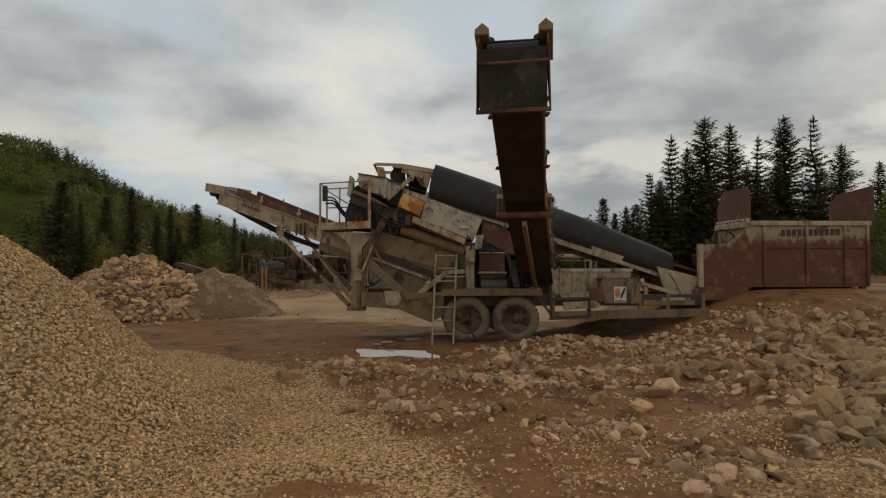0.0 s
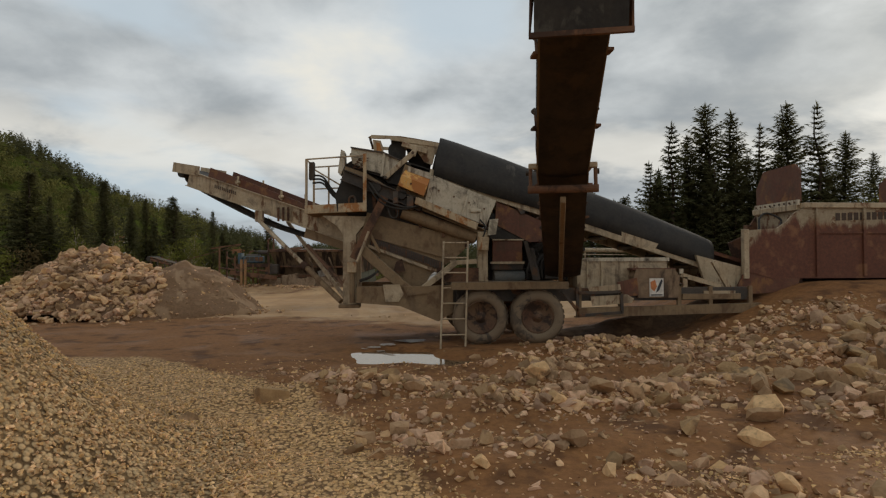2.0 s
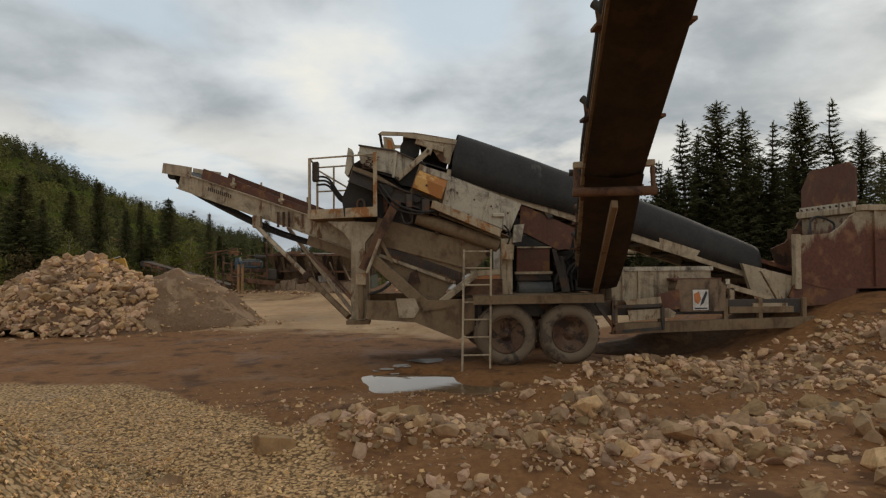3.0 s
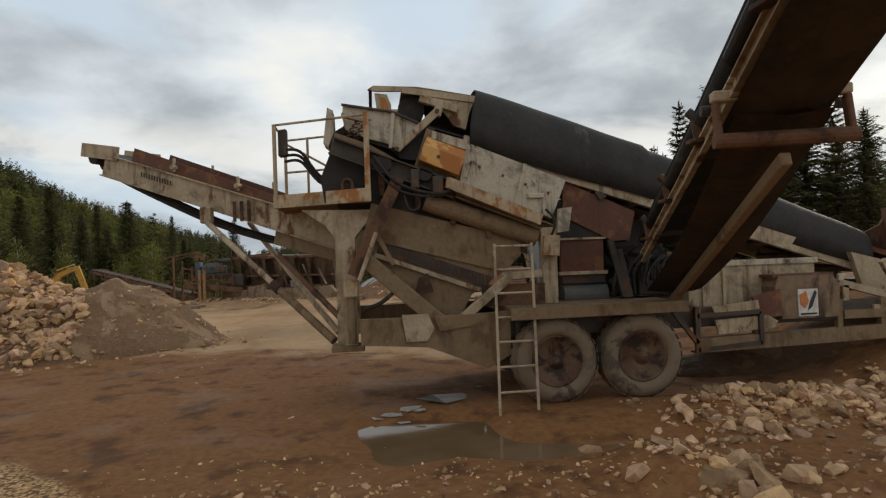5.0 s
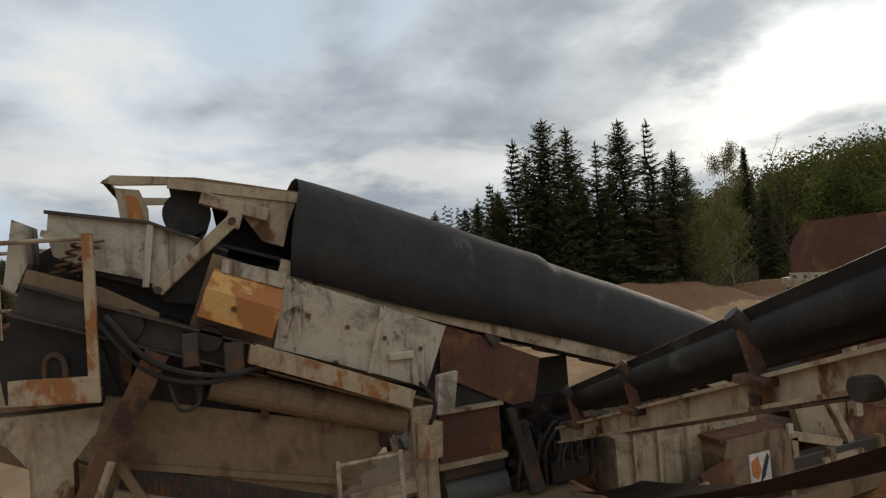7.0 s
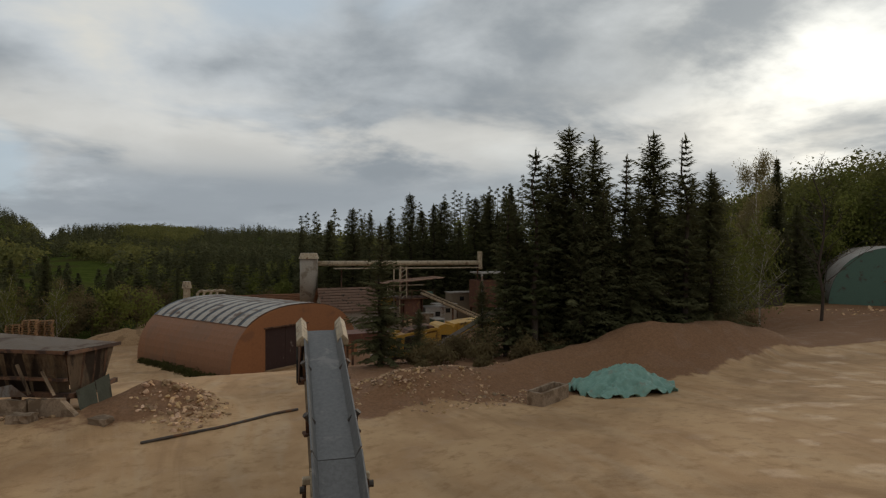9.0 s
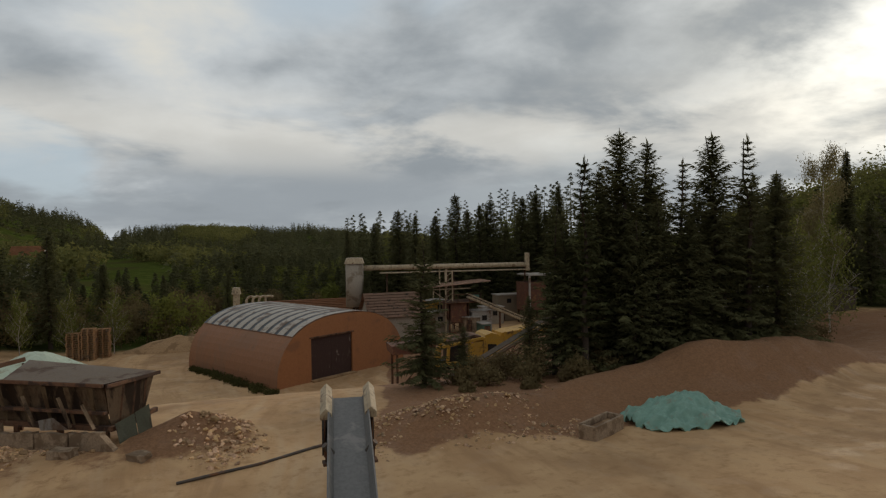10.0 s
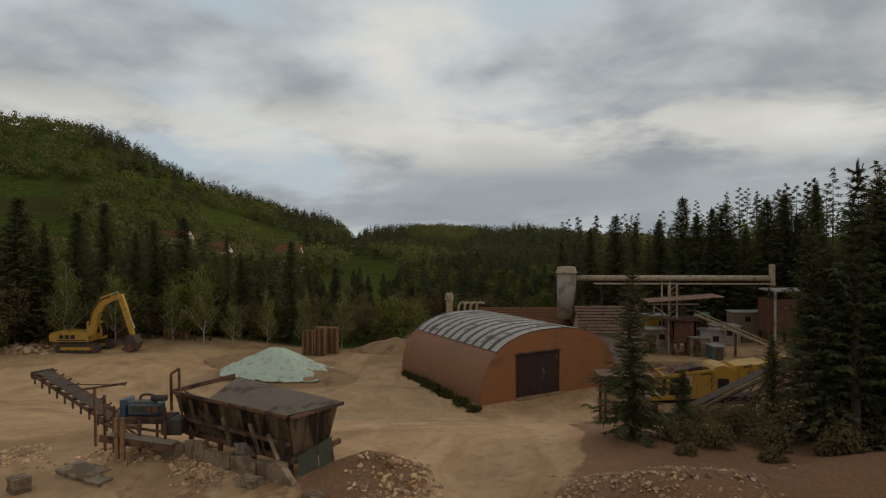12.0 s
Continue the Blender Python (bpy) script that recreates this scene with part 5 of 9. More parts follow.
def build_engine_bay():
    p = plant
    part("fuse_panel", box(B(), (0.95, 15.58, 1.82), (1.62, 15.66, 2.33)), "redbrown", p, "red-brown steel panel", bevel=0.01)
    part("panel_lip", box(B(), (0.92, 15.55, 1.80), (1.66, 15.68, 1.85)), "cream", p)
    part("panel_lip", box(B(), (0.95, 15.55, 2.32), (1.65, 15.68, 2.35)), "cream", p)
    part("black_shield", prism(B(), [(0.86, 2.95), (1.55, 2.85), (1.60, 2.36), (0.90, 2.36)], 15.65, 15.68), "rubber", p)
    part("hydraulic_tank", tube(B(), (1.0, 15.75, 1.50), (1.68, 15.75, 1.50), 0.17, seg=22), "bluegrey", p, "blue-grey hydraulic tank")
    part("tank_cradle", box(B(), (0.98, 15.6, 1.40), (1.70, 15.9, 1.46)), "steel_dark", p)
    part("filter_block", box(B(), (0.98, 15.62, 1.66), (1.66, 15.95, 1.80)), "steel_dark", p, bevel=0.015)
    tr = part("chute", prism(B(), [(1.05, 3.20), (2.15, 2.72), (2.05, 2.30), (1.80, 2.28), (1.02, 2.68)], 15.62, 15.66), "redbrown", p, "rusty red sheet-metal chute")
    part("chute_side", prism(B(), [(1.05, 3.20), (2.15, 2.72), (2.05, 2.30), (1.02, 2.68)], 16.9, 16.94), "redbrown", tr)
    part("chute_floor", beam(B(), (1.0, 16.28, 2.66), (2.05, 16.28, 2.28), 1.25, 0.03), "redbrown", tr)
    part("chute_lug", prism(B(), [(1.52, 3.02), (1.60, 3.12), (1.70, 2.95), (1.60, 2.9)], 15.58, 15.62), "steel_dark", tr)
    rnd = random.Random(5)
    for i in range(22):
        x = 1.70 + rnd.random() * 1.05
        z = 1.45 + rnd.random() * 0.55
        part("lever", beam(B(), (x, 15.5 + 0.5 * rnd.random(), z), (x + rnd.uniform(-0.4, 0.4), 15.5 + 0.6 * rnd.random(), z + rnd.uniform(-0.2, 0.4)), 0.05, 0.07), "black_steel", p, "black greasy lever")
    for i in range(9):
        x = 1.72 + 0.11 * i
        part("hydraulic_hose", hose(B(), [(x, 15.5, 1.46), (x + rnd.uniform(-0.1, 0.1), 15.42, 1.75 + rnd.uniform(-0.1, 0.15)), (x + rnd.uniform(0.1, 0.3), 15.5, 2.0 + rnd.uniform(-0.1, 0.1)), (x + 0.35, 15.6, 1.7)], 0.02, 6, 5), "rubber", p, "black hydraulic hose")
    part("engine_block", box(B(), (1.75, 16.0, 1.42), (2.75, 16.9, 2.2)), "black_steel", p, "black greasy engine block", bevel=0.05)
    part("firewall", box(B(), (0.85, 16.1, 1.42), (2.8, 16.14, 2.62)), "black_steel", p, "near-black bulkhead behind the engine bay")
    part("valve_bank", box(B(), (2.1, 15.45, 1.46), (2.55, 15.7, 1.68)), "black_steel", p, bevel=0.015)
    for i in range(5):
        part("valve_lever", tube(B(), (2.16 + 0.08 * i, 15.5, 1.68), (2.14 + 0.08 * i, 15.42, 1.90), 0.011, seg=6), "chrome", p)
    part("valve_pipe", tube(B(), (1.95, 15.45, 1.45), (1.80, 15.45, 2.15), 0.05, seg=10), "steel_dark", p)
    part("bracket_post", prism(B(), [(1.62, 2.30), (1.70, 2.30), (1.95, 1.45), (1.82, 1.45)], 15.4, 15.46), "steel_dark", p)
    ob = part("engine_canopy", prism(B(), [(2.78, 1.30), (2.78, 1.84), (3.0, 1.92), (4.80, 1.90), (4.80, 1.10), (2.9, 1.10)], 15.30, 17.0), "cream", p, "dented cream engine canopy", bevel=0.02)
    part("canopy_rim", box(B(), (2.98, 15.27, 1.85), (4.84, 15.33, 1.93)), "white", ob)
    for x in (2.98, 3.30):
        part("canopy_rib", box(B(), (x, 15.26, 1.25), (x + 0.04, 15.31, 1.86)), "cream", ob)
    sb = part("battery_box", prism(B(), [(4.02, 1.06), (4.90, 1.06), (4.94, 1.52), (4.82, 1.68), (3.98, 1.68), (3.92, 1.52)], 14.98, 15.3), "hopper_brown", p, "brown steel box with a pale sign", bevel=0.012)
    part("box_lid", prism(B(), [(3.90, 1.66), (4.86, 1.66), (4.86, 1.70), (3.90, 1.70)], 15.0, 15.32), "redbrown", sb)
    sg = part("sign_plate", box(B(), (4.26, 14.965, 1.09), (4.57, 14.98, 1.48)), "sign_white", sb, "white square sign with an orange and dark emblem")
    part("emblem", prism(B(), [(4.28, 1.40), (4.38, 1.45), (4.42, 1.30), (4.36, 1.20), (4.29, 1.26)], 14.958, 14.964), "sign_orange", sg)
    part("emblem", prism(B(), [(4.40, 1.17), (4.47, 1.22), (4.55, 1.42), (4.52, 1.46), (4.44, 1.30)], 14.958, 14.964), "sign_dark", sg)
    part("sign_line", box(B(), (4.29, 14.958, 1.11), (4.54, 14.964, 1.135)), "sign_dark", sg)
    part("loose_panel", prism(B(), [(2.88, 1.30), (3.58, 1.36), (3.60, 1.24), (2.95, 1.16)], 14.88, 14.91), "cream", p, "bent cream cover panel", bevel=0.004)
    part("loose_panel", prism(B(), [(2.95, 1.10), (3.75, 1.14), (3.90, 1.05), (3.85, 0.96), (3.0, 0.90)], 14.92, 14.96), "cream", p, "bent cream cover panel", bevel=0.004)
    part("red_plate", prism(B(), [(3.55, 1.40), (3.98, 1.50), (4.02, 1.12), (3.62, 1.08)], 14.95, 14.99), "redbrown", p, bevel=0.004)
    part("lamp", box(B(), (4.96, 15.02, 1.58), (5.04, 15.06, 1.68)), "white", p)
    bm = B()
    for a, b in (((5.0, 15.1, 1.55), (5.9, 15.1, 1.30)), ((5.1, 15.1, 1.05), (5.1, 15.1, 1.5)), ((5.5, 15.05, 1.15), (6.2, 15.05, 1.15)), ((5.75, 15.1, 1.85), (6.1, 15.1, 1.25))):
        beam(bm, a, b, 0.08, 0.1)
    part("side_bracing", bm, "cream", p)
    part("tail_box", prism(B(), [(5.55, 1.98), (6.65, 1.70), (6.75, 1.10), (5.75, 1.35)], 15.45, 15.55), "cream", p, "cream tail box of the feed conveyor", bevel=0.01)
    part("tail_box", prism(B(), [(5.55, 1.98), (6.65, 1.70), (6.75, 1.10), (5.75, 1.35)], 17.0, 17.1), "cream", p, bevel=0.01)
    part("tail_cover", beam(B(), (5.95, 16.3, 2.10), (7.2, 16.3, 1.72), 1.0, 0.08), "redbrown", p)
    tube_b = tube(B(), (2.6, 15.6, 2.05), (2.95, 15.6, 2.0), 0.05, seg=10)
    part("exhaust", tube_b, "steel_dark", p)


def build_litter():
    """Flat scrap on the mud in front of the plant."""
    def sheet(name, pts, z, mat, label, turn=0.0):
        bm = B()
        bm.faces.new([bm.verts.new((x, y, z + 0.02 * math.sin(5 * x + 3 * y))) for x, y in pts])
        bmesh.ops.solidify(bm, geom=bm.faces[:], thickness=0.012)
        cx, cy = sum(q[0] for q in pts) / len(pts), sum(q[1] for q in pts) / len(pts)
        bmesh.ops.translate(bm, verts=bm.verts, vec=(-cx, -cy, 0))
        me = bpy.data.meshes.new(name)
        bmesh.ops.recalc_face_normals(bm, faces=bm.faces)
        bm.to_mesh(me)
        bm.free()
        tagged(link_mesh(name, me, mat, at=(cx, cy, 0)), label, "scrap sheet")
    g = at_ground(-0.95, 15.3)
    sheet("metal_sheet", [(-1.28, 15.38), (-1.02, 15.72), (-0.58, 15.62), (-0.50, 15.38), (-0.88, 15.06)], g + 0.03, "sheet_grey", "pale torn metal sheet lying in the mud")
    for cx, cy, r, sd in ((-1.62, 14.86, 0.17, 1), (-1.38, 14.98, 0.15, 2), (-1.50, 14.66, 0.12, 3), (-1.25, 14.84, 0.09, 4), (-1.82, 14.80, 0.10, 5)):
        rn = random.Random(sd)
        sheet("paper_scrap", [(cx + r * rn.uniform(0.6, 1.2) * math.cos(a), cy + r * rn.uniform(0.6, 1.2) * math.sin(a)) for a in (0.3, 1.2, 2.4, 3.3, 4.4, 5.5)], at_ground(cx, cy) + 0.02, "sign_white", "torn white paper scrap trodden into the mud")


def build_feed_bin():
    p = plant
    x0, x1, y0, y1 = 8.05, 11.10, 15.35, 17.2

    def upright(pts, xa, xb):
        """A plate across the plant: a polygon of (y, z), from xa to xb."""
        bm = B()
        a, b = [bm.verts.new((xa, y, z)) for y, z in pts], [bm.verts.new((xb, y, z)) for y, z in pts]
        bm.faces.new(a)
        bm.faces.new(b[::-1])
        for i in range(len(pts)):
            bm.faces.new((a[i], b[i], b[(i + 1) % len(pts)], a[(i + 1) % len(pts)]))
        return bm
    bm = prism(B(), [(7.38, 1.45), (x1, 1.45), (x1, 3.06), (8.10, 3.06), (7.83, 2.95), (7.62, 2.74), (7.38, 2.58)], y0, y0 + 0.06)
    fb = part("feed_bin", bm, "bin_paint", p, "big feed bin, cream above and rusted red below", bevel=0.008)
    part("bin_end", prism(B(), [(6.62, 2.53), (7.37, 2.58), (7.37, 1.42), (6.62, 1.62)], y0 - 0.02, y0 + 0.05), "bin_paint", fb, "cream end plate streaked with rust", bevel=0.006)
    part("end_post", box(B(), (6.58, y0 - 0.05, 1.45), (6.70, y0 + 0.08, 2.56)), "cream", fb, bevel=0.008)
    part("end_skirt", prism(B(), [(6.45, 1.30), (6.62, 1.62), (7.40, 1.46), (7.9, 1.45), (7.8, 1.16), (6.6, 1.10)], y0 - 0.01, y0 + 0.04), "redbrown", fb, "rust-red skirt plate")
    part("bin_wall", box(B(), (8.05, y1, 1.45), (x1, y1 + 0.06, 3.1)), "redbrown", fb)
    part("bin_wall", upright([(y0 + 0.06, 1.45), (y1, 1.45), (y1, 3.1), (y0 + 0.06, 3.1)], x1 - 0.06, x1), "redbrown", fb)
    part("bin_wall", upright([(y0 + 0.06, 2.2), (y1, 2.2), (y1, 3.1), (y0 + 0.06, 3.1)], 8.02, 8.08), "bin_paint", fb)
    part("bin_floor", box(B(), (7.4, y0 + 0.06, 1.5), (x1, y1, 1.56)), "rust", fb)
    part("rim", box(B(), (8.0, y0 - 0.06, 3.04), (x1 + 0.05, y0 + 0.10, 3.16)), "cream", fb, "cream bin rim", bevel=0.01)
    part("rim", box(B(), (8.0, y1 - 0.02, 3.04), (x1 + 0.05, y1 + 0.12, 3.16)), "cream", fb, bevel=0.01)
    part("rim", box(B(), (7.92, y0 + 0.11, 3.0), (8.08, y1 - 0.03, 3.13)), "cream", fb, bevel=0.01)
    for x in (8.28, 9.40, 10.42, 11.02):
        part("bin_rib", box(B(), (x, y0 - 0.05, 1.5), (x + 0.07, y0, 3.04)), "bin_paint", fb)
    part("mid_fold", box(B(), (8.35, y0 - 0.03, 2.46), (x1 - 0.08, y0, 2.50)), "bin_paint", fb)
    part("lettering", bars(B(), 8.75, 2.84, 10.35, 2.88, y0 - 0.007, 11, 0.17), "letter", fb, "worn dark lettering shown as bars")
    part("wing_plate", upright([(15.42, 3.2), (17.1, 3.2), (17.1, 3.66), (16.80, 4.06), (15.6, 4.08), (15.42, 3.92)], 7.98, 8.02), "redbrown", fb, "upright dark red wing plate", bevel=0.006)
    part("wing_plate", upright([(15.42, 3.16), (17.1, 3.16), (17.1, 3.80), (16.75, 4.02), (15.42, 4.10)], 11.28, 11.32), "redbrown", fb, "upright dark red wing plate", bevel=0.006)
    hinge = part("hinge_row", box(B(), (7.93, 15.42, 3.12), (7.98, 17.1, 3.24)), "white", fb, "pale bolted hinge strip")
    for k in range(9):
        part("hinge_bolt", tube(B(), (7.92, 15.52 + 0.185 * k, 3.18), (7.90, 15.52 + 0.185 * k, 3.18), 0.024, seg=6), "rust", hinge)
    part("corner_post", box(B(), (7.62, 16.9, 1.5), (7.76, 17.1, 2.75)), "rust", fb, "rusty inner post", bevel=0.01)
    part("curved_plate", prism(B(), [(7.2, 2.30), (7.55, 2.45), (7.85, 2.85), (7.95, 3.0), (7.98, 2.2), (7.4, 1.7)], 17.05, 17.10), "rust", fb)
    part("bin_hose", hose(B(), [(7.05, 15.5, 2.55), (7.2, 15.7, 2.85), (7.45, 15.8, 2.95), (7.7, 15.7, 2.8), (7.6, 15.6, 2.6)], 0.025), "rubber", fb, "looped black hose")
    for x in (7.9, 10.95):
        part("bin_leg", box(B(), (x, y0 + 0.08, 0.85), (x + 0.12, y0 + 0.2, 1.5)), "rust", fb)
        part("bin_leg", box(B(), (x, y1 - 0.2, 0.85), (x + 0.12, y1 - 0.05, 1.5)), "rust", fb)
    part("belt_mouth", box(B(), (6.4, 15.7, 1.3), (7.3, 17.0, 1.5)), "steel_dark", fb)


def side_conveyor(foot, joint, head, tags, belt_mat, strut_to):
    """A folding side conveyor in two straight runs: foot, fold joint and head of its side rails."""
    P0, P1, P2 = Vector(foot), Vector(joint), Vector(head)
    c = thing("side_conveyor", (P0.x, P0.y, P0.z - 0.3), *tags)
    flat = (P2 - P0)
    r = Vector((flat.y, -flat.x, 0)).normalized() * (1.0 if belt_mat == "rubber" else 0.84)

    def run(a, b):
        f = (b - a).normalized()
        u = r.normalized().cross(f)
        return f, (u if u.z > 0 else -u), (b - a).length
    for a, b, last in ((P0, P1, False), (P1, P2, True)):
        f, u, L = run(a, b)

        def Q(s, side=0.0, lift=0.0):
            return a + f * s + r * side + u * lift
        for s in (-1, 1):
            # the upper run's cream rails take darker tan to stand for deep shade
            part("side_rail", channel(B(), Q(-0.02, 0.36 * s, 0.05), Q(L + (0.0 if last else 0.06), 0.36 * s, 0.05), 0.06, 0.15, up=u, side=s), "tan" if last else "cream", c, "muddy cream conveyor side rail, upper run darkened for shade")
            part("belt_edge", beam(B(), Q(0.0, 0.33 * s, 0.34), Q(L + 0.03, 0.33 * s, 0.34), 0.20, 0.022, up=(u * 0.35 - r * s).normalized()), belt_mat, c)
        part("carry_belt", beam(B(), Q(0.0, 0, 0.26), Q(L + 0.03, 0, 0.26), 0.62, 0.022, up=u), belt_mat, c, "troughed rubber conveyor belt")
        for s in (-1, 1) if belt_mat == "rubber" else ():
            part("belt_roll", tube(B(), Q(0.05, 0.33 * s, 0.31), Q(L, 0.33 * s, 0.31), 0.075, seg=10), "rubber", c, "rolled black rubber belt edge", smooth=True)
        slack = B()
        rows = []
        for i in range(13):
            w = i / 12
            low = (-0.50 + 0.30 * w - 0.14 * math.sin(math.pi * w)) if not last else (-0.15 + 0.02 * math.sin(math.pi * w))
            rows.append([slack.verts.new(Q((0.02 if not last else -0.14) + (L - (0.04 if not last else -0.10)) * w, 0.365 * e, low + 0.05 * e * e)) for e in (-1, -0.7, 0, 0.7, 1)])
        for q0, q1 in zip(rows, rows[1:]):
            for e in range(4):
                slack.faces.new((q0[e], q0[e + 1], q1[e + 1], q1[e]))
        bmesh.ops.solidify(slack, geom=slack.faces[:], thickness=0.03)
        part("return_belt", slack, "belt_muddy", c, "mud-caked slack return belt", smooth=True)
        for w in (0.25, 0.75):
            part("cross_member", beam(B(), Q(L * w, -0.36, 0.02), Q(L * w, 0.36, 0.02), 0.08, 0.06), "rust", c)
        for i, share in enumerate((0.22, 0.62) if last else (0.15, 0.45, 0.78)):
            s = L * share
            for side in (-1, 1):
                st = part("idler_stand", box(B(), tuple(Q(s, 0.40 * side, 0.105) - Vector((0.06, 0.09, 0.02))), tuple(Q(s, 0.40 * side, 0.105) + Vector((0.06, 0.09, 0.02)))), "rust", c, "rusty idler bracket", bevel=0.006)
                part("idler_arm", beam(B(), Q(s, 0.38 * side, 0.10), Q(s, 0.395 * side, 0.36), 0.07, 0.03, up=f), "rust", st)
                part("idler_roller", tube(B(), Q(s, 0.30 * side, 0.26), Q(s, 0.44 * side, 0.42), 0.045, seg=12), "steel_dark", st)
    f, u, L = run(P1, P2)
    # hoop at the fold joint
    jb = part("joint_beam", tube(B(), P1 + r * -0.52 - Vector((0, 0, 0.36)), P1 + r * 0.52 - Vector((0, 0, 0.36)), 0.06, seg=12), "rust", c, "rusty cross tube at the fold joint")
    for side in (-1, 1):
        top = P1 + r * 0.48 * side
        part("joint_arm", beam(B(), top + f * -0.06 + Vector((0, 0, -0.02)), top + Vector((0, 0, -0.36)), 0.05, 0.085, up=f), "rust", jb, "rusty bent joint arm", bevel=0.012)
        part("joint_plate", beam(B(), top - r * 0.16 * side + f * -0.06 + Vector((0, 0, 0.02)), top + r * 0.03 * side + f * -0.06 + Vector((0, 0, 0.02)), 0.10, 0.085), "cream", jb, "cream joint link with eye", bevel=0.012)
        part("joint_pin", tube(B(), top + r * 0.0 + f * -0.2 + Vector((0, 0, 0.0)), top + r * 0.07 * side + f * -0.2 + Vector((0, 0, 0.0)), 0.045, seg=10), "steel_dark", jb)
    st = part("strut", beam(B(), Vector(strut_to), P1 + Vector((0, 0, -0.52)), 0.085, 0.11), "tan", c, "cream telescopic support strut with worn lettering", bevel=0.01)
    a, b = Vector(strut_to), P1 + Vector((0, 0, -0.52))
    bm = B()
    for i in range(11):
        q = a.lerp(b, 0.20 + 0.018 * i)
        beam(bm, q - r * 0.047 - Vector((0, 0, 0.03)), q - r * 0.047 + Vector((0, 0, 0.03)), 0.006, 0.03, up=r)
    tagged(part("lettering", bm, "letter", st, "worn lettering shown as bars"), kind="stuff")

    def Q(s, side=0.0, lift=0.0):
        return P1 + f * s + r * side + u * lift
    part("head_drum", tube(B(), Q(L, -0.33, 0.02), Q(L, 0.33, 0.02), 0.17, seg=20), "rubber", c)
    # cowl hanging round the head
    for side in (-1, 1):
        cheek = B()
        pts = [Q(L - 0.62, 0.43 * side, 0.28), Q(L + 0.12, 0.43 * side, 0.30), Q(L + 0.20, 0.45 * side, 0.10), P2 + r * 0.47 * side + f * 0.02 - Vector((0, 0, 0.72)), Q(L - 0.50, 0.46 * side, -0.34)]
        va = [cheek.verts.new(p) for p in pts]
        vb = [cheek.verts.new(p + r * 0.02 * side) for p in pts]
        cheek.faces.new(va)
        cheek.faces.new(vb[::-1])
        for k in range(5):
            cheek.faces.new((va[k], vb[k], vb[(k + 1) % 5], va[(k + 1) % 5]))
        part("head_cheek", cheek, "rust", c, "rusty head cheek plate")
        cap = prism(B(), [(-0.095, 0), (0.095, 0), (0.095, 0.10), (0, 0.21), (-0.095, 0.10)], -0.60 if belt_mat != "rubber" else -0.42, 0.16)
        mt = Matrix((r.normalized(), f, u)).transposed().to_4x4()
        mt.translation = Q(L, 0.42 * side, 0.28)
        bmesh.ops.transform(cap, matrix=mt, verts=cap.verts)
        part("head_cap", cap, "tan" if belt_mat == "rubber" else "cream", c, "pale folded cap over the head bearing", bevel=0.006)
    part("apron", beam(B(), P2 + f * 0.20 + Vector((0, 0, -0.02)), P2 + f * 0.02 - Vector((0, 0, 0.72)), 0.88, 0.015, up=f), "rubber", c, "hanging dark rubber apron below the head")
    part("apron_rim", hose(B(), [P2 + f * 0.22 - r * 0.46 - Vector((0, 0, 0.22)), P2 + f * 0.26 - r * 0.2 - Vector((0, 0, 0.25)), P2 + f * 0.26 + r * 0.2 - Vector((0, 0, 0.25)), P2 + f * 0.22 + r * 0.46 - Vector((0, 0, 0.22))], 0.022), "rust", c)
    part("apron_bar", beam(B(), P2 + f * 0.02 - r * 0.49 - Vector((0, 0, 0.72)), P2 + f * 0.02 + r * 0.49 - Vector((0, 0, 0.72)), 0.05, 0.05), "rust", c)
    return c


build_chassis()
for wx in (0.57, 1.76):
    build_wheel(wx, 14.66)
    build_wheel(wx, 17.1)
build_screen_box()
build_feed_head()
build_belt_cover()
build_lower_hopper()
build_platform()
skew_platform()
build_ladder()
build_left_conveyor()
build_engine_bay()
build_feed_bin()
build_litter()
front_conveyor = side_conveyor((2.40, 15.1, 1.98), (1.36, 11.2, 3.30), (0.66, 7.95, 4.74), ("dark folding discharge conveyor rising from the plant, rusty steel", "conveyor"), "rubber", (2.27, 14.8, 1.42))
rear_conveyor = side_conveyor((1.50, 17.7, 1.22), (1.96, 21.25, 3.15), (2.42, 24.75, 4.28), ("discharge conveyor with a dusty grey belt behind the plant", "conveyor"), "belt_dusty", (1.45, 18.0, 1.2))

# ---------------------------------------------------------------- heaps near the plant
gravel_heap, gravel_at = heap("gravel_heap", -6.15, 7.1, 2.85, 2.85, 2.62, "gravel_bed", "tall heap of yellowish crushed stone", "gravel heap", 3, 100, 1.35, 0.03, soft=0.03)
heap("soil_heap", 4.7, 16.6, 2.5, 0.85, 0.42, "dark_soil", "low ridge of dark soil behind the wheels", "soil heap", 41, 40, 1.3, 0.14)
rubble_heap, rubble_at = heap("rubble_heap", -11.2, 23.2, 4.3, 2.6, 2.1, "dark_gap", "heap of broken pale rock", "rubble heap", 8, 50, 1.3, 0.3)
soil_heap, soil_at = heap("soil_heap", -8.5, 23.6, 2.7, 2.3, 1.85, "soil", "rough heap of brown soil beside the rubble", "soil heap", 12, 64, 1.2, 0.30)

rng = np.random.default_rng(11)


def sown(n, x0, x1, y0, y1, keep):
    x, y = rng.uniform(x0, x1, n), rng.uniform(y0, y1, n)
    k = rng.random(n) < keep(x, y)
    return x[k], y[k]


x, y = sown(58000, -10.2, -1.8, 2.9, 11.3, lambda x, y: (gravel_at(x, y)[1] < 1.3) * (0.35 + 0.65 * step(3.0, -2.0, (x + 6) * -0.6 + (y - 7) * 0.8)))
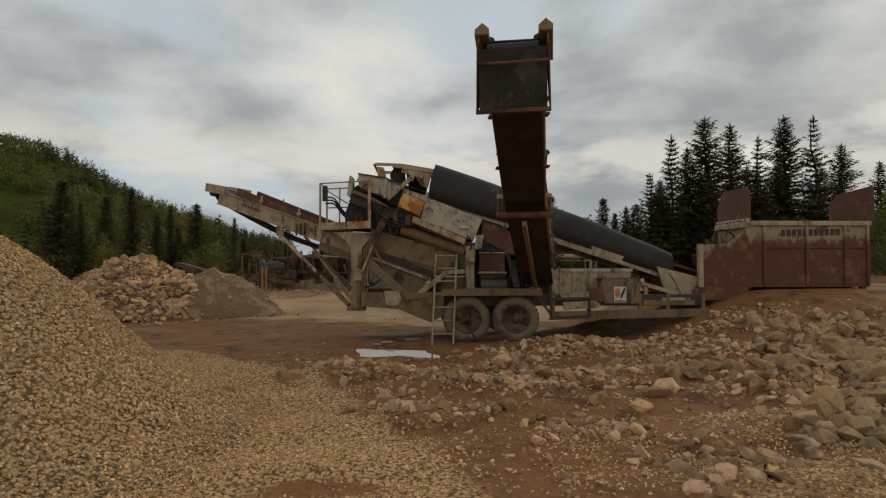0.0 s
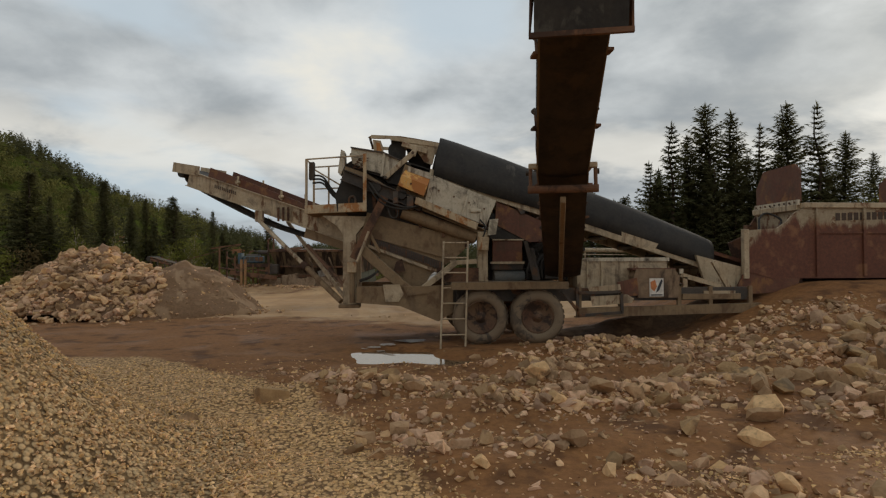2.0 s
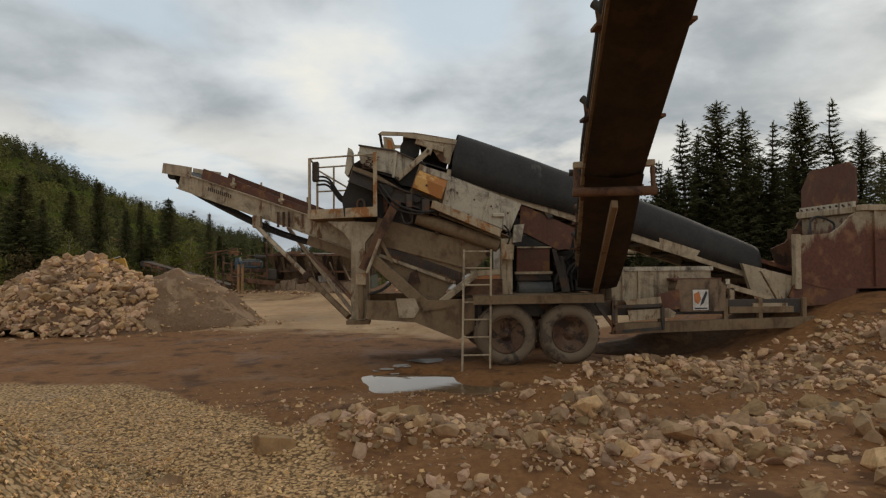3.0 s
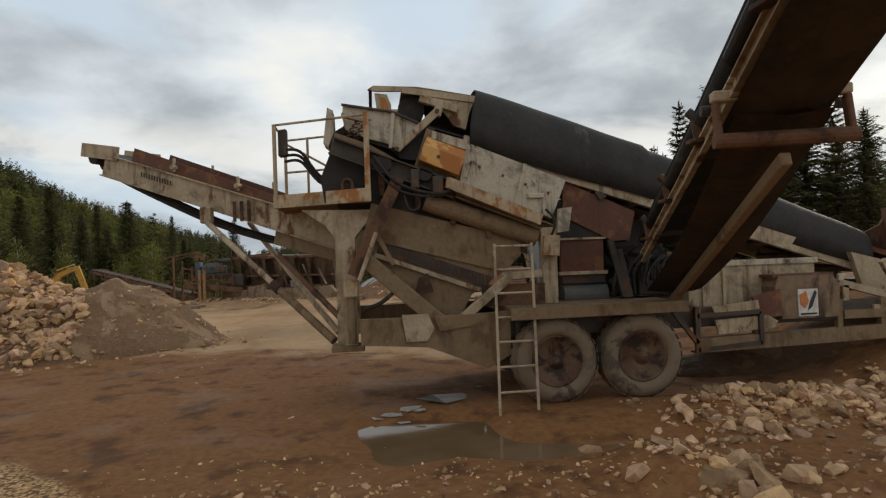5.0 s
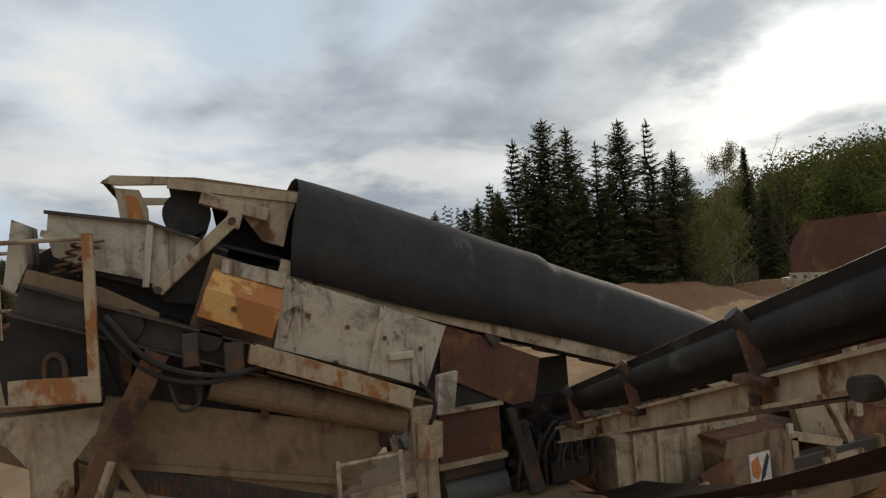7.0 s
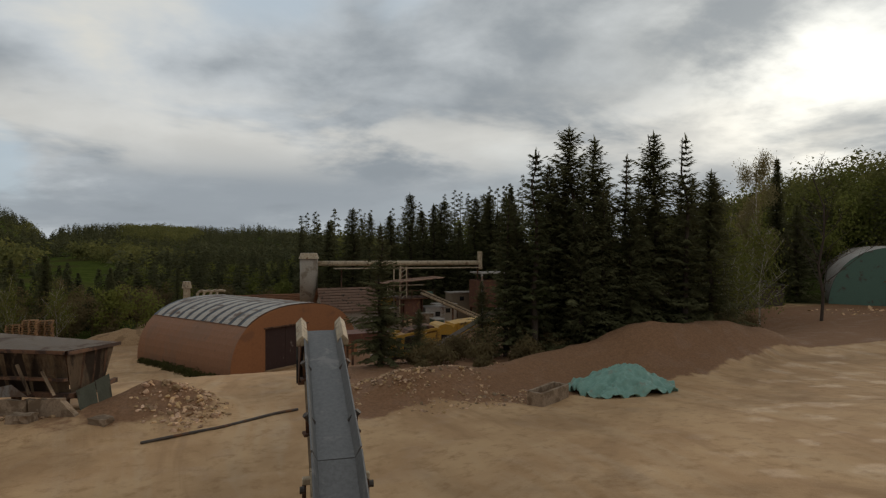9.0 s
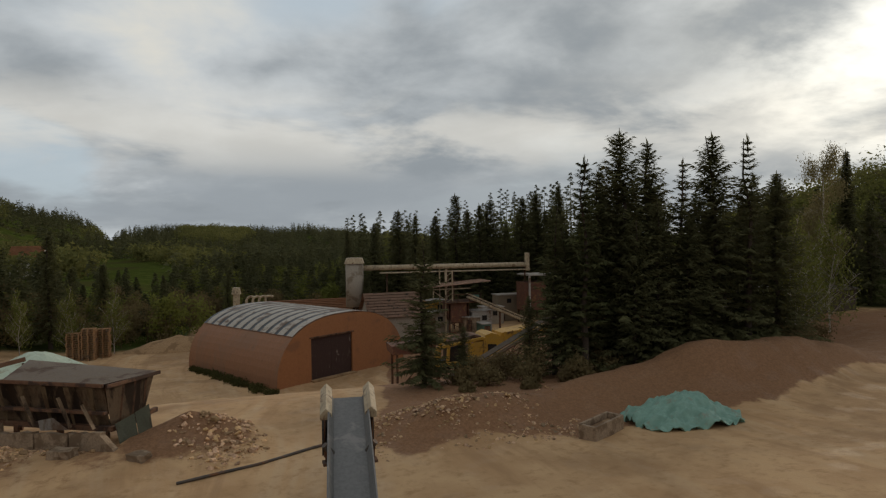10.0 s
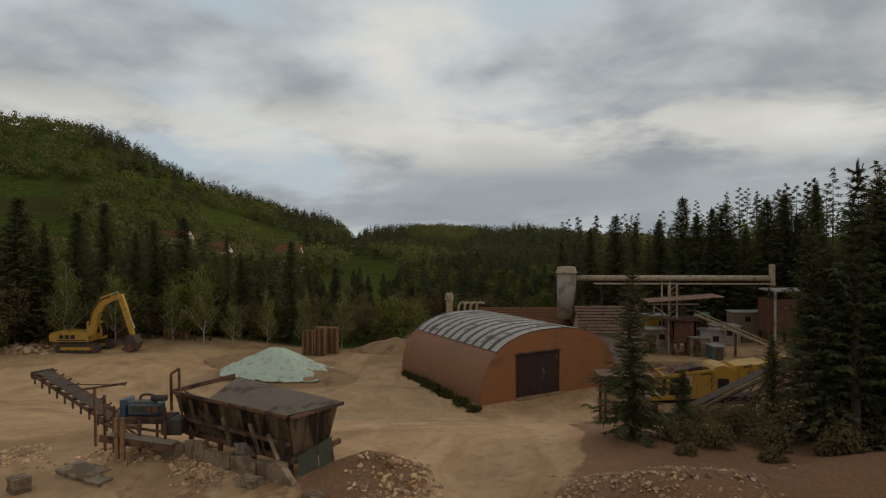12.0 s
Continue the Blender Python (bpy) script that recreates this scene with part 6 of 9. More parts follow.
scatter("gravel_grains", x, y, gravel_at(x, y)[0], 0.026 + 0.034 * rng.random(len(x)) ** 1.5, "gravel", PEBBLES, 1, "angular yellowish crushed stones on the heap", "gravel", 0.25)


def on_plain(x, y):
    """Where crushed stone covers the ground."""
    edge = step(0.6, -0.5, x - gravel_edge(y) + 0.7 * fractal(x, y, 1.3, 63, 3)) * step(13.5, 12, y + 0.5 * fractal(x, y, 1.5, 64, 2))
    bare = np.exp(-((x + 3.4) / 0.55) ** 4 - ((y - 5.75) / 0.28) ** 4) + np.exp(-((x + 1.5) / 0.8) ** 4 - ((y - 5.4) / 0.25) ** 4)
    return (gravel_at(x, y)[1] >= 1.25) * np.maximum(edge, 0.05) * np.clip(1 - 0.9 * bare, 0, 1)


x, y = sown(54000, -5.4, 1.6, 2.0, 8.2, lambda x, y: on_plain(x, y) * np.clip(1.5 - 0.13 * y, 0.3, 1) * step(1.9, 3.0, y))
scatter("loose_gravel", x, y, terrain(x, y), 0.026 + 0.045 * rng.random(len(x)) ** 1.6, "gravel", PEBBLES, 2, "loose crushed stones covering the ground", "gravel", 0.3)
x, y = sown(16000, -8.0, 0.5, 8.2, 13.5, on_plain)
scatter("loose_gravel", x, y, terrain(x, y), 0.035 + 0.05 * rng.random(len(x)) ** 1.6, "gravel", PEBBLES, 24, "loose crushed stones covering the ground", "gravel", 0.3)
x, y = sown(14000, 0.6, 5.0, 3.6, 7.6, lambda x, y: np.clip(0.5 + 0.35 * (x - 1.5) + 1.2 * fractal(x, y, 1.2, 66, 3), 0, 1) * step(5.0, 3.8, x) * step(3.5, 4.6, y))
scatter("loose_gravel", x, y, terrain(x, y), 0.025 + 0.05 * rng.random(len(x)) ** 1.8, "gravel", PEBBLES, 25, "fine crushed stones among the rubble", "gravel", 0.3)


def littered(x, y):
    """Where broken rock lies thick: on the berms and in swathes between muddy wheel tracks."""
    swathe = -0.16 + 1.7 * fractal(x + 0.35 * y, 1.9 * y, 2.0, 71, 3) + 6.0 * berm(x, y) + 0.03 * (x - 1)
    inside = step(0.0, 1.2, x - gravel_edge(y) + 0.4) * step(14.2, 13.2, y - 0.8 * step(1.5, 3.0, x))
    wet = 1 - 0.95 * np.exp(-((x + 0.4) / 2.4) ** 4 - ((y - 13.3) / 0.8) ** 4)
    bare = 1 - 0.93 * np.exp(-((x - 2.6 - 0.25 * (y - 7.5)) / 0.65) ** 4 - ((y - 7.6) / 1.0) ** 4)
    return np.clip(swathe, 0, 1) * inside * wet * bare


x, y = sown(54000, -4, 10, 4.5, 15, lambda x, y: np.maximum(littered(x, y), 0.16 * (x > gravel_edge(y)) * (y < 12.6)))
scatter("rubble", x, y, terrain(x, y), 0.035 + 0.10 * rng.random(len(x)) ** 2.2, "stone", CHIPS, 3, "broken pale rock strewn over the mud", "rubble", 0.25)
x, y = sown(9000, -3.5, 9, 5, 14.8, littered)
scatter("coarse_rubble", x, y, terrain(x, y), 0.09 + 0.22 * rng.random(len(x)) ** 2.4, "stone", ROCKS, 31, "larger pieces of broken pale rock on the mud", "rubble", 0.22)
x, y = sown(1700, -3.5, 9, 5, 14.8, lambda x, y: np.clip(5 * berm(x, y) - 0.15, 0, 1))
scatter("berm_rocks", x, y, terrain(x, y), 0.13 + 0.26 * rng.random(len(x)) ** 1.8, "stone", ROCKS, 33, "broken pale rocks piled in low berms", "rubble", 0.2)
x, y = sown(2600, 1.3, 8.0, 11.8, 15.6, lambda x, y: np.clip(1.3 - np.abs(y - 13.7 + 0.10 * (x - 3)) * 0.75, 0, 1) * np.clip(0.55 + 1.5 * fractal(x, y, 1.1, 83, 3), 0, 1) * (1 - step(14.3, 14.6, y) * step(2.7, 2.4, x)))
scatter("wheel_rubble", x, y, terrain(x, y), 0.06 + 0.24 * rng.random(len(x)) ** 2.2, "stone", ROCKS, 4, "row of broken rocks along the wheels", "rubble", 0.2)
x, y = sown(7600, -16, -6, 20, 26.5, lambda x, y: (rubble_at(x, y)[1] < 0.98) * 0.9)
scatter("heap_rocks", x, y, rubble_at(x, y)[0], 0.12 + 0.34 * rng.random(len(x)) ** 2.4, "stone", ROCKS, 5, "broken pale rocks covering the heap", "rubble", 0.22)
x, y = sown(900, -11.5, -5.5, 21, 26.5, lambda x, y: (soil_at(x, y)[1] < 1.0) * np.clip(0.35 + 0.5 * soil_at(x, y)[1], 0, 1))
scatter("soil_stones", x, y, soil_at(x, y)[0], 0.05 + 0.22 * rng.random(len(x)) ** 3, "stone", ROCKS, 45, "stones sticking in the soil heap", "rubble", 0.35)
x, y = sown(500, -12, -4.5, 19.5, 27, lambda x, y: 0.6 * (rubble_at(x, y)[1] > 0.95) * (rubble_at(x, y)[1] < 1.4))
scatter("fallen_rocks", x, y, terrain(x, y), 0.06 + 0.2 * rng.random(len(x)) ** 2, "stone", ROCKS, 6, "rocks fallen from the heap", "rubble", 0.25)
x, y = sown(6200, 3.0, 12, 5.5, 13.5, lambda x, y: np.clip(0.6 + 1.3 * fractal(x, y, 2.0, 81, 2) + 0.1 * (x - 7), 0, 1) * step(12, 9, x) * step(5.3, 7, y) * step(-0.3, 0.5, x - 3.2 - 0.55 * (y - 6.6)))
scatter("grey_rubble", x, y, terrain(x, y), 0.10 + 0.42 * rng.random(len(x)) ** 2.0, "greystone", ROCKS, 7, "piled tan-grey broken rocks", "rubble", 0.25)
x, y = sown(1200, -6, 3, 11, 22, lambda x, y: np.clip(0.12 + 0.9 * fractal(x, y, 1.8, 77, 3), 0, 0.8) * (np.hypot((x - 0.2) / 2.2, (y - 13.3) / 0.8) > 1))
scatter("mud_stones", x, y, terrain(x, y), 0.03 + 0.10 * rng.random(len(x)) ** 3, "stone", ROCKS, 32, "scattered stones pressed into the mud", "rubble", 0.35)


def boulder(x, y, s, seed, mat="stone", rot=0.0, z=None):
    v, f = ROCKS[seed % len(ROCKS)]
    q = np.array(Euler((0.1 * seed, 0.2, rot)).to_matrix())
    w = (v * [1.15, 0.85, 0.8]) @ q.T * s
    me = raw_mesh("boulder", (w - [0, 0, w[:, 2].min() + 0.12 * s]).tolist(), f)
    ob = link_mesh("boulder", me, mat, at=(x, y, at_ground(x, y) if z is None else z))
    if z is not None:
        return tagged(ob, "angular pale block of rock lying on the heap", "rock", "rocks on the rubble heap")
    return tagged(ob, "angular pale boulder lying on the mud" if mat == "stone" else "angular grey boulder among rubble", "boulder", "boulders on the quarry floor")


for i, (bx, by, bs, bm_) in enumerate(((-2.72, 10.1, 0.50, "stone"), (3.06, 8.9, 0.62, "stone"), (2.75, 8.5, 0.34, "stone"), (-3.26, 8.05, 0.34, "stone"), (-1.9, 11.2, 0.42, "stone"), (-1.2, 11.0, 0.36, "stone"), (0.1, 9.9, 0.3, "stone"), (4.2, 8.7, 0.42, "stone"),
                                       (1.8, 8.2, 0.36, "stone"), (2.3, 7.9, 0.34, "stone"), (5.2, 9.4, 0.5, "greystone"), (6.0, 10.6, 0.62, "greystone"), (6.8, 9.8, 0.7, "greystone"), (5.8, 8.2, 0.5, "greystone"),
                                       (7.4, 11.2, 0.8, "greystone"), (-3.4, 9.2, 0.24, "stone"), (-2.9, 7.6, 0.3, "stone"), (0.9, 10.9, 0.4, "stone"), (1.2, 11.4, 0.35, "stone"), (0.2, 12.5, 0.26, "stone"))):
    boulder(bx, by, bs, i + 3, bm_, i * 1.3)
more = random.Random(77)
for i in range(90):
    bx, by = more.uniform(-3.2, 8.5), more.uniform(6.4, 13.2)
    if float(littered(np.array([bx]), np.array([by]))[0]) > 0.35:
        boulder(bx, by, more.uniform(0.26, 0.46), i, "greystone" if bx > 5.2 else "stone", i * 0.9)
for i in range(70):
    by = more.uniform(6.6, 12.6)
    bx = 3.5 + 0.55 * (by - 6.6) + 3.4 * more.random() ** 1.3
    boulder(bx, by, more.uniform(0.30, 0.62), i, "greystone" if i % 3 else "stone", i * 0.9)
for i in range(22):
    boulder(more.uniform(3.4, 5.0), more.uniform(9.6, 11.2), more.uniform(0.22, 0.42), i + 2, "greystone", i * 1.1)

for i in range(150):
    bx, by = more.uniform(-15.2, -8.4), more.uniform(20.7, 24.6)
    zz, qq = rubble_at(np.array([bx]), np.array([by]))
    if qq[0] < 0.96:
        boulder(bx, by, more.uniform(0.28, 0.46), i, "stone", i * 0.7, float(zz[0]) - 0.02)

# ---------------------------------------------------------------- the far yard


def arch_hall(name, origin, turn, w, length, hgt, wall, roof_strip, front_mat, label, door):
    """A round-roofed sheet-steel hall; the front stands at the origin and the hall runs back along +y."""
    o = Vector(origin)
    hall = thing(name, origin, label, "hall")
    m = Matrix.Translation(o) @ Matrix.Rotation(turn, 4, "Z")

    def curve(a):
        c, s = math.cos(a), math.sin(a)
        return (-w / 2 * math.copysign(abs(c) ** 0.82, c), hgt * abs(s) ** 0.80)
    n, bays = 30, 11
    shell = B()
    prof = [curve(math.pi * i / n) for i in range(n + 1)]
    rows = []
    for b in range(bays * 4 + 1):
        y = length * b / (bays * 4)
        k = 0.03 if b % 4 == 0 else 0
        rows.append([shell.verts.new(m @ Vector((px * (1 + k / w), y, pz * (1 + k / hgt)))) for px, pz in prof])
    for a, b in zip(rows, rows[1:]):
        for i in range(n):
            shell.faces.new((a[i], a[i + 1], b[i + 1], b[i]))
    sh = part("shell", shell, wall, hall, "curved ribbed sheet shell")
    if roof_strip:
        for k in range(bays):
            bm = B()
            y0, y1 = length * (k + 0.02) / bays, length * (k + 0.66) / bays
            pts = [curve(math.pi * t) for t in np.linspace(0.24, 0.60, 9)]
            a = [bm.verts.new(m @ Vector((px * 1.012, y0, pz * 1.012 + 0.02))) for px, pz in pts]
            b = [bm.verts.new(m @ Vector((px * 1.012, y1, pz * 1.012 + 0.02))) for px, pz in pts]
            for i in range(8):
                bm.faces.new((a[i], a[i + 1], b[i + 1], b[i]))
            part("roof_sheet", bm, roof_strip, sh, "pale weathered roof sheet")
            bm = B()
            y2 = length * (k + 1.02) / bays
            a = [bm.verts.new(m @ Vector((px * 1.008, y1, pz * 1.008 + 0.015))) for px, pz in pts]
            b = [bm.verts.new(m @ Vector((px * 1.008, y2, pz * 1.008 + 0.015))) for px, pz in pts]
            for i in range(8):
                bm.faces.new((a[i], a[i + 1], b[i + 1], b[i]))
            part("skylight_strip", bm, "skylight", sh, "dark skylight strip")
    dx0, dx1, dh = door
    outer = [(px, pz) for px, pz in prof]
    front = B()
    xs = sorted([px for px, pz in prof] + [dx0, dx1])
    hx, hz = [px for px, pz in prof], [pz for px, pz in prof]
    for xa, xb in zip(xs, xs[1:]):
        if xb - xa < 1e-4:
            continue
        low = dh if xa >= dx0 - 1e-6 and xb <= dx1 + 1e-6 else 0.0
        za, zb = float(np.interp(xa, hx, hz)), float(np.interp(xb, hx, hz))
        front.faces.new([front.verts.new(m @ Vector((x, -0.06, z))) for x, z in ((xa, min(low, za)), (xb, min(low, zb)), (xb, zb), (xa, za)) ] if min(za, zb) > 1e-3 else
                        [front.verts.new(m @ Vector((x, -0.06, z))) for x, z in (((xa, 0), (xb, 0), (xb, zb)) if za < 1e-3 else ((xa, 0), (xb, 0), (xa, za)))])
    bmesh.ops.remove_doubles(front, verts=front.verts, dist=1e-4)
    ext = bmesh.ops.extrude_face_region(front, geom=front.faces[:])
    bmesh.ops.translate(front, verts=[v for v in ext["geom"] if isinstance(v, bmesh.types.BMVert)], vec=m.to_3x3() @ Vector((0, 0.12, 0)))
    part("front_wall", front, front_mat, hall, "flat painted front wall")
    back = B()
    back.faces.new([back.verts.new(m @ Vector((px, length, pz))) for px, pz in outer])
    part("back_wall", back, front_mat, hall)
    mid = (dx0 + dx1) / 2
    for p, q in ((dx0, mid - 0.01), (mid + 0.01, dx1)):
        c = B()
        bmesh.ops.create_cube(c, size=1, matrix=m @ Matrix.Translation(((p + q) / 2, 0.12, dh / 2)) @ Matrix.Diagonal((q - p, 0.06, dh, 1)))
        part("door_leaf", c, "door_paint", hall, "dark rusty sliding door leaf")
    c = B()
    bmesh.ops.create_cube(c, size=1, matrix=m @ Matrix.Translation(((dx0 + dx1) / 2, -0.1, dh + 0.06)) @ Matrix.Diagonal((dx1 - dx0 + 0.3, 0.1, 0.12, 1)))
    part("door_track", c, "rust", hall)
    c = B()
    bmesh.ops.create_cube(c, size=1, matrix=m @ Matrix.Translation(((dx0 + dx1) / 2, -0.25, 0.16)) @ Matrix.Diagonal((dx1 - dx0 + 0.2, 0.6, 0.2, 1)))
    part("door_sill", c, "soil_tan", hall, "dusty concrete door sill")
    return hall


arch_hall("round_hall", (8.75, 68.2, at_ground(7, 67) - 0.15), radians(32.0), 14.5, 14.5, 5.6, "terracotta", "roof_pale", "terracotta_front", "long terracotta round-roofed sheet-steel hall with pale roof strips", (-3.86, 0.69, 3.8))
arch_hall("green_hall", (62.5, 49.5, at_ground(61, 50) - 0.9), radians(-52.0), 12.5, 24.0, 6.6, "sheet_grey", None, "green", "green round-roofed sheet-steel hall at the wood's edge", (-1.6, 1.9, 3.2))

# ---------------------------------------------------------------- feed hopper with its conveyor


def build_hopper():
    """Loading hopper on a concrete stand with a raised conveyor and its engine; u runs along it, v across."""
    o = Vector((-3.83, 36.8, 0))
    du, dv = Vector((-0.876, 0.481, 0)), Vector((0.481, 0.876, 0))

    def H(u, v, z):
        return o + du * u + dv * v + Vector((0, 0, z))

    def plate(pts, t=0.05):
        bm = B()
        bm.faces.new([bm.verts.new(H(*q)) for q in pts])
        bmesh.ops.solidify(bm, geom=bm.faces[:], thickness=t)
        return bm
    h = thing("loading_hopper", tuple(H(3, 1.1, at_ground(-6, 38.5))), "worn brown steel loading hopper with raised conveyor and blue engine", "hopper")
    part("front_wall", plate([(0.0, 0.0, 2.50), (6.15, 0.0, 2.50), (5.5, 0.35, 1.0), (0.1, 0.35, 1.0)]), "hopper_brown", h, "sloping rusty front wall")
    part("back_wall", plate([(0.1, 2.3, 2.42), (5.6, 2.3, 2.60), (5.4, 1.9, 1.0), (0.1, 1.9, 1.0)]), "rust", h)
    part("end_wall", plate([(0.0, 0.05, 2.44), (-0.15, 2.3, 2.40), (0.05, 1.9, 0.9), (0.05, 0.35, 0.9)]), "hopper_brown", h, "rusty end wall")
    part("deflector", plate([(0.02, -0.02, 2.52), (4.0, -0.02, 2.54), (5.3, 2.35, 2.72), (-0.28, 2.42, 2.44)], 0.04), "deck_grey", h, "broad grey steel deflector plate")
    part("rim", beam(B(), H(-0.02, -0.06, 2.48), H(6.2, -0.06, 2.52), 0.07, 0.12), "rust", h, "rusty top rim")
    part("rim", beam(B(), H(6.15, -0.05, 2.52), H(5.5, 2.35, 2.74), 0.08, 0.16), "rust", h)
    part("rim", beam(B(), H(-0.1, 0.0, 2.44), H(-0.3, 2.42, 2.40), 0.06, 0.12), "rust", h)
    for a, b in (((5.9, 0.3, 2.5), (5.3, 1.0, 1.9)), ((5.0, 1.9, 2.6), (5.4, 1.2, 1.9)), ((4.6, 2.2, 2.6), (4.9, 1.3, 1.8))):
        part("inner_stay", beam(B(), H(*a), H(*b), 0.05, 0.05), "rust", h)
    for u in (0.35, 1.25, 2.15, 3.05, 3.95, 4.85, 5.55):
        part("wall_rib", plate([(u - 0.05, -0.18, 2.42), (u + 0.17, -0.18, 2.42), (u + 0.10, 0.16, 1.0), (u + 0.0, 0.16, 1.0)], -0.14), "tan", h, "pressed wall rib")
    for v in (0.6, 1.2, 1.75):
        part("wall_rib", plate([(-0.20, v, 2.36), (-0.20, v + 0.12, 2.36), (-0.02, v + 0.08, 0.9), (-0.02, v, 0.9)], 0.10), "rust", h)
    part("mid_rail", beam(B(), H(0.0, 0.05, 1.55), H(5.75, 0.05, 1.58), 0.16, 0.10), "rust", h)
    part("sill", beam(B(), H(-0.1, 0.22, 0.98), H(5.7, 0.22, 1.0), 0.16, 0.18), "rust", h, "heavy sill beam")
    part("sill", beam(B(), H(-0.1, 2.05, 0.96), H(5.7, 2.05, 0.98), 0.16, 0.18), "rust", h)
    for u in (0.1, 1.9, 3.7, 5.4):
        for v in (0.22, 2.0):
            q = H(u, v, 0)
            part("leg", beam(B(), H(u, v, at_ground(q.x, q.y) - 0.1), H(u, v, 1.0), 0.14, 0.14), "rust", h)
    part("under_belt", beam(B(), H(0.0, 1.1, 0.8), H(6.4, 1.1, 0.9), 0.9, 0.06), "rubber", h)
    part("green_sheet", plate([(-0.34, 0.05, 1.20), (-0.36, 0.95, 1.30), (-0.52, 1.0, 0.1), (-0.55, 0.15, 0.0)], 0.03), "green_dull", h, "hanging dull green rubber sheet")
    part("green_sheet", plate([(-0.36, 0.98, 1.32), (-0.36, 1.7, 1.42), (-0.50, 1.75, 0.2), (-0.52, 1.03, 0.1)], 0.03), "green_dull", h)
    part("cross_beam", beam(B(), H(-0.2, 0.0, 1.02), H(-0.2, 2.3, 1.06), 0.14, 0.16), "rust", h)
    for a, b in (((0.6, -0.30, 1.9), (0.2, -0.24, 1.1)), ((1.5, -0.30, 2.1), (1.1, -0.24, 1.1)), ((2.9, -0.30, 2.1), (2.5, -0.24, 1.1))):
        part("hanging_strip", beam(B(), H(*a), H(*b), 0.16, 0.02), "hopper_brown", h, "worn hanging steel strip")
    part("white_liner", plate([(2.3, -0.30, 1.30), (1.7, -0.30, 1.42), (1.1, -0.32, 1.05), (2.2, -0.32, 0.98)], 0.04), "sheet_grey", h, "scrap of pale liner")
    # raised conveyor
    a, b = Vector((-11.6, 41.0, 0.62)), Vector((-18.0, 44.5, 2.08))
    f = (b - a).normalized()
    side = Vector((-f.y, f.x, 0)).normalized()
    for s in (-0.40, 0.40):
        part("conveyor_rail", channel(B(), a + side * s, b + side * s, 0.08, 0.13, side=1), "rust", h, "rusty conveyor rail")
    part("conveyor_belt", beam(B(), a + Vector((0, 0, 0.12)), b + Vector((0, 0, 0.12)), 0.62, 0.04), "belt_muddy", h)
    part("head_drum", tube(B(), b - side * 0.45, b + side * 0.45, 0.18, seg=12), "rubber", h)
    for i in range(11):
        q = a.lerp(b, (i + 0.6) / 11)
        for s in (-0.46, 0.46):
            rb = part("roller_bracket", beam(B(), q + side * s, q + side * s - Vector((0, 0, 0.32)), 0.05, 0.07), "steel_dark", h)
            part("roller", tube(B(), q + side * s * 0.55 + Vector((0, 0, 0.06)), q + side * s * 1.05 + Vector((0, 0, 0.17)), 0.05, seg=8), "rust", rb)
    for k in range(10):
        p0, p1 = a.lerp(b, k / 10) - side * 0.4, a.lerp(b, (k + 1) / 10) - side * 0.4
        part("truss_bar", beam(B(), p0 - Vector((0, 0, 0.05 if k % 2 else 0.45)), p1 - Vector((0, 0, 0.45 if k % 2 else 0.05)), 0.04, 0.04), "rust", h)
    part("truss_rail", beam(B(), a - side * 0.4 - Vector((0, 0, 0.45)), b - side * 0.4 - Vector((0, 0, 0.45)), 0.06, 0.06), "rust", h)
    part("tie_rod", tube(B(), b.lerp(a, 0.3) + Vector((0, 0, 0.2)), (-10.9, 39.4, 2.85), 0.025, seg=6), "rust", h)
    # engine stand
    eng = part("engine", box(B(), (-10.65, 39.05, 1.78), (-9.45, 39.65, 2.20)), "blue", h, "blue diesel engine", bevel=0.06)
    part("radiator", box(B(), (-10.90, 39.0, 1.72), (-10.70, 39.7, 2.38)), "blue", eng, bevel=0.02)
    part("rocker_cover", box(B(), (-10.45, 39.15, 2.20), (-9.65, 39.45, 2.31)), "bluegrey", eng, bevel=0.02)
    for k in range(4):
        part("cylinder_head", box(B(), (-10.45 + 0.27 * k, 39.02, 1.92), (-10.25 + 0.27 * k, 39.05, 2.16)), "steel_dark", eng)
    part("air_filter", tube(B(), (-9.75, 39.2, 2.42), (-9.2, 39.2, 2.42), 0.12, seg=12), "steel_dark", eng, "dark air filter")
    part("exhaust", hose(B(), [(-10.3, 39.4, 2.25), (-10.3, 39.4, 2.42), (-10.1, 39.4, 2.50), (-9.8, 39.4, 2.46)], 0.05, 8), "steel_dark", eng)
    part("fan_guard", tube(B(), (-10.95, 39.35, 2.02), (-10.90, 39.35, 2.02), 0.26, seg=16), "steel_dark", eng)
    part("engine_base", box(B(), (-11.1, 38.9, 1.52), (-9.0, 39.8, 1.74)), "rust", h, bevel=0.02)
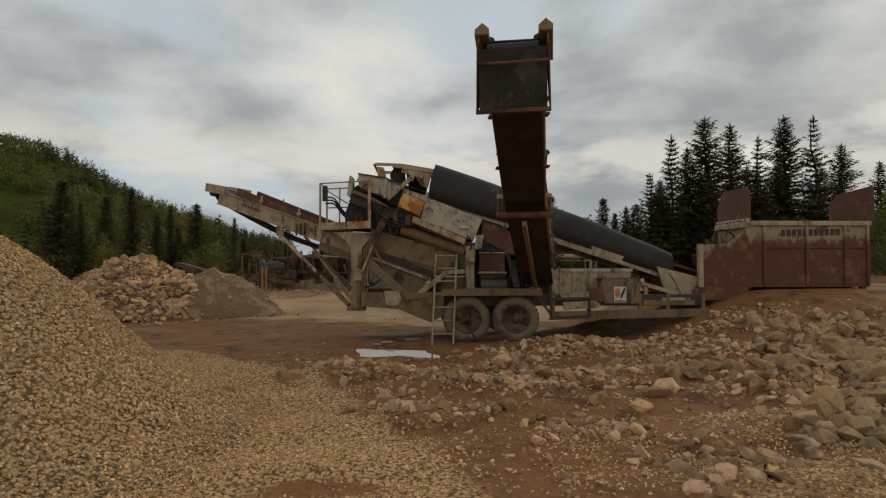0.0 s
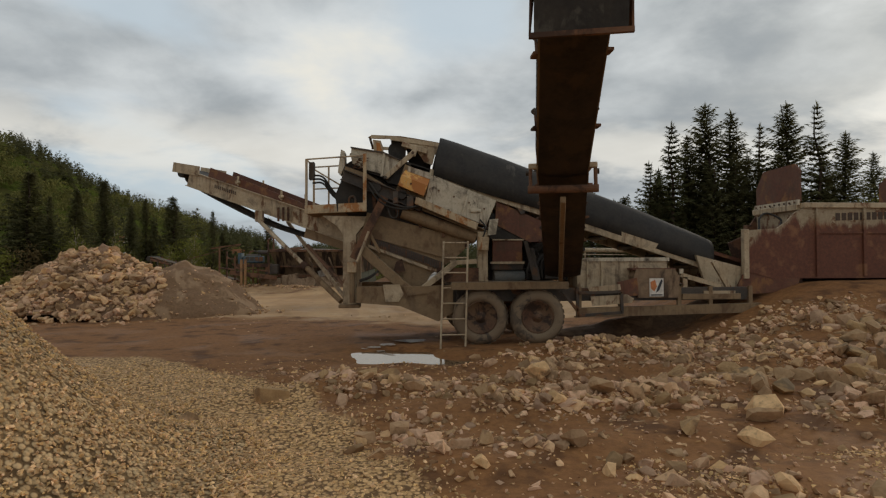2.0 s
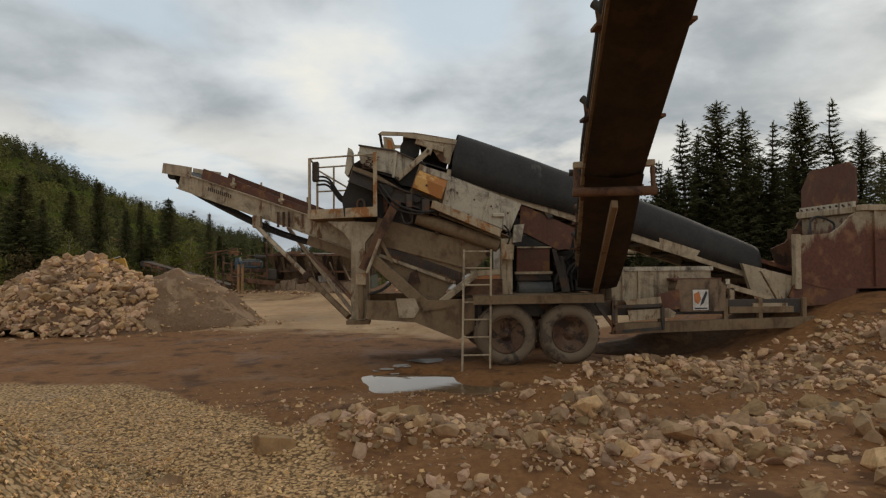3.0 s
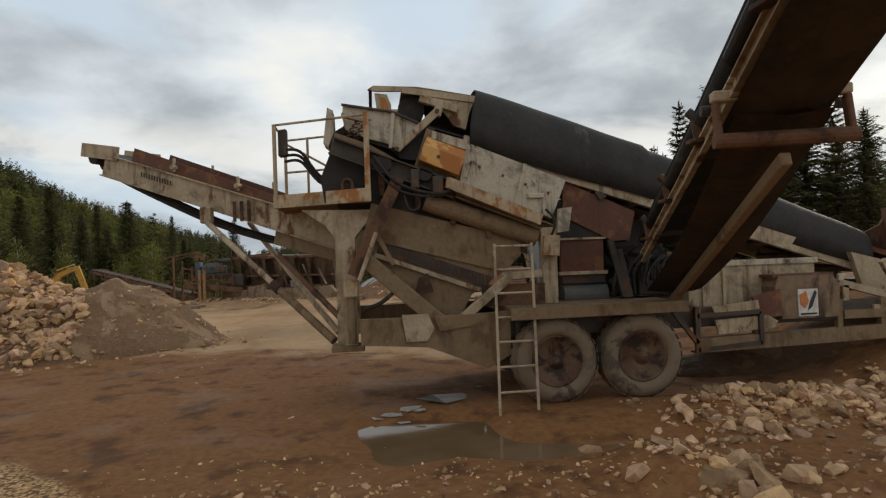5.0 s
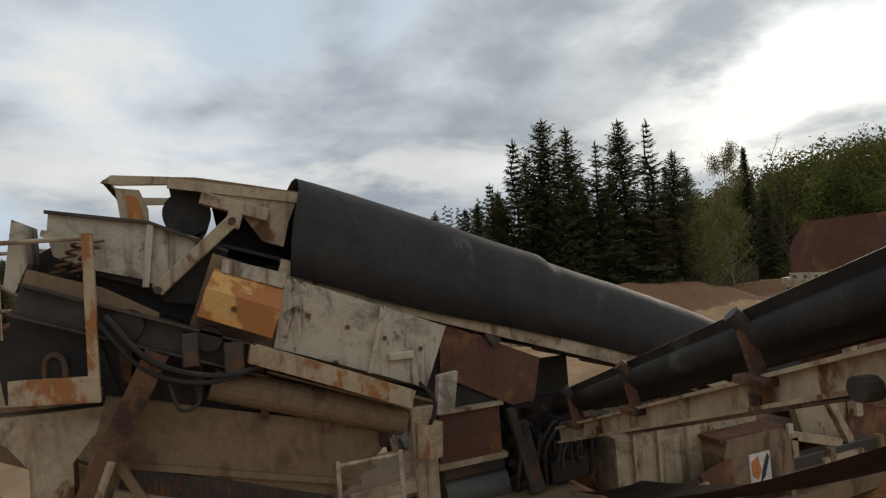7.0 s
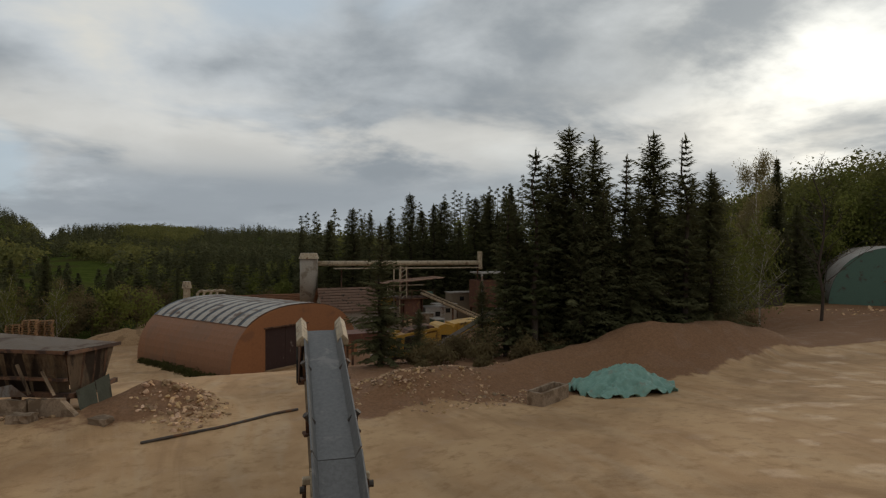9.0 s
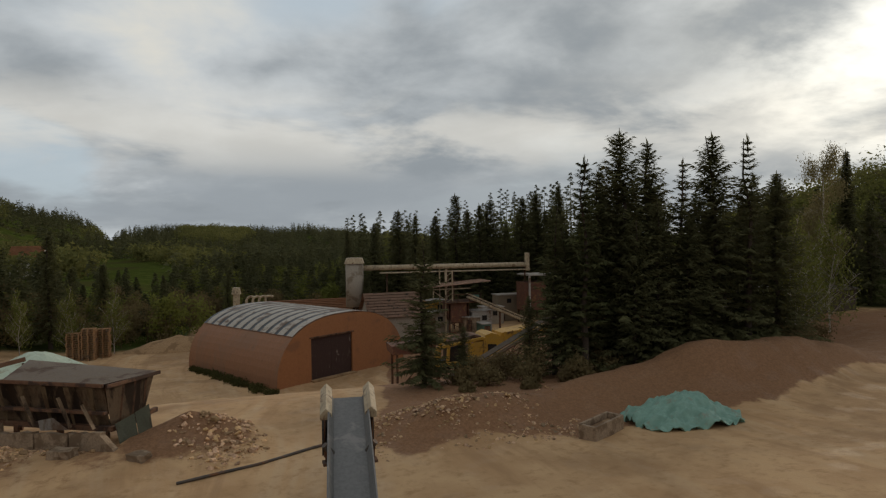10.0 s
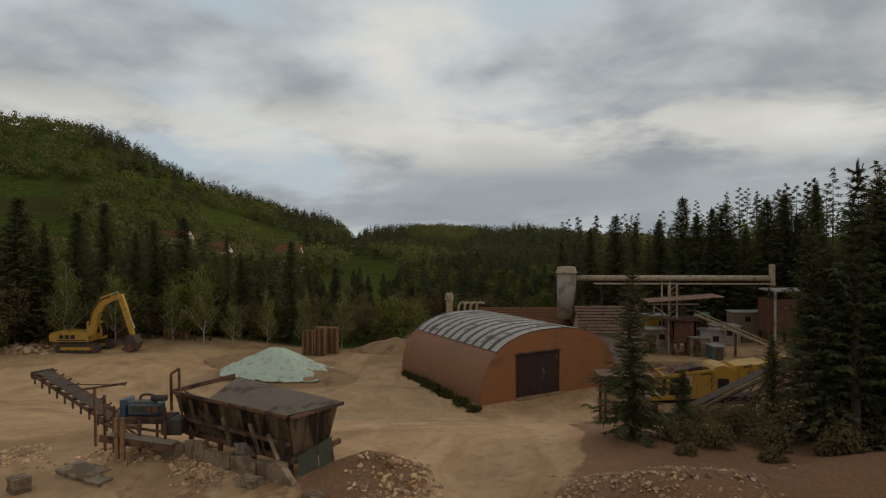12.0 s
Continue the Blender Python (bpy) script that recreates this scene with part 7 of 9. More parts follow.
    for p, q in (((-12.1, 39.4, 0.5), (-12.1, 39.4, 2.72)), ((-12.6, 39.4, 2.66), (-10.85, 39.4, 2.92)), ((-11.6, 39.2, 0.4), (-11.6, 39.2, 2.5)), ((-11.0, 38.8, 0.5), (-11.0, 38.8, 2.2)), ((-9.9, 38.6, 0.6), (-9.9, 38.6, 1.75)),
                 ((-9.0, 38.7, 0.6), (-9.0, 38.7, 2.2)), ((-9.27, 39.7, 1.8), (-9.27, 39.7, 3.2)), ((-9.27, 39.7, 3.2), (-8.95, 39.7, 3.42)), ((-8.95, 39.7, 2.5), (-8.95, 39.7, 3.42)), ((-11.6, 39.2, 2.1), (-10.9, 38.8, 2.0)),
                 ((-11.0, 38.8, 1.5), (-9.0, 38.7, 1.3)), ((-11.2, 38.9, 1.75), (-9.9, 38.6, 0.8)), ((-12.1, 39.4, 1.5), (-11.0, 38.8, 1.4)), ((-9.9, 39.8, 0.5), (-9.9, 39.8, 1.8))):
        part("frame_bar", beam(B(), p, q, 0.08, 0.08), "rust", h)
    part("walkway", beam(B(), (-10.9, 38.45, 1.30), (-8.5, 38.4, 0.98), 0.6, 0.05), "deck_grey", h, "worn steel walkway")
    part("walkway_side", beam(B(), (-11.1, 38.12, 1.24), (-8.4, 38.05, 0.92), 0.05, 0.25), "rust", h)
    part("gearbox", box(B(), (-9.3, 38.9, 1.1), (-8.5, 39.6, 1.7)), "steel_dark", h, bevel=0.05)
    for x in (-10.50, -10.28):
        part("yellow_post", box(B(), (x, 38.0, 0.5), (x + 0.13, 38.12, 2.0)), "wood", h, "pale yellow timber post")


def concrete_block(x, y, z0, sx, sy, sz, seed, turn=0.0):
    rnd = random.Random(seed)
    bm = box(B(), (-sx / 2, -sy / 2, 0), (sx / 2, sy / 2, sz))
    bmesh.ops.subdivide_edges(bm, edges=bm.edges[:], cuts=2, use_grid_fill=True)
    for v in bm.verts:
        v.co += Vector((rnd.uniform(-1, 1), rnd.uniform(-1, 1), rnd.uniform(-1, 0.4))) * 0.06 * min(sx, 1.2)
    me = mesh_of("concrete_block", bm)
    ob = link_mesh("concrete_block", me, "concrete", at=(x, y, z0))
    ob.rotation_euler = (0, 0, turn)
    return tagged(ob, "broken concrete foundation block half buried in rubble", "concrete block", "concrete blocks under the hopper")


def mesh_of(name, bm):
    me = bpy.data.meshes.new(name)
    bmesh.ops.recalc_face_normals(bm, faces=bm.faces)
    bm.to_mesh(me)
    bm.free()
    return me


def build_excavator():
    x, y = -38.2, 77.3
    z = at_ground(x, y)
    e = thing("excavator", (x, y, z), "yellow tracked excavator with its boom bent down", "excavator")
    for dy in (-1.2, 1.2):
        bm = prism(B(), [(x - 2.3, z + 0.48), (x - 2.15, z + 0.18), (x - 1.8, z + 0.05), (x + 1.9, z + 0.05), (x + 2.25, z + 0.2), (x + 2.4, z + 0.5), (x + 2.2, z + 0.82), (x + 1.9, z + 0.94), (x - 1.8, z + 0.94), (x - 2.15, z + 0.8)], y + dy - 0.3, y + dy + 0.3)
        tr = part("track", bm, "steel_dark", e, "muddy crawler track", bevel=0.05)
        part("track_frame", prism(B(), [(x - 1.7, z + 0.36), (x + 1.7, z + 0.36), (x + 1.5, z + 0.66), (x - 1.5, z + 0.66)], y + dy - 0.34, y + dy + 0.34), "yellow", tr)
        for k in range(14):
            part("track_shoe", box(B(), (x - 2.05 + 0.30 * k, y + dy - 0.33, z + 0.93), (x - 1.85 + 0.30 * k, y + dy + 0.33, z + 0.99)), "steel_dark", tr)
        for k in range(5):
            part("track_roller", tube(B(), (x - 1.5 + 0.75 * k, y + dy - 0.36, z + 0.25), (x - 1.5 + 0.75 * k, y + dy + 0.36, z + 0.25), 0.13, seg=10), "black_steel", tr)
    part("undercarriage", box(B(), (x - 0.9, y - 1.0, z + 0.5), (x + 0.9, y + 1.0, z + 1.05)), "steel_dark", e)
    part("slew_ring", box(B(), (x - 0.7, y - 0.7, z + 1.0), (x + 0.7, y + 0.7, z + 1.2)), "black_steel", e, bevel=0.1)
    part("counterweight", prism(B(), [(x - 2.9, z + 1.2), (x - 2.2, z + 1.15), (x - 2.2, z + 2.15), (x - 2.75, z + 2.1), (x - 2.95, z + 1.8)], y - 1.3, y + 1.3), "yellow", e, "rounded counterweight", bevel=0.1)
    hs = part("house", prism(B(), [(x - 2.2, z + 1.15), (x + 1.1, z + 1.15), (x + 1.1, z + 1.75), (x - 0.2, z + 2.0), (x - 2.2, z + 2.15)], y - 1.25, y + 1.25), "yellow", e, "yellow engine house", bevel=0.05)
    for k in range(3):
        part("side_grille", box(B(), (x - 1.9 + 0.6 * k, y - 1.28, z + 1.45), (x - 1.45 + 0.6 * k, y - 1.25, z + 1.85)), "black_steel", hs, "dark engine grille")
    part("stripe", box(B(), (x - 2.1, y - 1.275, z + 1.24), (x + 0.9, y - 1.25, z + 1.36)), "steel_dark", hs)
    part("exhaust", tube(B(), (x - 1.5, y - 0.4, z + 2.1), (x - 1.5, y - 0.4, z + 2.55), 0.07, seg=8), "steel_dark", e)
    cab = part("cab", prism(B(), [(x + 0.0, z + 1.2), (x + 1.6, z + 1.2), (x + 1.65, z + 2.1), (x + 1.35, z + 3.0), (x + 0.0, z + 3.0)], y + 0.25, y + 1.25), "yellow", e, "cab", bevel=0.05)
    part("cab_window", prism(B(), [(x + 0.2, z + 1.9), (x + 1.45, z + 1.9), (x + 1.3, z + 2.8), (x + 0.2, z + 2.8)], y + 0.22, y + 0.25), "glass_dark", cab)
    part("windscreen", prism(B(), [(x + 1.58, z + 1.5), (x + 1.68, z + 1.5), (x + 1.69, z + 2.1), (x + 1.42, z + 2.85), (x + 1.32, z + 2.85)], y + 0.35, y + 1.15), "glass_dark", cab)
    bm = prism(B(), [(x + 0.5, z + 1.5), (x + 1.1, z + 1.4), (x + 1.45, z + 2.7), (x + 1.85, z + 3.85), (x + 2.35, z + 4.75), (x + 3.2, z + 5.2), (x + 4.3, z + 5.55), (x + 4.2, z + 5.95), (x + 3.0, z + 5.75), (x + 1.8, z + 5.25), (x + 1.05, z + 4.1), (x + 0.6, z + 2.7)], y - 0.45, y + 0.0)
    part("boom", bm, "yellow", e, "bent yellow boom", bevel=0.04)
    part("stick", prism(B(), [(x + 3.75, z + 6.0), (x + 4.3, z + 5.75), (x + 4.75, z + 4.4), (x + 5.45, z + 1.7), (x + 5.05, z + 1.65), (x + 4.2, z + 4.3), (x + 3.75, z + 5.6)], y - 0.4, y - 0.05), "yellow", e, "yellow stick", bevel=0.04)
    bk = part("bucket", prism(B(), [(x + 4.9, z + 1.75), (x + 5.6, z + 1.75), (x + 6.0, z + 0.95), (x + 5.75, z + 0.3), (x + 5.2, z + 0.02), (x + 4.5, z + 0.35), (x + 4.75, z + 1.0)], y - 0.8, y + 0.4), "steel_dark", e, "worn digging bucket", bevel=0.05)
    for k in range(4):
        part("tooth", box(B(), (x + 4.28, y - 0.75 + 0.34 * k, z + 0.22), (x + 4.6, y - 0.63 + 0.34 * k, z + 0.36)), "steel_dark", bk)
    for a, b in (((x + 1.25, y - 0.55, z + 1.5), (x + 1.75, y - 0.55, z + 4.0)), ((x + 1.9, y - 0.22, z + 5.5), (x + 3.75, y - 0.22, z + 6.15)), ((x + 4.35, y - 0.22, z + 5.2), (x + 5.45, y - 0.22, z + 2.4))):
        mid = Vector(a).lerp(Vector(b), 0.6)
        rm = part("ram", tube(B(), a, mid, 0.11, seg=10), "yellow", e)
        part("ram_rod", tube(B(), mid, b, 0.06, seg=10), "chrome", rm, "bright ram rod")
    part("boom_hose", hose(B(), [(x + 0.75, y - 0.5, z + 2.7), (x + 1.2, y - 0.5, z + 4.1), (x + 1.95, y - 0.5, z + 5.2), (x + 3.1, y - 0.5, z + 5.7)], 0.04, 6), "rubber", e)
def build_pallets():
    def stack(x0, y0, levels, turn):
        z = at_ground(x0 + 0.6, y0 + 0.5)
        for lv in range(levels):
            bx, bz = x0 + 0.03 * ((lv * 7 + turn) % 3), z + lv * 0.235
            p = thing("pallet", (bx + 0.6, y0 + 0.5, bz), "reddish weathered wooden pallet in a stack", "pallet", "stacked pallets")
            for k in range(3):
                part("block_board", box(B(), (bx + k * 0.55, y0, bz), (bx + k * 0.55 + 0.14, y0 + 1.0, bz + 0.13)), "wood", p)
            for k in range(4):
                part("deck_board", box(B(), (bx, y0 + 0.28 * k, bz + 0.13), (bx + 1.25, y0 + 0.28 * k + 0.16, bz + 0.165)), "wood", p)
    stack(-17.2, 83.4, 12, 0)
    stack(-15.85, 83.4, 14, 1)
    stack(-14.75, 84.6, 13, 2)
    stack(-33.6, 84.2, 5, 0)
    stack(-32.25, 84.4, 4, 1)


def tarp_heap(name, cx, cy, rx, ry, top, mat, label, seed, folds=0.06, edge=0.0, base=0.0):
    n = 84
    faces = []
    g = np.linspace(-1, 1, n + 1)
    u, v = (q.ravel() for q in np.meshgrid(g, g, indexing="ij"))
    r = np.maximum(np.hypot(u, v), 1e-6)
    k = np.maximum(np.abs(u), np.abs(v)) / r
    u2, v2 = u * (0.55 * k + 0.45), v * (0.55 * k + 0.45)
    x, y = cx + rx * u2, cy + ry * v2
    rr = np.minimum(1.0, np.hypot(u2, v2) * 0.97)
    a = np.arctan2(v2, u2)
    z = terrain(x, y) + top * (1 - rr ** 1.5) ** 1.15 * (1 + 0.12 * fractal(x, y, 2.0, int(seed), 2))
    z = z + folds * (fractal(a * 5 + 40, rr * 2.5, 1.0, int(seed), 2) + 0.5 * fractal(x, y, 0.16 * rx, int(seed) + 3, 3) + 1.1 * (0.4 - np.abs(fractal(x + 0.5 * y, 1.5 * y, 0.17 * rx, int(seed) + 7, 2)))) * (0.35 + rr) + 0.06 + edge * rr + base
    verts = np.stack([x, y, z], 1).tolist()
    for i in range(n):
        for j in range(n):
            k = i * (n + 1) + j
            faces.append((k, k + n + 1, k + n + 2, k + 1))
    me = raw_mesh(name, verts, faces)
    me.polygons.foreach_set("use_smooth", [True] * len(me.polygons))
    ob = link_mesh(name, me, mat)
    s = ob.modifiers.new("thickness", "SOLIDIFY")
    s.thickness = 0.03
    return tagged(ob, label, "tarpaulin heap")


def build_trough():
    z = at_ground(12.7, 33.2)
    t = thing("concrete_trough", (12.7, 33.2, z), "pale open concrete trough lying on the gravel", "trough")
    m = Matrix.Translation((12.7, 33.2, z)) @ Matrix.Rotation(radians(28), 4, "Z") @ Matrix.Diagonal((1.15, 1.0, 1.1, 1))
    for lo, hi, nm in (((-0.85, -0.35, 0), (0.85, -0.25, 0.5), "side_wall"), ((-0.85, 0.25, 0), (0.85, 0.35, 0.5), "side_wall"), ((-0.85, -0.25, 0), (-0.75, 0.25, 0.48), "end_wall"), ((0.75, -0.25, 0), (0.85, 0.25, 0.5), "end_wall"), ((-0.75, -0.25, 0), (0.75, 0.25, 0.3), "fill")):
        bm = box(B(), lo, hi)
        bmesh.ops.transform(bm, matrix=m, verts=bm.verts)
        part(nm, bm, "concrete" if nm != "fill" else "soil", t, bevel=0.012)


def gabled_shed(name, x0, x1, y0, y1, z0, eave, ridge, roof_mat, wall_mat, label, ridge_x=True, hang=0.4):
    s = thing(name, ((x0 + x1) / 2, (y0 + y1) / 2, z0), label, "shed")
    part("wall", box(B(), (x0, y0, z0), (x1, y0 + 0.2, eave)), wall_mat, s)
    part("wall", box(B(), (x0, y1 - 0.2, z0), (x1, y1, eave)), wall_mat, s)
    part("wall", box(B(), (x0, y0 + 0.2, z0), (x0 + 0.2, y1 - 0.2, eave)), wall_mat, s)
    part("wall", box(B(), (x1 - 0.2, y0 + 0.2, z0), (x1, y1 - 0.2, eave)), wall_mat, s)
    ym = (y0 + y1) / 2
    for ya, yb in ((y0 - hang, ym), (y1 + hang, ym)):
        bm = B()
        rows, line = 9, []
        for k in range(rows):
            t0, t1 = k / rows, (k + 1) / rows
            for t, lift in ((t0, 0.06), (t1, 0.0)):
                line.append((ya + (yb - ya) * t, eave - 0.1 + (ridge - eave) * t + lift))
        a = [bm.verts.new((x0 - hang, yy, zz)) for yy, zz in line]
        b = [bm.verts.new((x1 + hang, yy, zz)) for yy, zz in line]
        for k in range(len(line) - 1):
            bm.faces.new((a[k], b[k], b[k + 1], a[k + 1]))
        bmesh.ops.solidify(bm, geom=bm.faces[:], thickness=0.05)
        part("roof", bm, roof_mat, s, "lapped roof courses")
    for x in (x0, x1 - 0.2):
        bm = B()
        a = [bm.verts.new((xx, yy, zz)) for xx, yy, zz in ((x, y0, eave), (x, y1, eave), (x, ym, ridge - 0.1), (x + 0.2, y0, eave), (x + 0.2, y1, eave), (x + 0.2, ym, ridge - 0.1))]
        bm.faces.new(a[:3])
        bm.faces.new(a[3:][::-1])
        for p, q in ((0, 1), (1, 2), (2, 0)):
            bm.faces.new((a[p], a[q], a[q + 3], a[p + 3]))
        part("gable", bm, wall_mat, s)
    return s


def build_works():
    """Crushing works beyond the hall: gallery pipe, towers, conveyors, containers."""
    w = thing("gallery_pipe", (25, 88.8, at_ground(25, 88.8)), "long pale overhead gallery pipe on thin trestles", "gallery")
    part("pipe", tube(B(), (13.5, 88.3, 3.5), (37.0, 89.5, 3.3), 0.32, seg=20), "cream", w, "pale overhead pipe", smooth=True)
    part("walkway", beam(B(), (16.0, 88.0, 2.85), (37.0, 89.2, 2.65), 0.7, 0.12), "cream", w)
    fh = part("filter_housing", tube(B(), (12.9, 88.3, -1.2), (12.9, 88.3, 4.1), 1.1, seg=24), "plaster", w, "round filter housing", smooth=True)
    part("housing_lid", tube(B(), (12.9, 88.3, 4.1), (12.9, 88.3, 4.8), 1.25, 1.0, seg=24), "cream", fh, "pale conical lid")
    part("housing_leg", beam(B(), (12.9, 88.3, at_ground(12.9, 88.3)), (12.9, 88.3, -1.2), 0.5, 0.5), "rust", fh)
    part("end_post", box(B(), (36.6, 89.2, 2.4), (37.1, 89.7, 4.9)), "cream", w)
    for x in (17.0, 25.2, 26.0, 36.5):
        y = 88.3 + (x - 13.5) * 0.05
        part("trestle_post", beam(B(), (x, y, at_ground(x, y) - 0.1), (x, y, 3.0), 0.14, 0.14), "rust", w)
    t = thing("works_tower", (26.0, 86.0, at_ground(26, 86)), "rusty crusher tower with a tin canopy and lattice legs", "tower")
    g = at_ground(26, 86)
    for x, y in ((23.6, 85.0), (24.5, 85.0), (23.6, 87.4), (24.5, 87.4)):
        part("mast_post", beam(B(), (x, y, g), (x, y, 3.1), 0.14, 0.14), "cream", t, "slim pale lattice mast")
    for k in range(6):
        z = -1.0 + 0.65 * k
        part("mast_brace", beam(B(), (23.6, 84.95, z), (24.5, 84.95, z + 0.6), 0.06, 0.06), "cream", t)
    for x in (23.95, 26.3):
        for y in (84.6, 87.0):
            part("tower_post", beam(B(), (x, y, g), (x, y, -0.9), 0.20, 0.20), "rust", t)
    for z in (-3.4, -4.6, -5.6):
        part("cross_rail", beam(B(), (23.9, 84.55, z), (26.4, 84.55, z), 0.10, 0.16), "rust", t)
    part("cross_brace", beam(B(), (24.0, 84.5, -3.4), (26.3, 84.5, -4.6), 0.08, 0.10), "rust", t)
    part("canopy_frame", beam(B(), (21.4, 85.2, 0.75), (27.0, 85.2, 0.75), 0.12, 0.14), "cream", t)
    cp = part("canopy", beam(B(), (21.3, 86.2, 1.05), (29.4, 86.2, 1.62), 3.6, 0.08), "rooftile", t, "ribbed tin canopy")
    for k in range(16):
        x = 21.5 + 0.5 * k
        part("canopy_rib", beam(B(), (x, 84.4, 1.06 + 0.0704 * (x - 21.3) + 0.06), (x, 88.0, 1.06 + 0.0704 * (x - 21.3) + 0.06), 0.07, 0.04), "rooftile", cp)
    part("canopy_post", beam(B(), (21.9, 84.6, -0.3), (21.9, 84.6, 1.0), 0.10, 0.10), "cream", t)
    part("canopy_brace", beam(B(), (21.9, 84.6, 0.6), (23.6, 84.8, -0.6), 0.07, 0.07), "cream", t)
    part("crusher", prism(B(), [(23.8, -0.95), (26.5, -0.95), (26.5, -2.6), (26.1, -3.3), (24.2, -3.3), (23.8, -2.6)], 84.5, 87.2), "redbrown", t, "rust-red crusher body", bevel=0.08)
    part("platform", box(B(), (23.2, 84.0, -0.95), (28.0, 87.6, -0.83)), "rust", t)
    for x in (23.3, 24.9, 26.4, 27.9):
        part("platform_post", beam(B(), (x, 84.05, -0.85), (x, 84.05, 0.15), 0.06, 0.06), "rust", t)
    part("platform_rail", beam(B(), (23.2, 84.05, 0.12), (28.0, 84.05, 0.12), 0.06, 0.06), "rust", t)
    part("drive_motor", tube(B(), (27.0, 85.2, -0.45), (28.0, 85.2, -0.45), 0.34, seg=14), "green", t, "green drive motor")
    c = thing("works_conveyor", (33.0, 86.5, at_ground(33, 86.5)), "long pale sloping conveyor gallery", "conveyor")
    lo, hi = Vector((36.9, 84.4, -4.95)), Vector((26.2, 84.0, -0.25))
    gl = part("gallery", beam(B(), hi, lo, 1.0, 0.30), "cream", c, "pale gallery floor", bevel=0.02)
    for s in (-0.5, 0.5):
        part("side_truss", beam(B(), hi + Vector((0, s, 0.42)), lo + Vector((0, s, 0.42)), 0.08, 0.10), "cream", gl)
    for k in range(15):
        q = hi.lerp(lo, (k + 0.5) / 15)
        part("truss_post", beam(B(), q + Vector((0, -0.52, 0)), q + Vector((0, -0.52, 0.42)), 0.06, 0.06), "cream", gl)
    part("belt_top", beam(B(), hi + Vector((0, 0, 0.25)), lo + Vector((0, 0, 0.25)), 0.7, 0.05), "belt_muddy", c)
    for tt in (0.4, 0.75):
        p = hi.lerp(lo, tt)
        part("trestle", beam(B(), p, (p.x, p.y, at_ground(p.x, p.y) - 0.1), 0.2, 0.2), "rust", c)
    s = thing("silo", (38.0, 90.0, at_ground(38, 90)), "oxide-red silo building with a pale flat roof on posts", "silo")
    g = at_ground(38, 90)
    part("body", box(B(), (36.2, 89.0, -3.0), (39.5, 91.6, 0.85)), "redbrown", s, bevel=0.04)
    for x in (36.4, 39.3):
        for y in (89.2, 91.4):
            part("leg", beam(B(), (x, y, g), (x, y, -3.0), 0.24, 0.24), "rust", s)
    part("roof", box(B(), (36.6, 88.4, 1.75), (41.0, 92.2, 1.95)), "sheet_grey", s, bevel=0.02)
    for x in (36.8, 40.7):
        part("roof_post", beam(B(), (x, 88.6, g), (x, 88.6, 1.75), 0.22, 0.22), "sheet_grey", s)
    part("ladder_cage", box(B(), (40.2, 88.5, -5.0), (40.6, 88.6, 1.6)), "steel_dark", s)
    gabled_shed("tiled_shed", 13.4, 19.4, 80.2, 86.5, at_ground(15, 82) - 0.2, -1.6, 0.9, "rooftile", "plaster", "plastered shed with a brown tiled roof")
    gabled_shed("rusty_shed", 3.0, 13.0, 91.5, 98.0, at_ground(7, 94) - 0.2, -2.2, -0.6, "terracotta_front", "wood_grey", "low shed with a rust-orange sheet roof")
    for x0, y0, sx, z0, z1, mt, lb in ((21.5, 86.0, 2.9, None, -2.25, "plaster", "pale plastered hut"), (25.6, 83.8, 2.1, None, -2.8, "concrete", "pinkish plastered hut"), (26.9, 84.6, 2.7, None, -2.2, "sheet_grey", "white sheet-metal container"),
                                       (22.3, 88.6, 2.3, None, -1.05, "yellow", "yellowish site cabin"), (27.2, 81.8, 1.1, None, -3.4, "green", "dull green steel locker"), (31.0, 91.0, 3.0, None, -2.6, "plaster", "grey site container"), (34.0, 93.0, 4.2, None, -1.2, "wood_grey", "dark timber shed")):
        g = at_ground(x0 + 1, y0 + 1)
        cn = thing("site_container", (x0 + sx / 2, y0 + 1.2, g), lb + " standing by the crushing works", "container")
        part("body", box(B(), (x0, y0, g), (x0 + sx, y0 + 2.2, z1)), mt, cn, bevel=0.04)
        part("roof", box(B(), (x0 - 0.12, y0 - 0.12, z1), (x0 + sx + 0.12, y0 + 2.32, z1 + 0.1)), "sheet_grey", cn)
        part("door", box(B(), (x0 + 0.25, y0 - 0.04, g + 0.1), (x0 + 1.0, y0, min(g + 2.0, z1 - 0.2))), "rust", cn)
        if sx > 2.2:
            part("window", box(B(), (x0 + 1.35, y0 - 0.04, z1 - 1.1), (x0 + 2.0, y0, z1 - 0.5)), "glass_dark", cn)
    # extraction pipes behind the hall
    p = thing("extraction_unit", (0.5, 92.5, at_ground(0.5, 92.5)), "yellowish extraction chimney with bent pipes", "chimney")
    g = at_ground(0.5, 92.5)
    part("stack", tube(B(), (-1.05, 92.4, g), (-1.05, 92.4, 0.6), 0.42, seg=14), "cream", p)
    part("stack_cap", tube(B(), (-1.05, 92.4, 0.55), (-1.05, 92.4, 1.35), 0.58, 0.45, seg=14), "cream", p)
    for k in range(4):
        x = 0.1 + k * 0.75
        part("pipe", hose(B(), [(x, 92.5, g), (x, 92.5, -0.9), (x + 0.1, 92.5, -0.1 + 0.1 * (k == 3)), (x + 0.5, 92.5, 0.15), (x + 1.0, 92.5, 0.05)], 0.16, 8), "cream", p)
    # long low shed behind the spruces
    gabled_shed("long_shed", 41.0, 52.5, 54.5, 58.5, 0.0, 2.1, 2.5, "sheet_grey", "bark", "long low dark shed with a pale sheet roof")


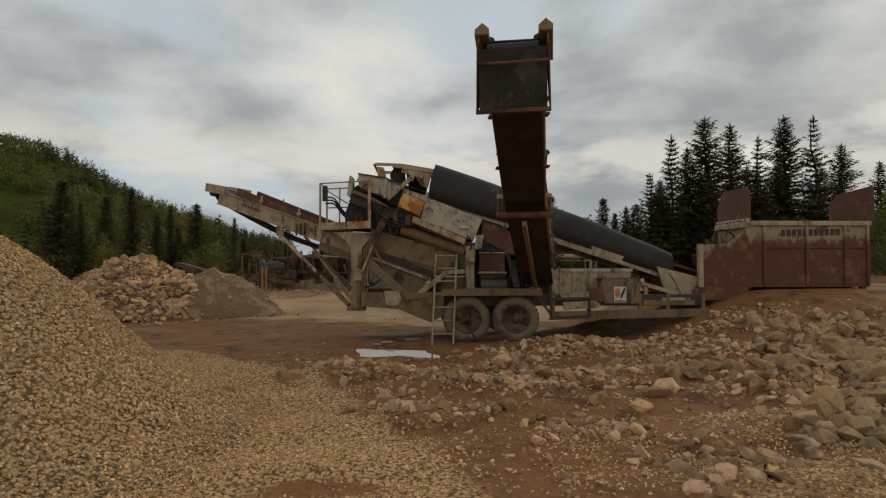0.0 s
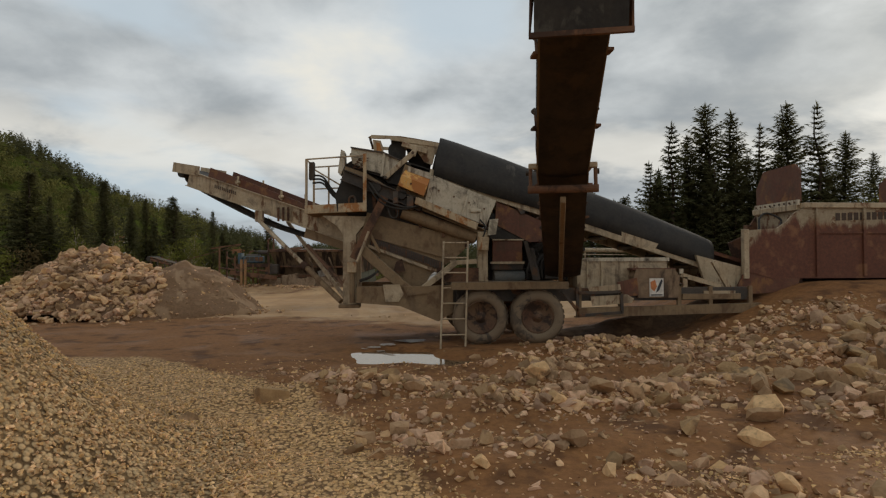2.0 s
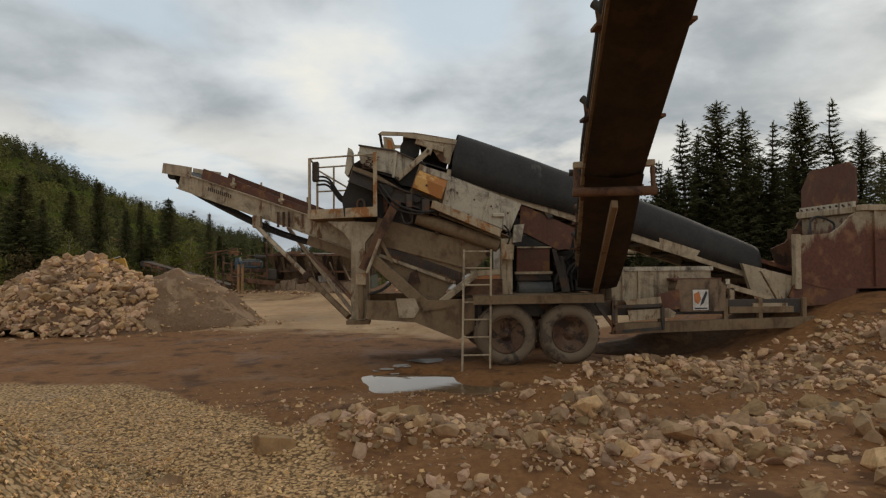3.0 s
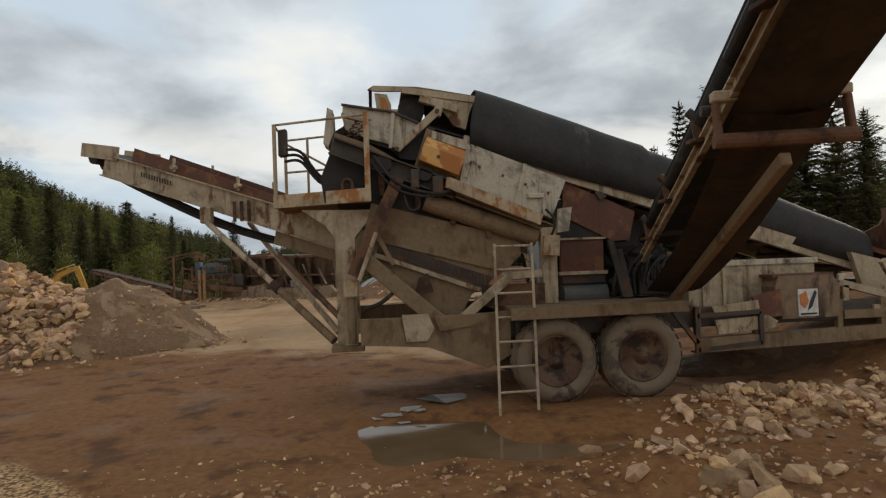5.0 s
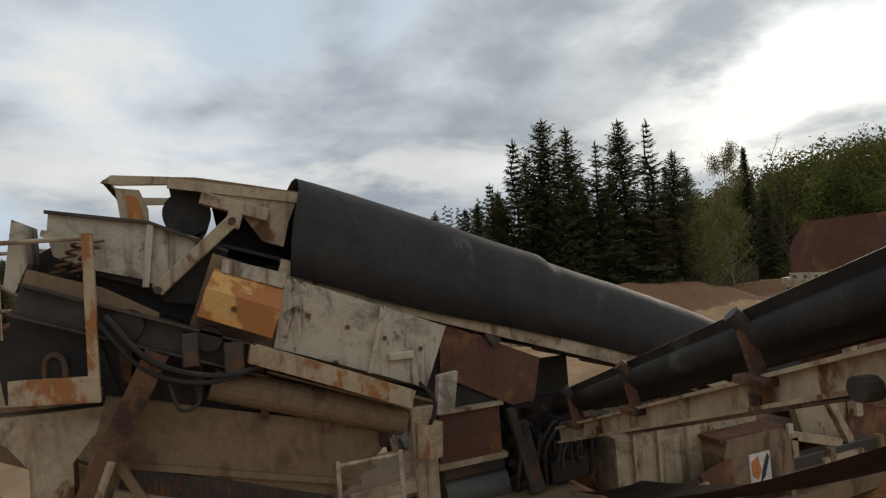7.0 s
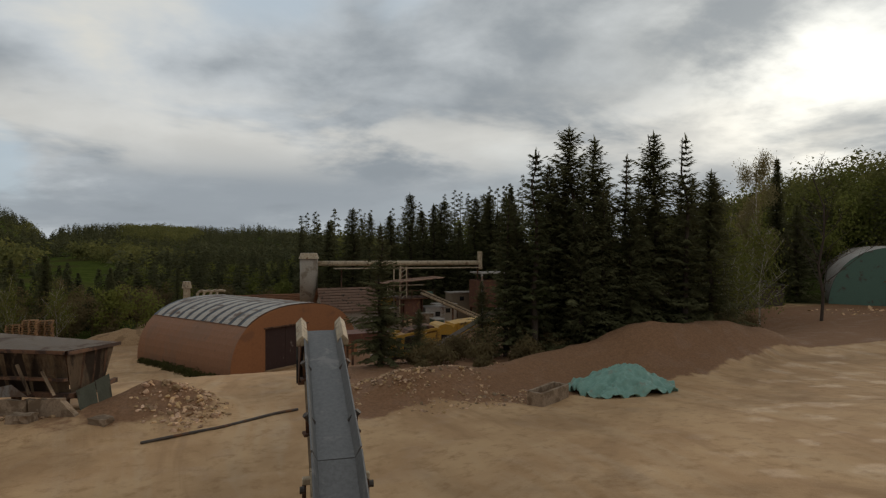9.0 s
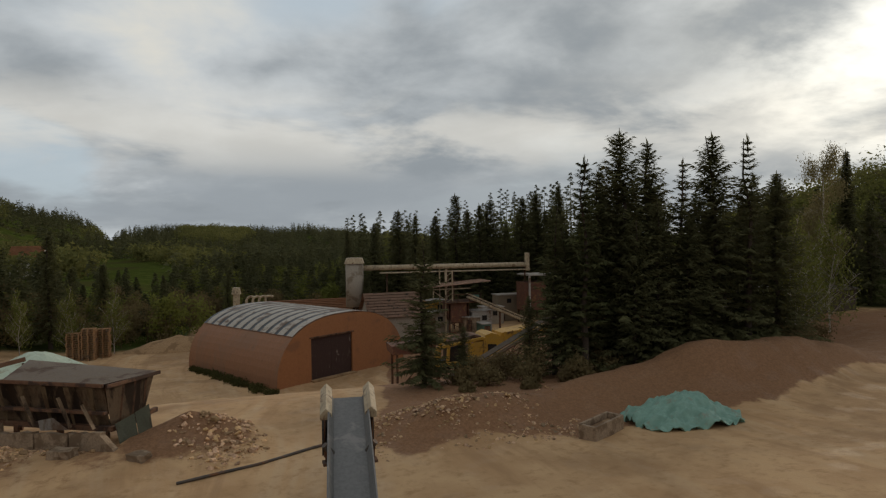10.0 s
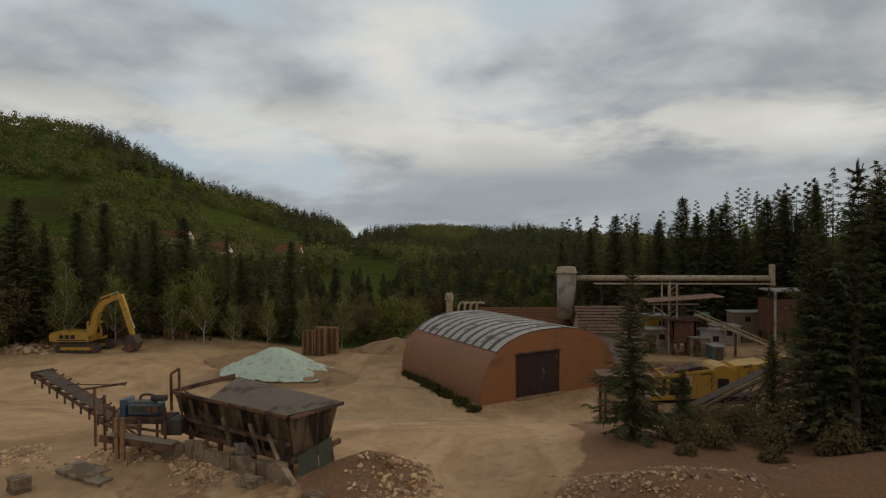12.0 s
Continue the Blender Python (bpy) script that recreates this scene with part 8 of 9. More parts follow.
def build_loader():
    """Yellow wheeled crusher standing by the works: open hood frames, a rounded middle and a long sloping feeder."""
    g = at_ground(19, 60.5)
    m = thing("yellow_crusher", (19.0, 60.4, g), "yellow mobile crusher with open hood frames and a long feeder", "crusher")
    y0, y1 = 59.6, 61.8
    for y in (y0, y1):
        part("hood_beam", beam(B(), (14.4, y, -1.58), (18.6, y, -0.98), 0.12, 0.24), "yellow", m, "yellow hood beam", bevel=0.03)
        part("sill_beam", beam(B(), (14.4, y, -2.95), (18.9, y, -2.70), 0.14, 0.30), "yellow", m, bevel=0.03)
        for x, z0, z1 in ((14.5, -2.95, -1.6), (15.5, -2.9, -1.45), (17.3, -2.8, -1.15), (18.6, -2.7, -0.95)):
            part("hood_post", beam(B(), (x, y, z0), (x + 0.12, y, z1), 0.12, 0.26), "yellow", m, bevel=0.03)
    for k in range(6):
        x = 14.6 + 0.78 * k
        part("roof_bar", beam(B(), (x, y0, -1.50 + 0.143 * (x - 14.4)), (x, y1, -1.50 + 0.143 * (x - 14.4)), 0.10, 0.07), "yellow", m)
    part("engine_cover", prism(B(), [(16.0, -1.36), (18.5, -1.0), (18.4, -0.80), (17.9, -0.72), (16.2, -1.05)], y0 + 0.2, y1 - 0.2), "rust", m, "brown engine cover", bevel=0.05)
    part("engine", box(B(), (15.7, 60.0, -2.8), (17.2, 61.4, -1.7)), "black_steel", m, "dark engine block", bevel=0.06)
    part("side_door", prism(B(), [(17.5, -2.65), (18.5, -2.6), (18.5, -1.25), (17.5, -1.35)], y0 - 0.05, y0), "yellow", m, "yellow side door", bevel=0.02)
    part("hump", prism(B(), [(18.6, -2.7), (20.1, -2.55), (20.2, -1.1), (19.9, -0.78), (19.3, -0.62), (18.8, -0.75), (18.6, -1.05)], y0, y1), "yellow", m, "rounded yellow middle housing", bevel=0.12)
    part("window", prism(B(), [(18.95, -2.3), (19.7, -2.3), (19.7, -1.55), (18.95, -1.5)], y0 - 0.03, y0), "glass_dark", m)
    part("feeder", prism(B(), [(20.0, -1.85), (24.4, -0.80), (24.4, -0.30), (20.2, -0.68)], y0 + 0.1, y1 - 0.1), "yellow", m, "long sloping yellow feeder", bevel=0.05)
    for k in range(6):
        x = 20.5 + 0.68 * k
        part("feeder_rib", beam(B(), (x, y0 + 0.06, -1.70 + 0.235 * (x - 20)), (x, y0 + 0.06, -0.62 + 0.08 * (x - 20)), 0.10, 0.08), "yellow", m)
    part("discharge_deck", prism(B(), [(13.4, -3.3), (15.2, -3.0), (15.2, -2.8), (13.4, -3.1)], y0 + 0.3, y1 - 0.3), "plaster", m, "pale discharge deck", bevel=0.03)
    part("underframe", box(B(), (14.6, 59.9, -3.35), (22.0, 61.5, -2.85)), "black_steel", m, "dark underframe")
    for x in (17.6, 19.0):
        for y in (y0 + 0.1, y1 - 0.5):
            part("wheel", lathe(B(), [(0.0, 0.30), (0.02, 0.62), (0.10, 0.70), (0.32, 0.70), (0.40, 0.62), (0.40, 0.30)], (x, y, g + 0.70), 20), "tyre", m, "large dusty tyre", smooth=True)
    for x in (14.9, 21.6):
        part("jack_leg", beam(B(), (x, 60.2, g), (x, 60.2, -3.0), 0.24, 0.24), "rust", m)
    c = thing("yard_conveyor", (18.0, 54.0, at_ground(18, 54)), "rusty dark lattice belt conveyor on trestles", "conveyor")
    a, b = Vector((13.6, 54.4, -3.0)), Vector((22.2, 55.4, 0.85))
    for s in (-0.5, 0.5):
        part("rail", beam(B(), a + Vector((0, s, 0)), b + Vector((0, s, 0)), 0.08, 0.16), "wood_grey", c)
        part("lower_rail", beam(B(), a + Vector((0, s, -0.6)), b + Vector((0, s, -0.6)), 0.08, 0.08), "rust", c)
    part("belt", beam(B(), a + Vector((0, 0, 0.18)), b + Vector((0, 0, 0.18)), 0.8, 0.05), "belt_muddy", c)
    for i in range(12):
        p, q = a.lerp(b, i / 12), a.lerp(b, (i + 1) / 12)
        part("lattice_bar", beam(B(), p + Vector((0, -0.5, -0.6 if i % 2 else 0)), q + Vector((0, -0.5, 0 if i % 2 else -0.6)), 0.05, 0.05), "rust", c)
    part("trestle", beam(B(), (20.0, 55.0, at_ground(20, 55)), (20.8, 55.6, -0.6), 0.12, 0.12), "rust", c)
    part("trestle", beam(B(), (18.6, 55.8, at_ground(18.6, 55.8)), (20.6, 55.9, -0.6), 0.12, 0.12), "rust", c)
    f = thing("steel_trestle", (10.9, 55.5, at_ground(10.9, 55.5)), "rusty steel frame with a red trough on top", "frame")
    g = at_ground(10.9, 55.5)
    for x in (10.3, 12.6):
        for y in (54.8, 56.4):
            part("post", beam(B(), (x, y, g - 0.1), (x, y, g + 2.6), 0.14, 0.14), "rust", f)
    part("trough", prism(B(), [(10.0, g + 2.6), (12.9, g + 2.6), (13.1, g + 3.2), (9.9, g + 3.2)], 54.6, 56.6), "redbrown", f, "rusty red trough", bevel=0.02)
    part("brace", beam(B(), (10.3, 54.8, g), (12.6, 54.8, g + 2.5), 0.08, 0.08), "rust", f)


def build_foundation():
    """Broken concrete wall below the hopper, in slabs with ragged tops."""
    o, du, dv = Vector((-3.83, 36.8, 0)), Vector((-0.876, 0.481, 0)), Vector((0.481, 0.876, 0))
    w = thing("concrete_wall", tuple(o + du * 2 - dv * 0.3 + Vector((0, 0, 0.4))), "broken concrete foundation wall below the hopper, half buried in rubble", "wall")
    rnd = random.Random(8)
    for u0, u1, z0, z1 in ((4.75, 3.70, 1.02, 1.20), (3.66, 2.30, 0.90, 0.98), (2.26, 1.02, 0.92, 1.02), (0.98, -0.20, 1.00, 1.06), (-0.22, -1.0, 0.98, 0.35)):
        bm = B()
        n = 6
        lean = rnd.uniform(-0.05, 0.05)
        rim = [(u0 + (u1 - u0) * i / n, z0 + (z1 - z0) * i / n + (rnd.uniform(-0.06, 0.03) if 0 < i < n else 0)) for i in range(n + 1)]
        ring = [(u0, -0.1)] + rim + [(u1, -0.1)]
        near = [bm.verts.new(o + du * u + dv * (-0.50 + lean + 0.02 * rnd.random()) + Vector((0, 0, z))) for u, z in ring]
        far = [bm.verts.new(o + du * u + dv * (-0.24 + lean) + Vector((0, 0, z - 0.03))) for u, z in ring]
        bm.faces.new(near)
        bm.faces.new(far[::-1])
        for i in range(len(ring)):
            k = (i + 1) % len(ring)
            bm.faces.new((near[k], near[i], far[i], far[k]))
        bmesh.ops.recalc_face_normals(bm, faces=bm.faces)
        part("slab", bm, "concrete", w)


build_hopper()
build_foundation()
for i, (x, y, sx, sy, sz) in enumerate(((-8.9, 38.75, 1.1, 0.6, 0.55), (-4.9, 36.2, 0.7, 0.5, 0.35), (-2.6, 35.4, 0.6, 0.45, 0.3), (-11.4, 37.6, 1.8, 0.9, 0.25), (-12.6, 36.2, 0.6, 0.5, 0.6), (-10.4, 36.9, 0.9, 0.5, 0.22))):
    concrete_block(x, y, at_ground(x, y) - 0.1, sx, sy, sz, i, -0.5 + 0.2 * math.sin(i * 3))
x, y = sown(14000, -16, 1.5, 33.0, 40.5, lambda x, y: np.clip(0.75 + 1.3 * fractal(x, y, 2.2, 101, 2) - 0.5 * np.abs(y - 36.0 - np.clip(-(x + 3.5) * 0.5, 0, 3.5)), 0, 1))
scatter("yard_rubble", x, y, terrain(x, y), 0.05 + 0.34 * rng.random(len(x)) ** 3.2, "stone", ROCKS, 21, "broken rocks round the hopper stand", "rubble", 0.3)
x, y = sown(5200, 4.5, 13, 33.2, 38, lambda x, y: np.clip(0.5 + 1.2 * fractal(x, y, 2.0, 111, 2), 0, 1))
scatter("bank_rubble", x, y, terrain(x, y), 0.03 + 0.24 * rng.random(len(x)) ** 3.4, "greystone", ROCKS, 22, "stones at the foot of the spoil bank", "rubble", 0.3)
build_excavator()
build_pallets()
tarp_heap("tarpaulin", -16.4, 73.2, 5.3, 3.6, 2.3, "tarp_mint", "heap under a pale mint-green tarpaulin", 2.0, 0.16, base=0.30)
tarp_heap("tarpaulin", 16.5, 33.6, 2.3, 1.5, 0.92, "tarp_teal", "heap under a crumpled teal tarpaulin", 9.0, 0.22)
build_trough()
heap("soil_heap", -19.5, 76.5, 5.5, 3.0, 1.6, "soil_tan", "low heap of reddish soil", "soil heap", 31, 40)
heap("soil_heap", -7.0, 87.0, 5.5, 2.5, 1.6, "soil_tan", "low heap of brown soil by the track", "soil heap", 33, 40)
heap("soil_heap", -15.4, 73.0, 6.6, 4.4, 1.7, "soil_tan", "soil spilling from under the tarpaulin", "soil heap", 35, 40)
x, y = sown(160, -47, -41, 75, 82, lambda x, y: 0.9 + 0 * x)
scatter("quarry_blocks", x, y, terrain(x, y), 0.3 + 1.3 * rng.random(len(x)) ** 2, "greystone", ROCKS, 23, "grey quarry blocks beside the excavator", "rubble", 0.2)
x, y = sown(260, 50.5, 58, 45.5, 51, lambda x, y: np.clip(0.6 + fractal(x, y, 2.0, 121, 2), 0, 1))
scatter("hall_rubble", x, y, terrain(x, y), 0.1 + 0.5 * rng.random(len(x)) ** 2.5, "stone", ROCKS, 46, "pale broken stones dumped by the green hall", "rubble", 0.25)
build_works()
for az, r, w in ((-27.2, 262, 11.0), (-23.8, 236, 8.0), (-17.6, 210, 8.0)):
    x, y = 2.4 + r * math.sin(radians(az)), 17.5 + r * math.cos(radians(az))
    g = at_ground(x, y)
    gabled_shed("house", x - w / 2, x + w / 2, y - 4, y + 4, g - 1, g + 6.0, g + 9.5, "terracotta_front", "sign_white", "pale house with a red roof on the far slope")
build_loader()
line = new("drain_pipe", bpy.data.meshes.new("drain_pipe"))
pipe_bm = hose(B(), [(x, y, at_ground(x, y) + 0.04) for x, y in ((-1.3, 33.4), (-0.1, 33.8), (1.1, 34.2), (2.8, 35.15), (3.6, 35.4))], 0.05, 7)
pipe_bm.to_mesh(line.data)
pipe_bm.free()
line.data.materials.append(M["steel_dark"])
tagged(line, "thin dark drain pipe lying across the yard", "pipe")

# ---------------------------------------------------------------- trees


def kite(verts, faces, base, d, side, length, width):
    """One flat pointed spray of needles or a leaf."""
    k = len(verts)
    verts += [base - side * width, base + side * width, base + d * length]
    faces.append((k, k + 1, k + 2))


def spruce_mesh(seed, h, spread, levels, per, sprays, gap=0.06, ragged=0.25, droop=0.35):
    rnd = random.Random(seed)
    verts, faces = [], []
    Z = Vector((0, 0, 1))
    for lv in range(levels):
        t = gap + (1 - gap) * (lv / levels) ** 0.88
        z = h * t
        reach = spread * (1 - t) ** 0.80 * rnd.uniform(1 - ragged, 1 + ragged * 0.7) + 0.07 * spread
        for b in range(per):
            if rnd.random() < ragged * 0.18:
                continue
            a = 2 * math.pi * (b + rnd.random()) / per
            out = Vector((math.cos(a), math.sin(a), 0))
            rr = reach * rnd.uniform(0.55, 1.12)
            tip_lift = 0.55 * t * t - droop * (1 - t)
            side = out.cross(Z)
            count = max(7, int(sprays * (0.45 + 0.42 * rr)))
            for s in range(count):
                u = (s + 0.6) / count
                c = out * (rr * u) + Z * (z + rr * (tip_lift * u + 0.12 * u * u) + rnd.uniform(-0.04, 0.04) * rr)
                size = min(0.30, (rr * (0.30 - 0.14 * u) + 0.12) * 13.0 / (sprays + 3.5)) * rnd.uniform(0.75, 1.3)
                for sg in (-1, 1):
                    d = (out * rnd.uniform(0.5, 1) + side * sg * rnd.uniform(0.5, 1.0) - Z * rnd.uniform(0.05, 0.55)).normalized()
                    kite(verts, faces, c, d, (d.cross(Z) + Z * rnd.uniform(-0.6, 0.6)).normalized(), size * 1.3, size * 0.25)
    for i in range(10):
        kite(verts, faces, Vector((0, 0, h * (0.93 + 0.007 * i))), Vector((rnd.uniform(-0.4, 0.4), rnd.uniform(-0.4, 0.4), 1)).normalized(), Vector((1, 0, 0)) if i % 2 else Vector((0, 1, 0)), h * 0.035, h * 0.005)
    return verts, faces


def trunk_mesh(h, r, seed, limbs=0, bend=0.03, spread=2.0):
    rnd = random.Random(seed)
    bm = B()
    pts = [Vector((bend * h * (rnd.random() - 0.5) * k, bend * h * (rnd.random() - 0.5) * k, -0.3 + (h + 0.3) * k / 6)) for k in range(7)]
    for i, (a, b) in enumerate(zip(pts, pts[1:])):
        tube(bm, a, b, r * (1 - i / 6.6), r * (1 - (i + 1) / 6.6), seg=8)
    ends = []
    for i in range(limbs):
        t = rnd.uniform(0.16, 0.95)
        c = pts[min(5, int(t * 6))].lerp(pts[min(6, int(t * 6) + 1)], t * 6 % 1)
        a = rnd.uniform(0, 6.28)
        ln = spread * (1.15 - t) * rnd.uniform(0.7, 1.3)
        e = c + Vector((math.cos(a) * ln, math.sin(a) * ln, ln * rnd.uniform(0.5, 1.2)))
        tube(bm, c, e, r * 0.32 * (1.1 - t), 0.012, seg=5)
        ends.append((c, e))
        for _ in range(3):
            q = c.lerp(e, rnd.uniform(0.35, 0.9))
            g = q + Vector((rnd.uniform(-1, 1), rnd.uniform(-1, 1), rnd.uniform(0.2, 1.2))) * ln * 0.35
            tube(bm, q, g, 0.016, 0.006, seg=4)
            ends.append((q, g))
    return bm, ends


def mesh_from(name, bm):
    me = bpy.data.meshes.new(name)
    bm.to_mesh(me)
    bm.free()
    return me


def conifer(name, h, spread, seed, levels, per, sprays, leaf, label, category, ragged=0.25, droop=0.35, gap=0.05):
    t = new(name)
    t.empty_display_size = 0.3
    tagged(t, label, category)
    bm, _ = trunk_mesh(h, 0.018 * h, seed, bend=0.01)
    link_mesh("trunk", mesh_from("trunk", bm), "bark", t)
    link_mesh("crown", raw_mesh("crown", *spruce_mesh(seed, h, spread, levels, per, sprays, gap, ragged, droop)), leaf, t)
    return t


def broadleaf(name, h, spread, seed, leaf, bark, n, label, category, size=0.22, hang=0.0, limbs=16):
    rnd = random.Random(seed)
    t = new(name)
    t.empty_display_size = 0.3
    tagged(t, label, category)
    bm, ends = trunk_mesh(h * 0.95, 0.0095 * h, seed, limbs=limbs, bend=0.03, spread=spread)
    link_mesh("trunk", mesh_from("trunk", bm), bark, t)
    if n:
        verts, faces = [], []
        for i in range(n):
            c, e = ends[rnd.randrange(len(ends))]
            p = c.lerp(e, rnd.random() ** 0.6) + Vector((rnd.gauss(0, 0.3), rnd.gauss(0, 0.3), rnd.gauss(0, 0.3) - hang * rnd.random()))
            d = Vector((rnd.uniform(-1, 1), rnd.uniform(-1, 1), rnd.uniform(-1, 0.4) - hang)).normalized()
            s = size * rnd.uniform(0.6, 1.3)
            kite(verts, faces, p, d, d.cross(Vector((0.3, 0.2, 1))).normalized(), s, s * 0.32)
        link_mesh("crown", raw_mesh("crown", verts, faces), leaf, t)
    return t


def plant_tree(ob, x, y, turn=0.0, scale=1.0, z=None):
    ob.matrix_basis = pose(x, y, (at_ground(x, y) if z is None else z) - 0.05, 0, 0, turn)
    return ob


SP_LABEL = "dark green spruce with ragged drooping boughs"
near_spruces = [conifer("spruce", h, w, s, lv, 8, 13, "spruce", SP_LABEL, "spruce tree", rg, dr) for h, w, s, lv, rg, dr in
                ((13.0, 3.7, 1, 46, 0.50, 0.22), (12.6, 3.1, 2, 44, 0.52, 0.20), (11.3, 2.0, 3, 30, 0.55, 0.10), (12.6, 3.4, 4, 48, 0.42, 0.30))]
for ob in near_spruces:
    tagged(ob, group="spruces at the yard's edge")
for (x, y), ob in zip(((20.2, 43.0), (22.3, 43.4), (23.7, 42.2), (25.5, 42.0)), near_spruces):
    plant_tree(ob, x, y, 40 * x)
for x, y, k, turn, big in ((27.0, 41.0, 2, 100, 1.07), (28.9, 40.9, 3, 130, 0.80), (19.0, 43.2, 1, 260, 0.86), (21.4, 45.2, 3, 15, 0.80), (24.4, 45.0, 0, 95, 0.78), (17.4, 44.4, 3, 170, 0.70), (23.0, 40.9, 3, 210, 0.62),
                           (19.6, 40.9, 0, 320, 0.60), (26.6, 44.6, 3, 50, 0.80), (29.6, 44.0, 0, 200, 0.74), (16.4, 42.2, 3, 290, 0.60), (21.2, 41.2, 1, 10, 0.70), (14.9, 43.6, 1, 33, 0.34), (11.2, 43.6, 0, 140, 0.22)):
    copy_thing(near_spruces[k], pose(x, y, at_ground(x, y) - 0.05, 0, 0, turn) @ Matrix.Scale(big, 4))
for x, y, k, turn, big in ((48.0, 61.5, 1, 220, 1.05), (53.0, 63.5, 3, 300, 1.05), (44.0, 62.5, 0, 20, 1.0), (57.5, 57.0, 3, 80, 0.8)):
    copy_thing(near_spruces[k], pose(x, y, at_ground(x, y) - 0.05, 0, 0, turn) @ Matrix.Scale(big, 4))
pine = plant_tree(conifer("pine", 11.0, 2.0, 21, 24, 8, 10, "pine", "slender pine with open bushy boughs", "pine tree", 0.5, 0.0, 0.20), 17.0, 41.4)
copy_thing(pine, pose(16.0, 42.8, at_ground(16.0, 42.8), 0, 0, 70) @ Matrix.Scale(0.8, 4))
sapling = plant_tree(conifer("spruce", 7.2, 1.75, 31, 38, 8, 22, "spruce", "young spruce standing in front of the hall", "spruce tree", 0.5, 0.3, 0.02), 8.9, 43.0)
birch = broadleaf("birch", 13.2, 2.2, 41, "leaf_birch", "birchbark", 15000, "tall birch with thin hanging twigs", "birch tree", 0.12, 1.3)
birch.matrix_basis = pose(54.0, 59.2, at_ground(54.0, 59.2) - 0.05) @ Matrix.Scale(1.28, 4)
spire = conifer("spruce", 12.4, 1.5, 51, 60, 9, 9, "spruce", "narrow pointed conifer beside the birch", "spruce tree", 0.2, 0.2)
spire.matrix_basis = pose(60.0, 61.4, at_ground(60.0, 61.4) - 0.05) @ Matrix.Scale(1.24, 4)
bare = plant_tree(broadleaf("bare_tree", 14.5, 3.2, 61, "leaf_birch", "bark", 0, "tall bare leafless tree at the wood's edge", "tree", limbs=40), 46.5, 46.5)

# the rows of trees along the far edge of the yard: bearing, distance, height
tall = [conifer("spruce", 16.0, 3.1, 71 + s, 56, 8, 9, "spruce", "tall dark spruce at the edge of the wood", "spruce tree", 0.34, 0.36, 0.10) for s in range(3)]
young = broadleaf("young_birch", 8.0, 2.0, 81, "leaf_young", "birchbark", 2400, "slim young birch in fresh light green leaf", "birch tree", 0.20, 0.5, 30)


def row_tree(kind, first, az, r, h, full, turn):
    x, y = 2.4 + r * math.sin(radians(az)), 17.5 + r * math.cos(radians(az))
    wide = 0.8 + 0.45 * (turn * 0.37 % 1)
    m = pose(x, y, at_ground(x, y) - 0.1, 0, 0, turn) @ Matrix.Diagonal((h / full * wide, h / full * wide, h / full, 1))
    if first:
        kind.matrix_basis = m
    else:
        copy_thing(kind, m)


TALL_ROW = [(8.0, 92, 13.5), (10.6, 90, 14.4), (12.9, 90, 16.3), (14.6, 88, 18.2), (16.6, 90, 17.0), (18.6, 89, 18.2), (19.8, 90, 19.0), (21.0, 90, 18.9), (22.0, 92, 17.3), (23.6, 90, 16.9), (25.2, 90, 19.3), (26.5, 91, 16.5), (27.4, 90, 16.2), (28.7, 90, 18.1),
            (-38.5, 80, 16.0), (-36.8, 82, 16.2), (-34.6, 83, 16.6), (-32.6, 80, 15.6), (-30.4, 79, 14.8), (-28.9, 82, 15.6), (-26.6, 80, 14.0), (-23.0, 77, 15.0), (-21.8, 80, 11.0), (-17.4, 76, 12.4), (-15.8, 78, 10.6), (-8.8, 76, 9.0), (-13.4, 80, 9.3), (-3.2, 86, 9.4), (8.6, 72.5, 8.6), (9.6, 71.0, 7.4)]
for i, (az, r, h) in enumerate(TALL_ROW):
    row_tree(tall[i % 3], i < 3, az, r, h, 16.0, 77 * i)
for i, (az, r, h) in enumerate(((-32.0, 74, 9.6), (-25.1, 72, 8.2), (-16.2, 70, 6.8), (-12.9, 71, 6.4), (-27.6, 73, 6.5), (-35.5, 75, 8.4), (-19.6, 72, 6.2), (-22.6, 71, 5.2))):
    row_tree(young, i == 0, az, r, h, 8.0, 50 * i)


for x, y, h, turn in ((37.6, 47.6, 8.6, 20), (40.6, 49.2, 7.6, 140), (44.5, 50.5, 9.0, 250), (34.6, 48.5, 7.0, 300)):
    copy_thing(young, pose(x, y, at_ground(x, y) - 0.1, 0, 0, turn) @ Matrix.Scale(h / 8.0, 4))


def leaf_mesh(name, base, d, side, length, width, tone, material, label, category):
    """Countless leaves or sprays in one mesh: a pointed triangle each, with the shade of its tree."""
    n = len(base)
    v = np.empty((n, 3, 3), np.float32)
    v[:, 0], v[:, 1], v[:, 2] = base - side * width[:, None], base + side * width[:, None], base + d * length[:, None]
    me = bpy.data.meshes.new(name)
    me.vertices.add(3 * n)
    me.vertices.foreach_set("co", v.ravel())
    me.loops.add(3 * n)
    me.loops.foreach_set("vertex_index", np.arange(3 * n, dtype=np.int32))
    me.polygons.add(n)
    me.polygons.foreach_set("loop_start", np.arange(0, 3 * n, 3, dtype=np.int32))
    me.update(calc_edges=True)
    att = me.color_attributes.new("tone", "FLOAT_COLOR", "POINT")
    col = np.ones((n, 3, 4), np.float32)
    col[:, :, :3] = tone[:, None, None]
    att.data.foreach_set("color", col.ravel())
    return tagged(link_mesh(name, me, material), label, category, kind="stuff")


def unit(v):
    return v / np.maximum(np.linalg.norm(v, axis=1, keepdims=True), 1e-6)


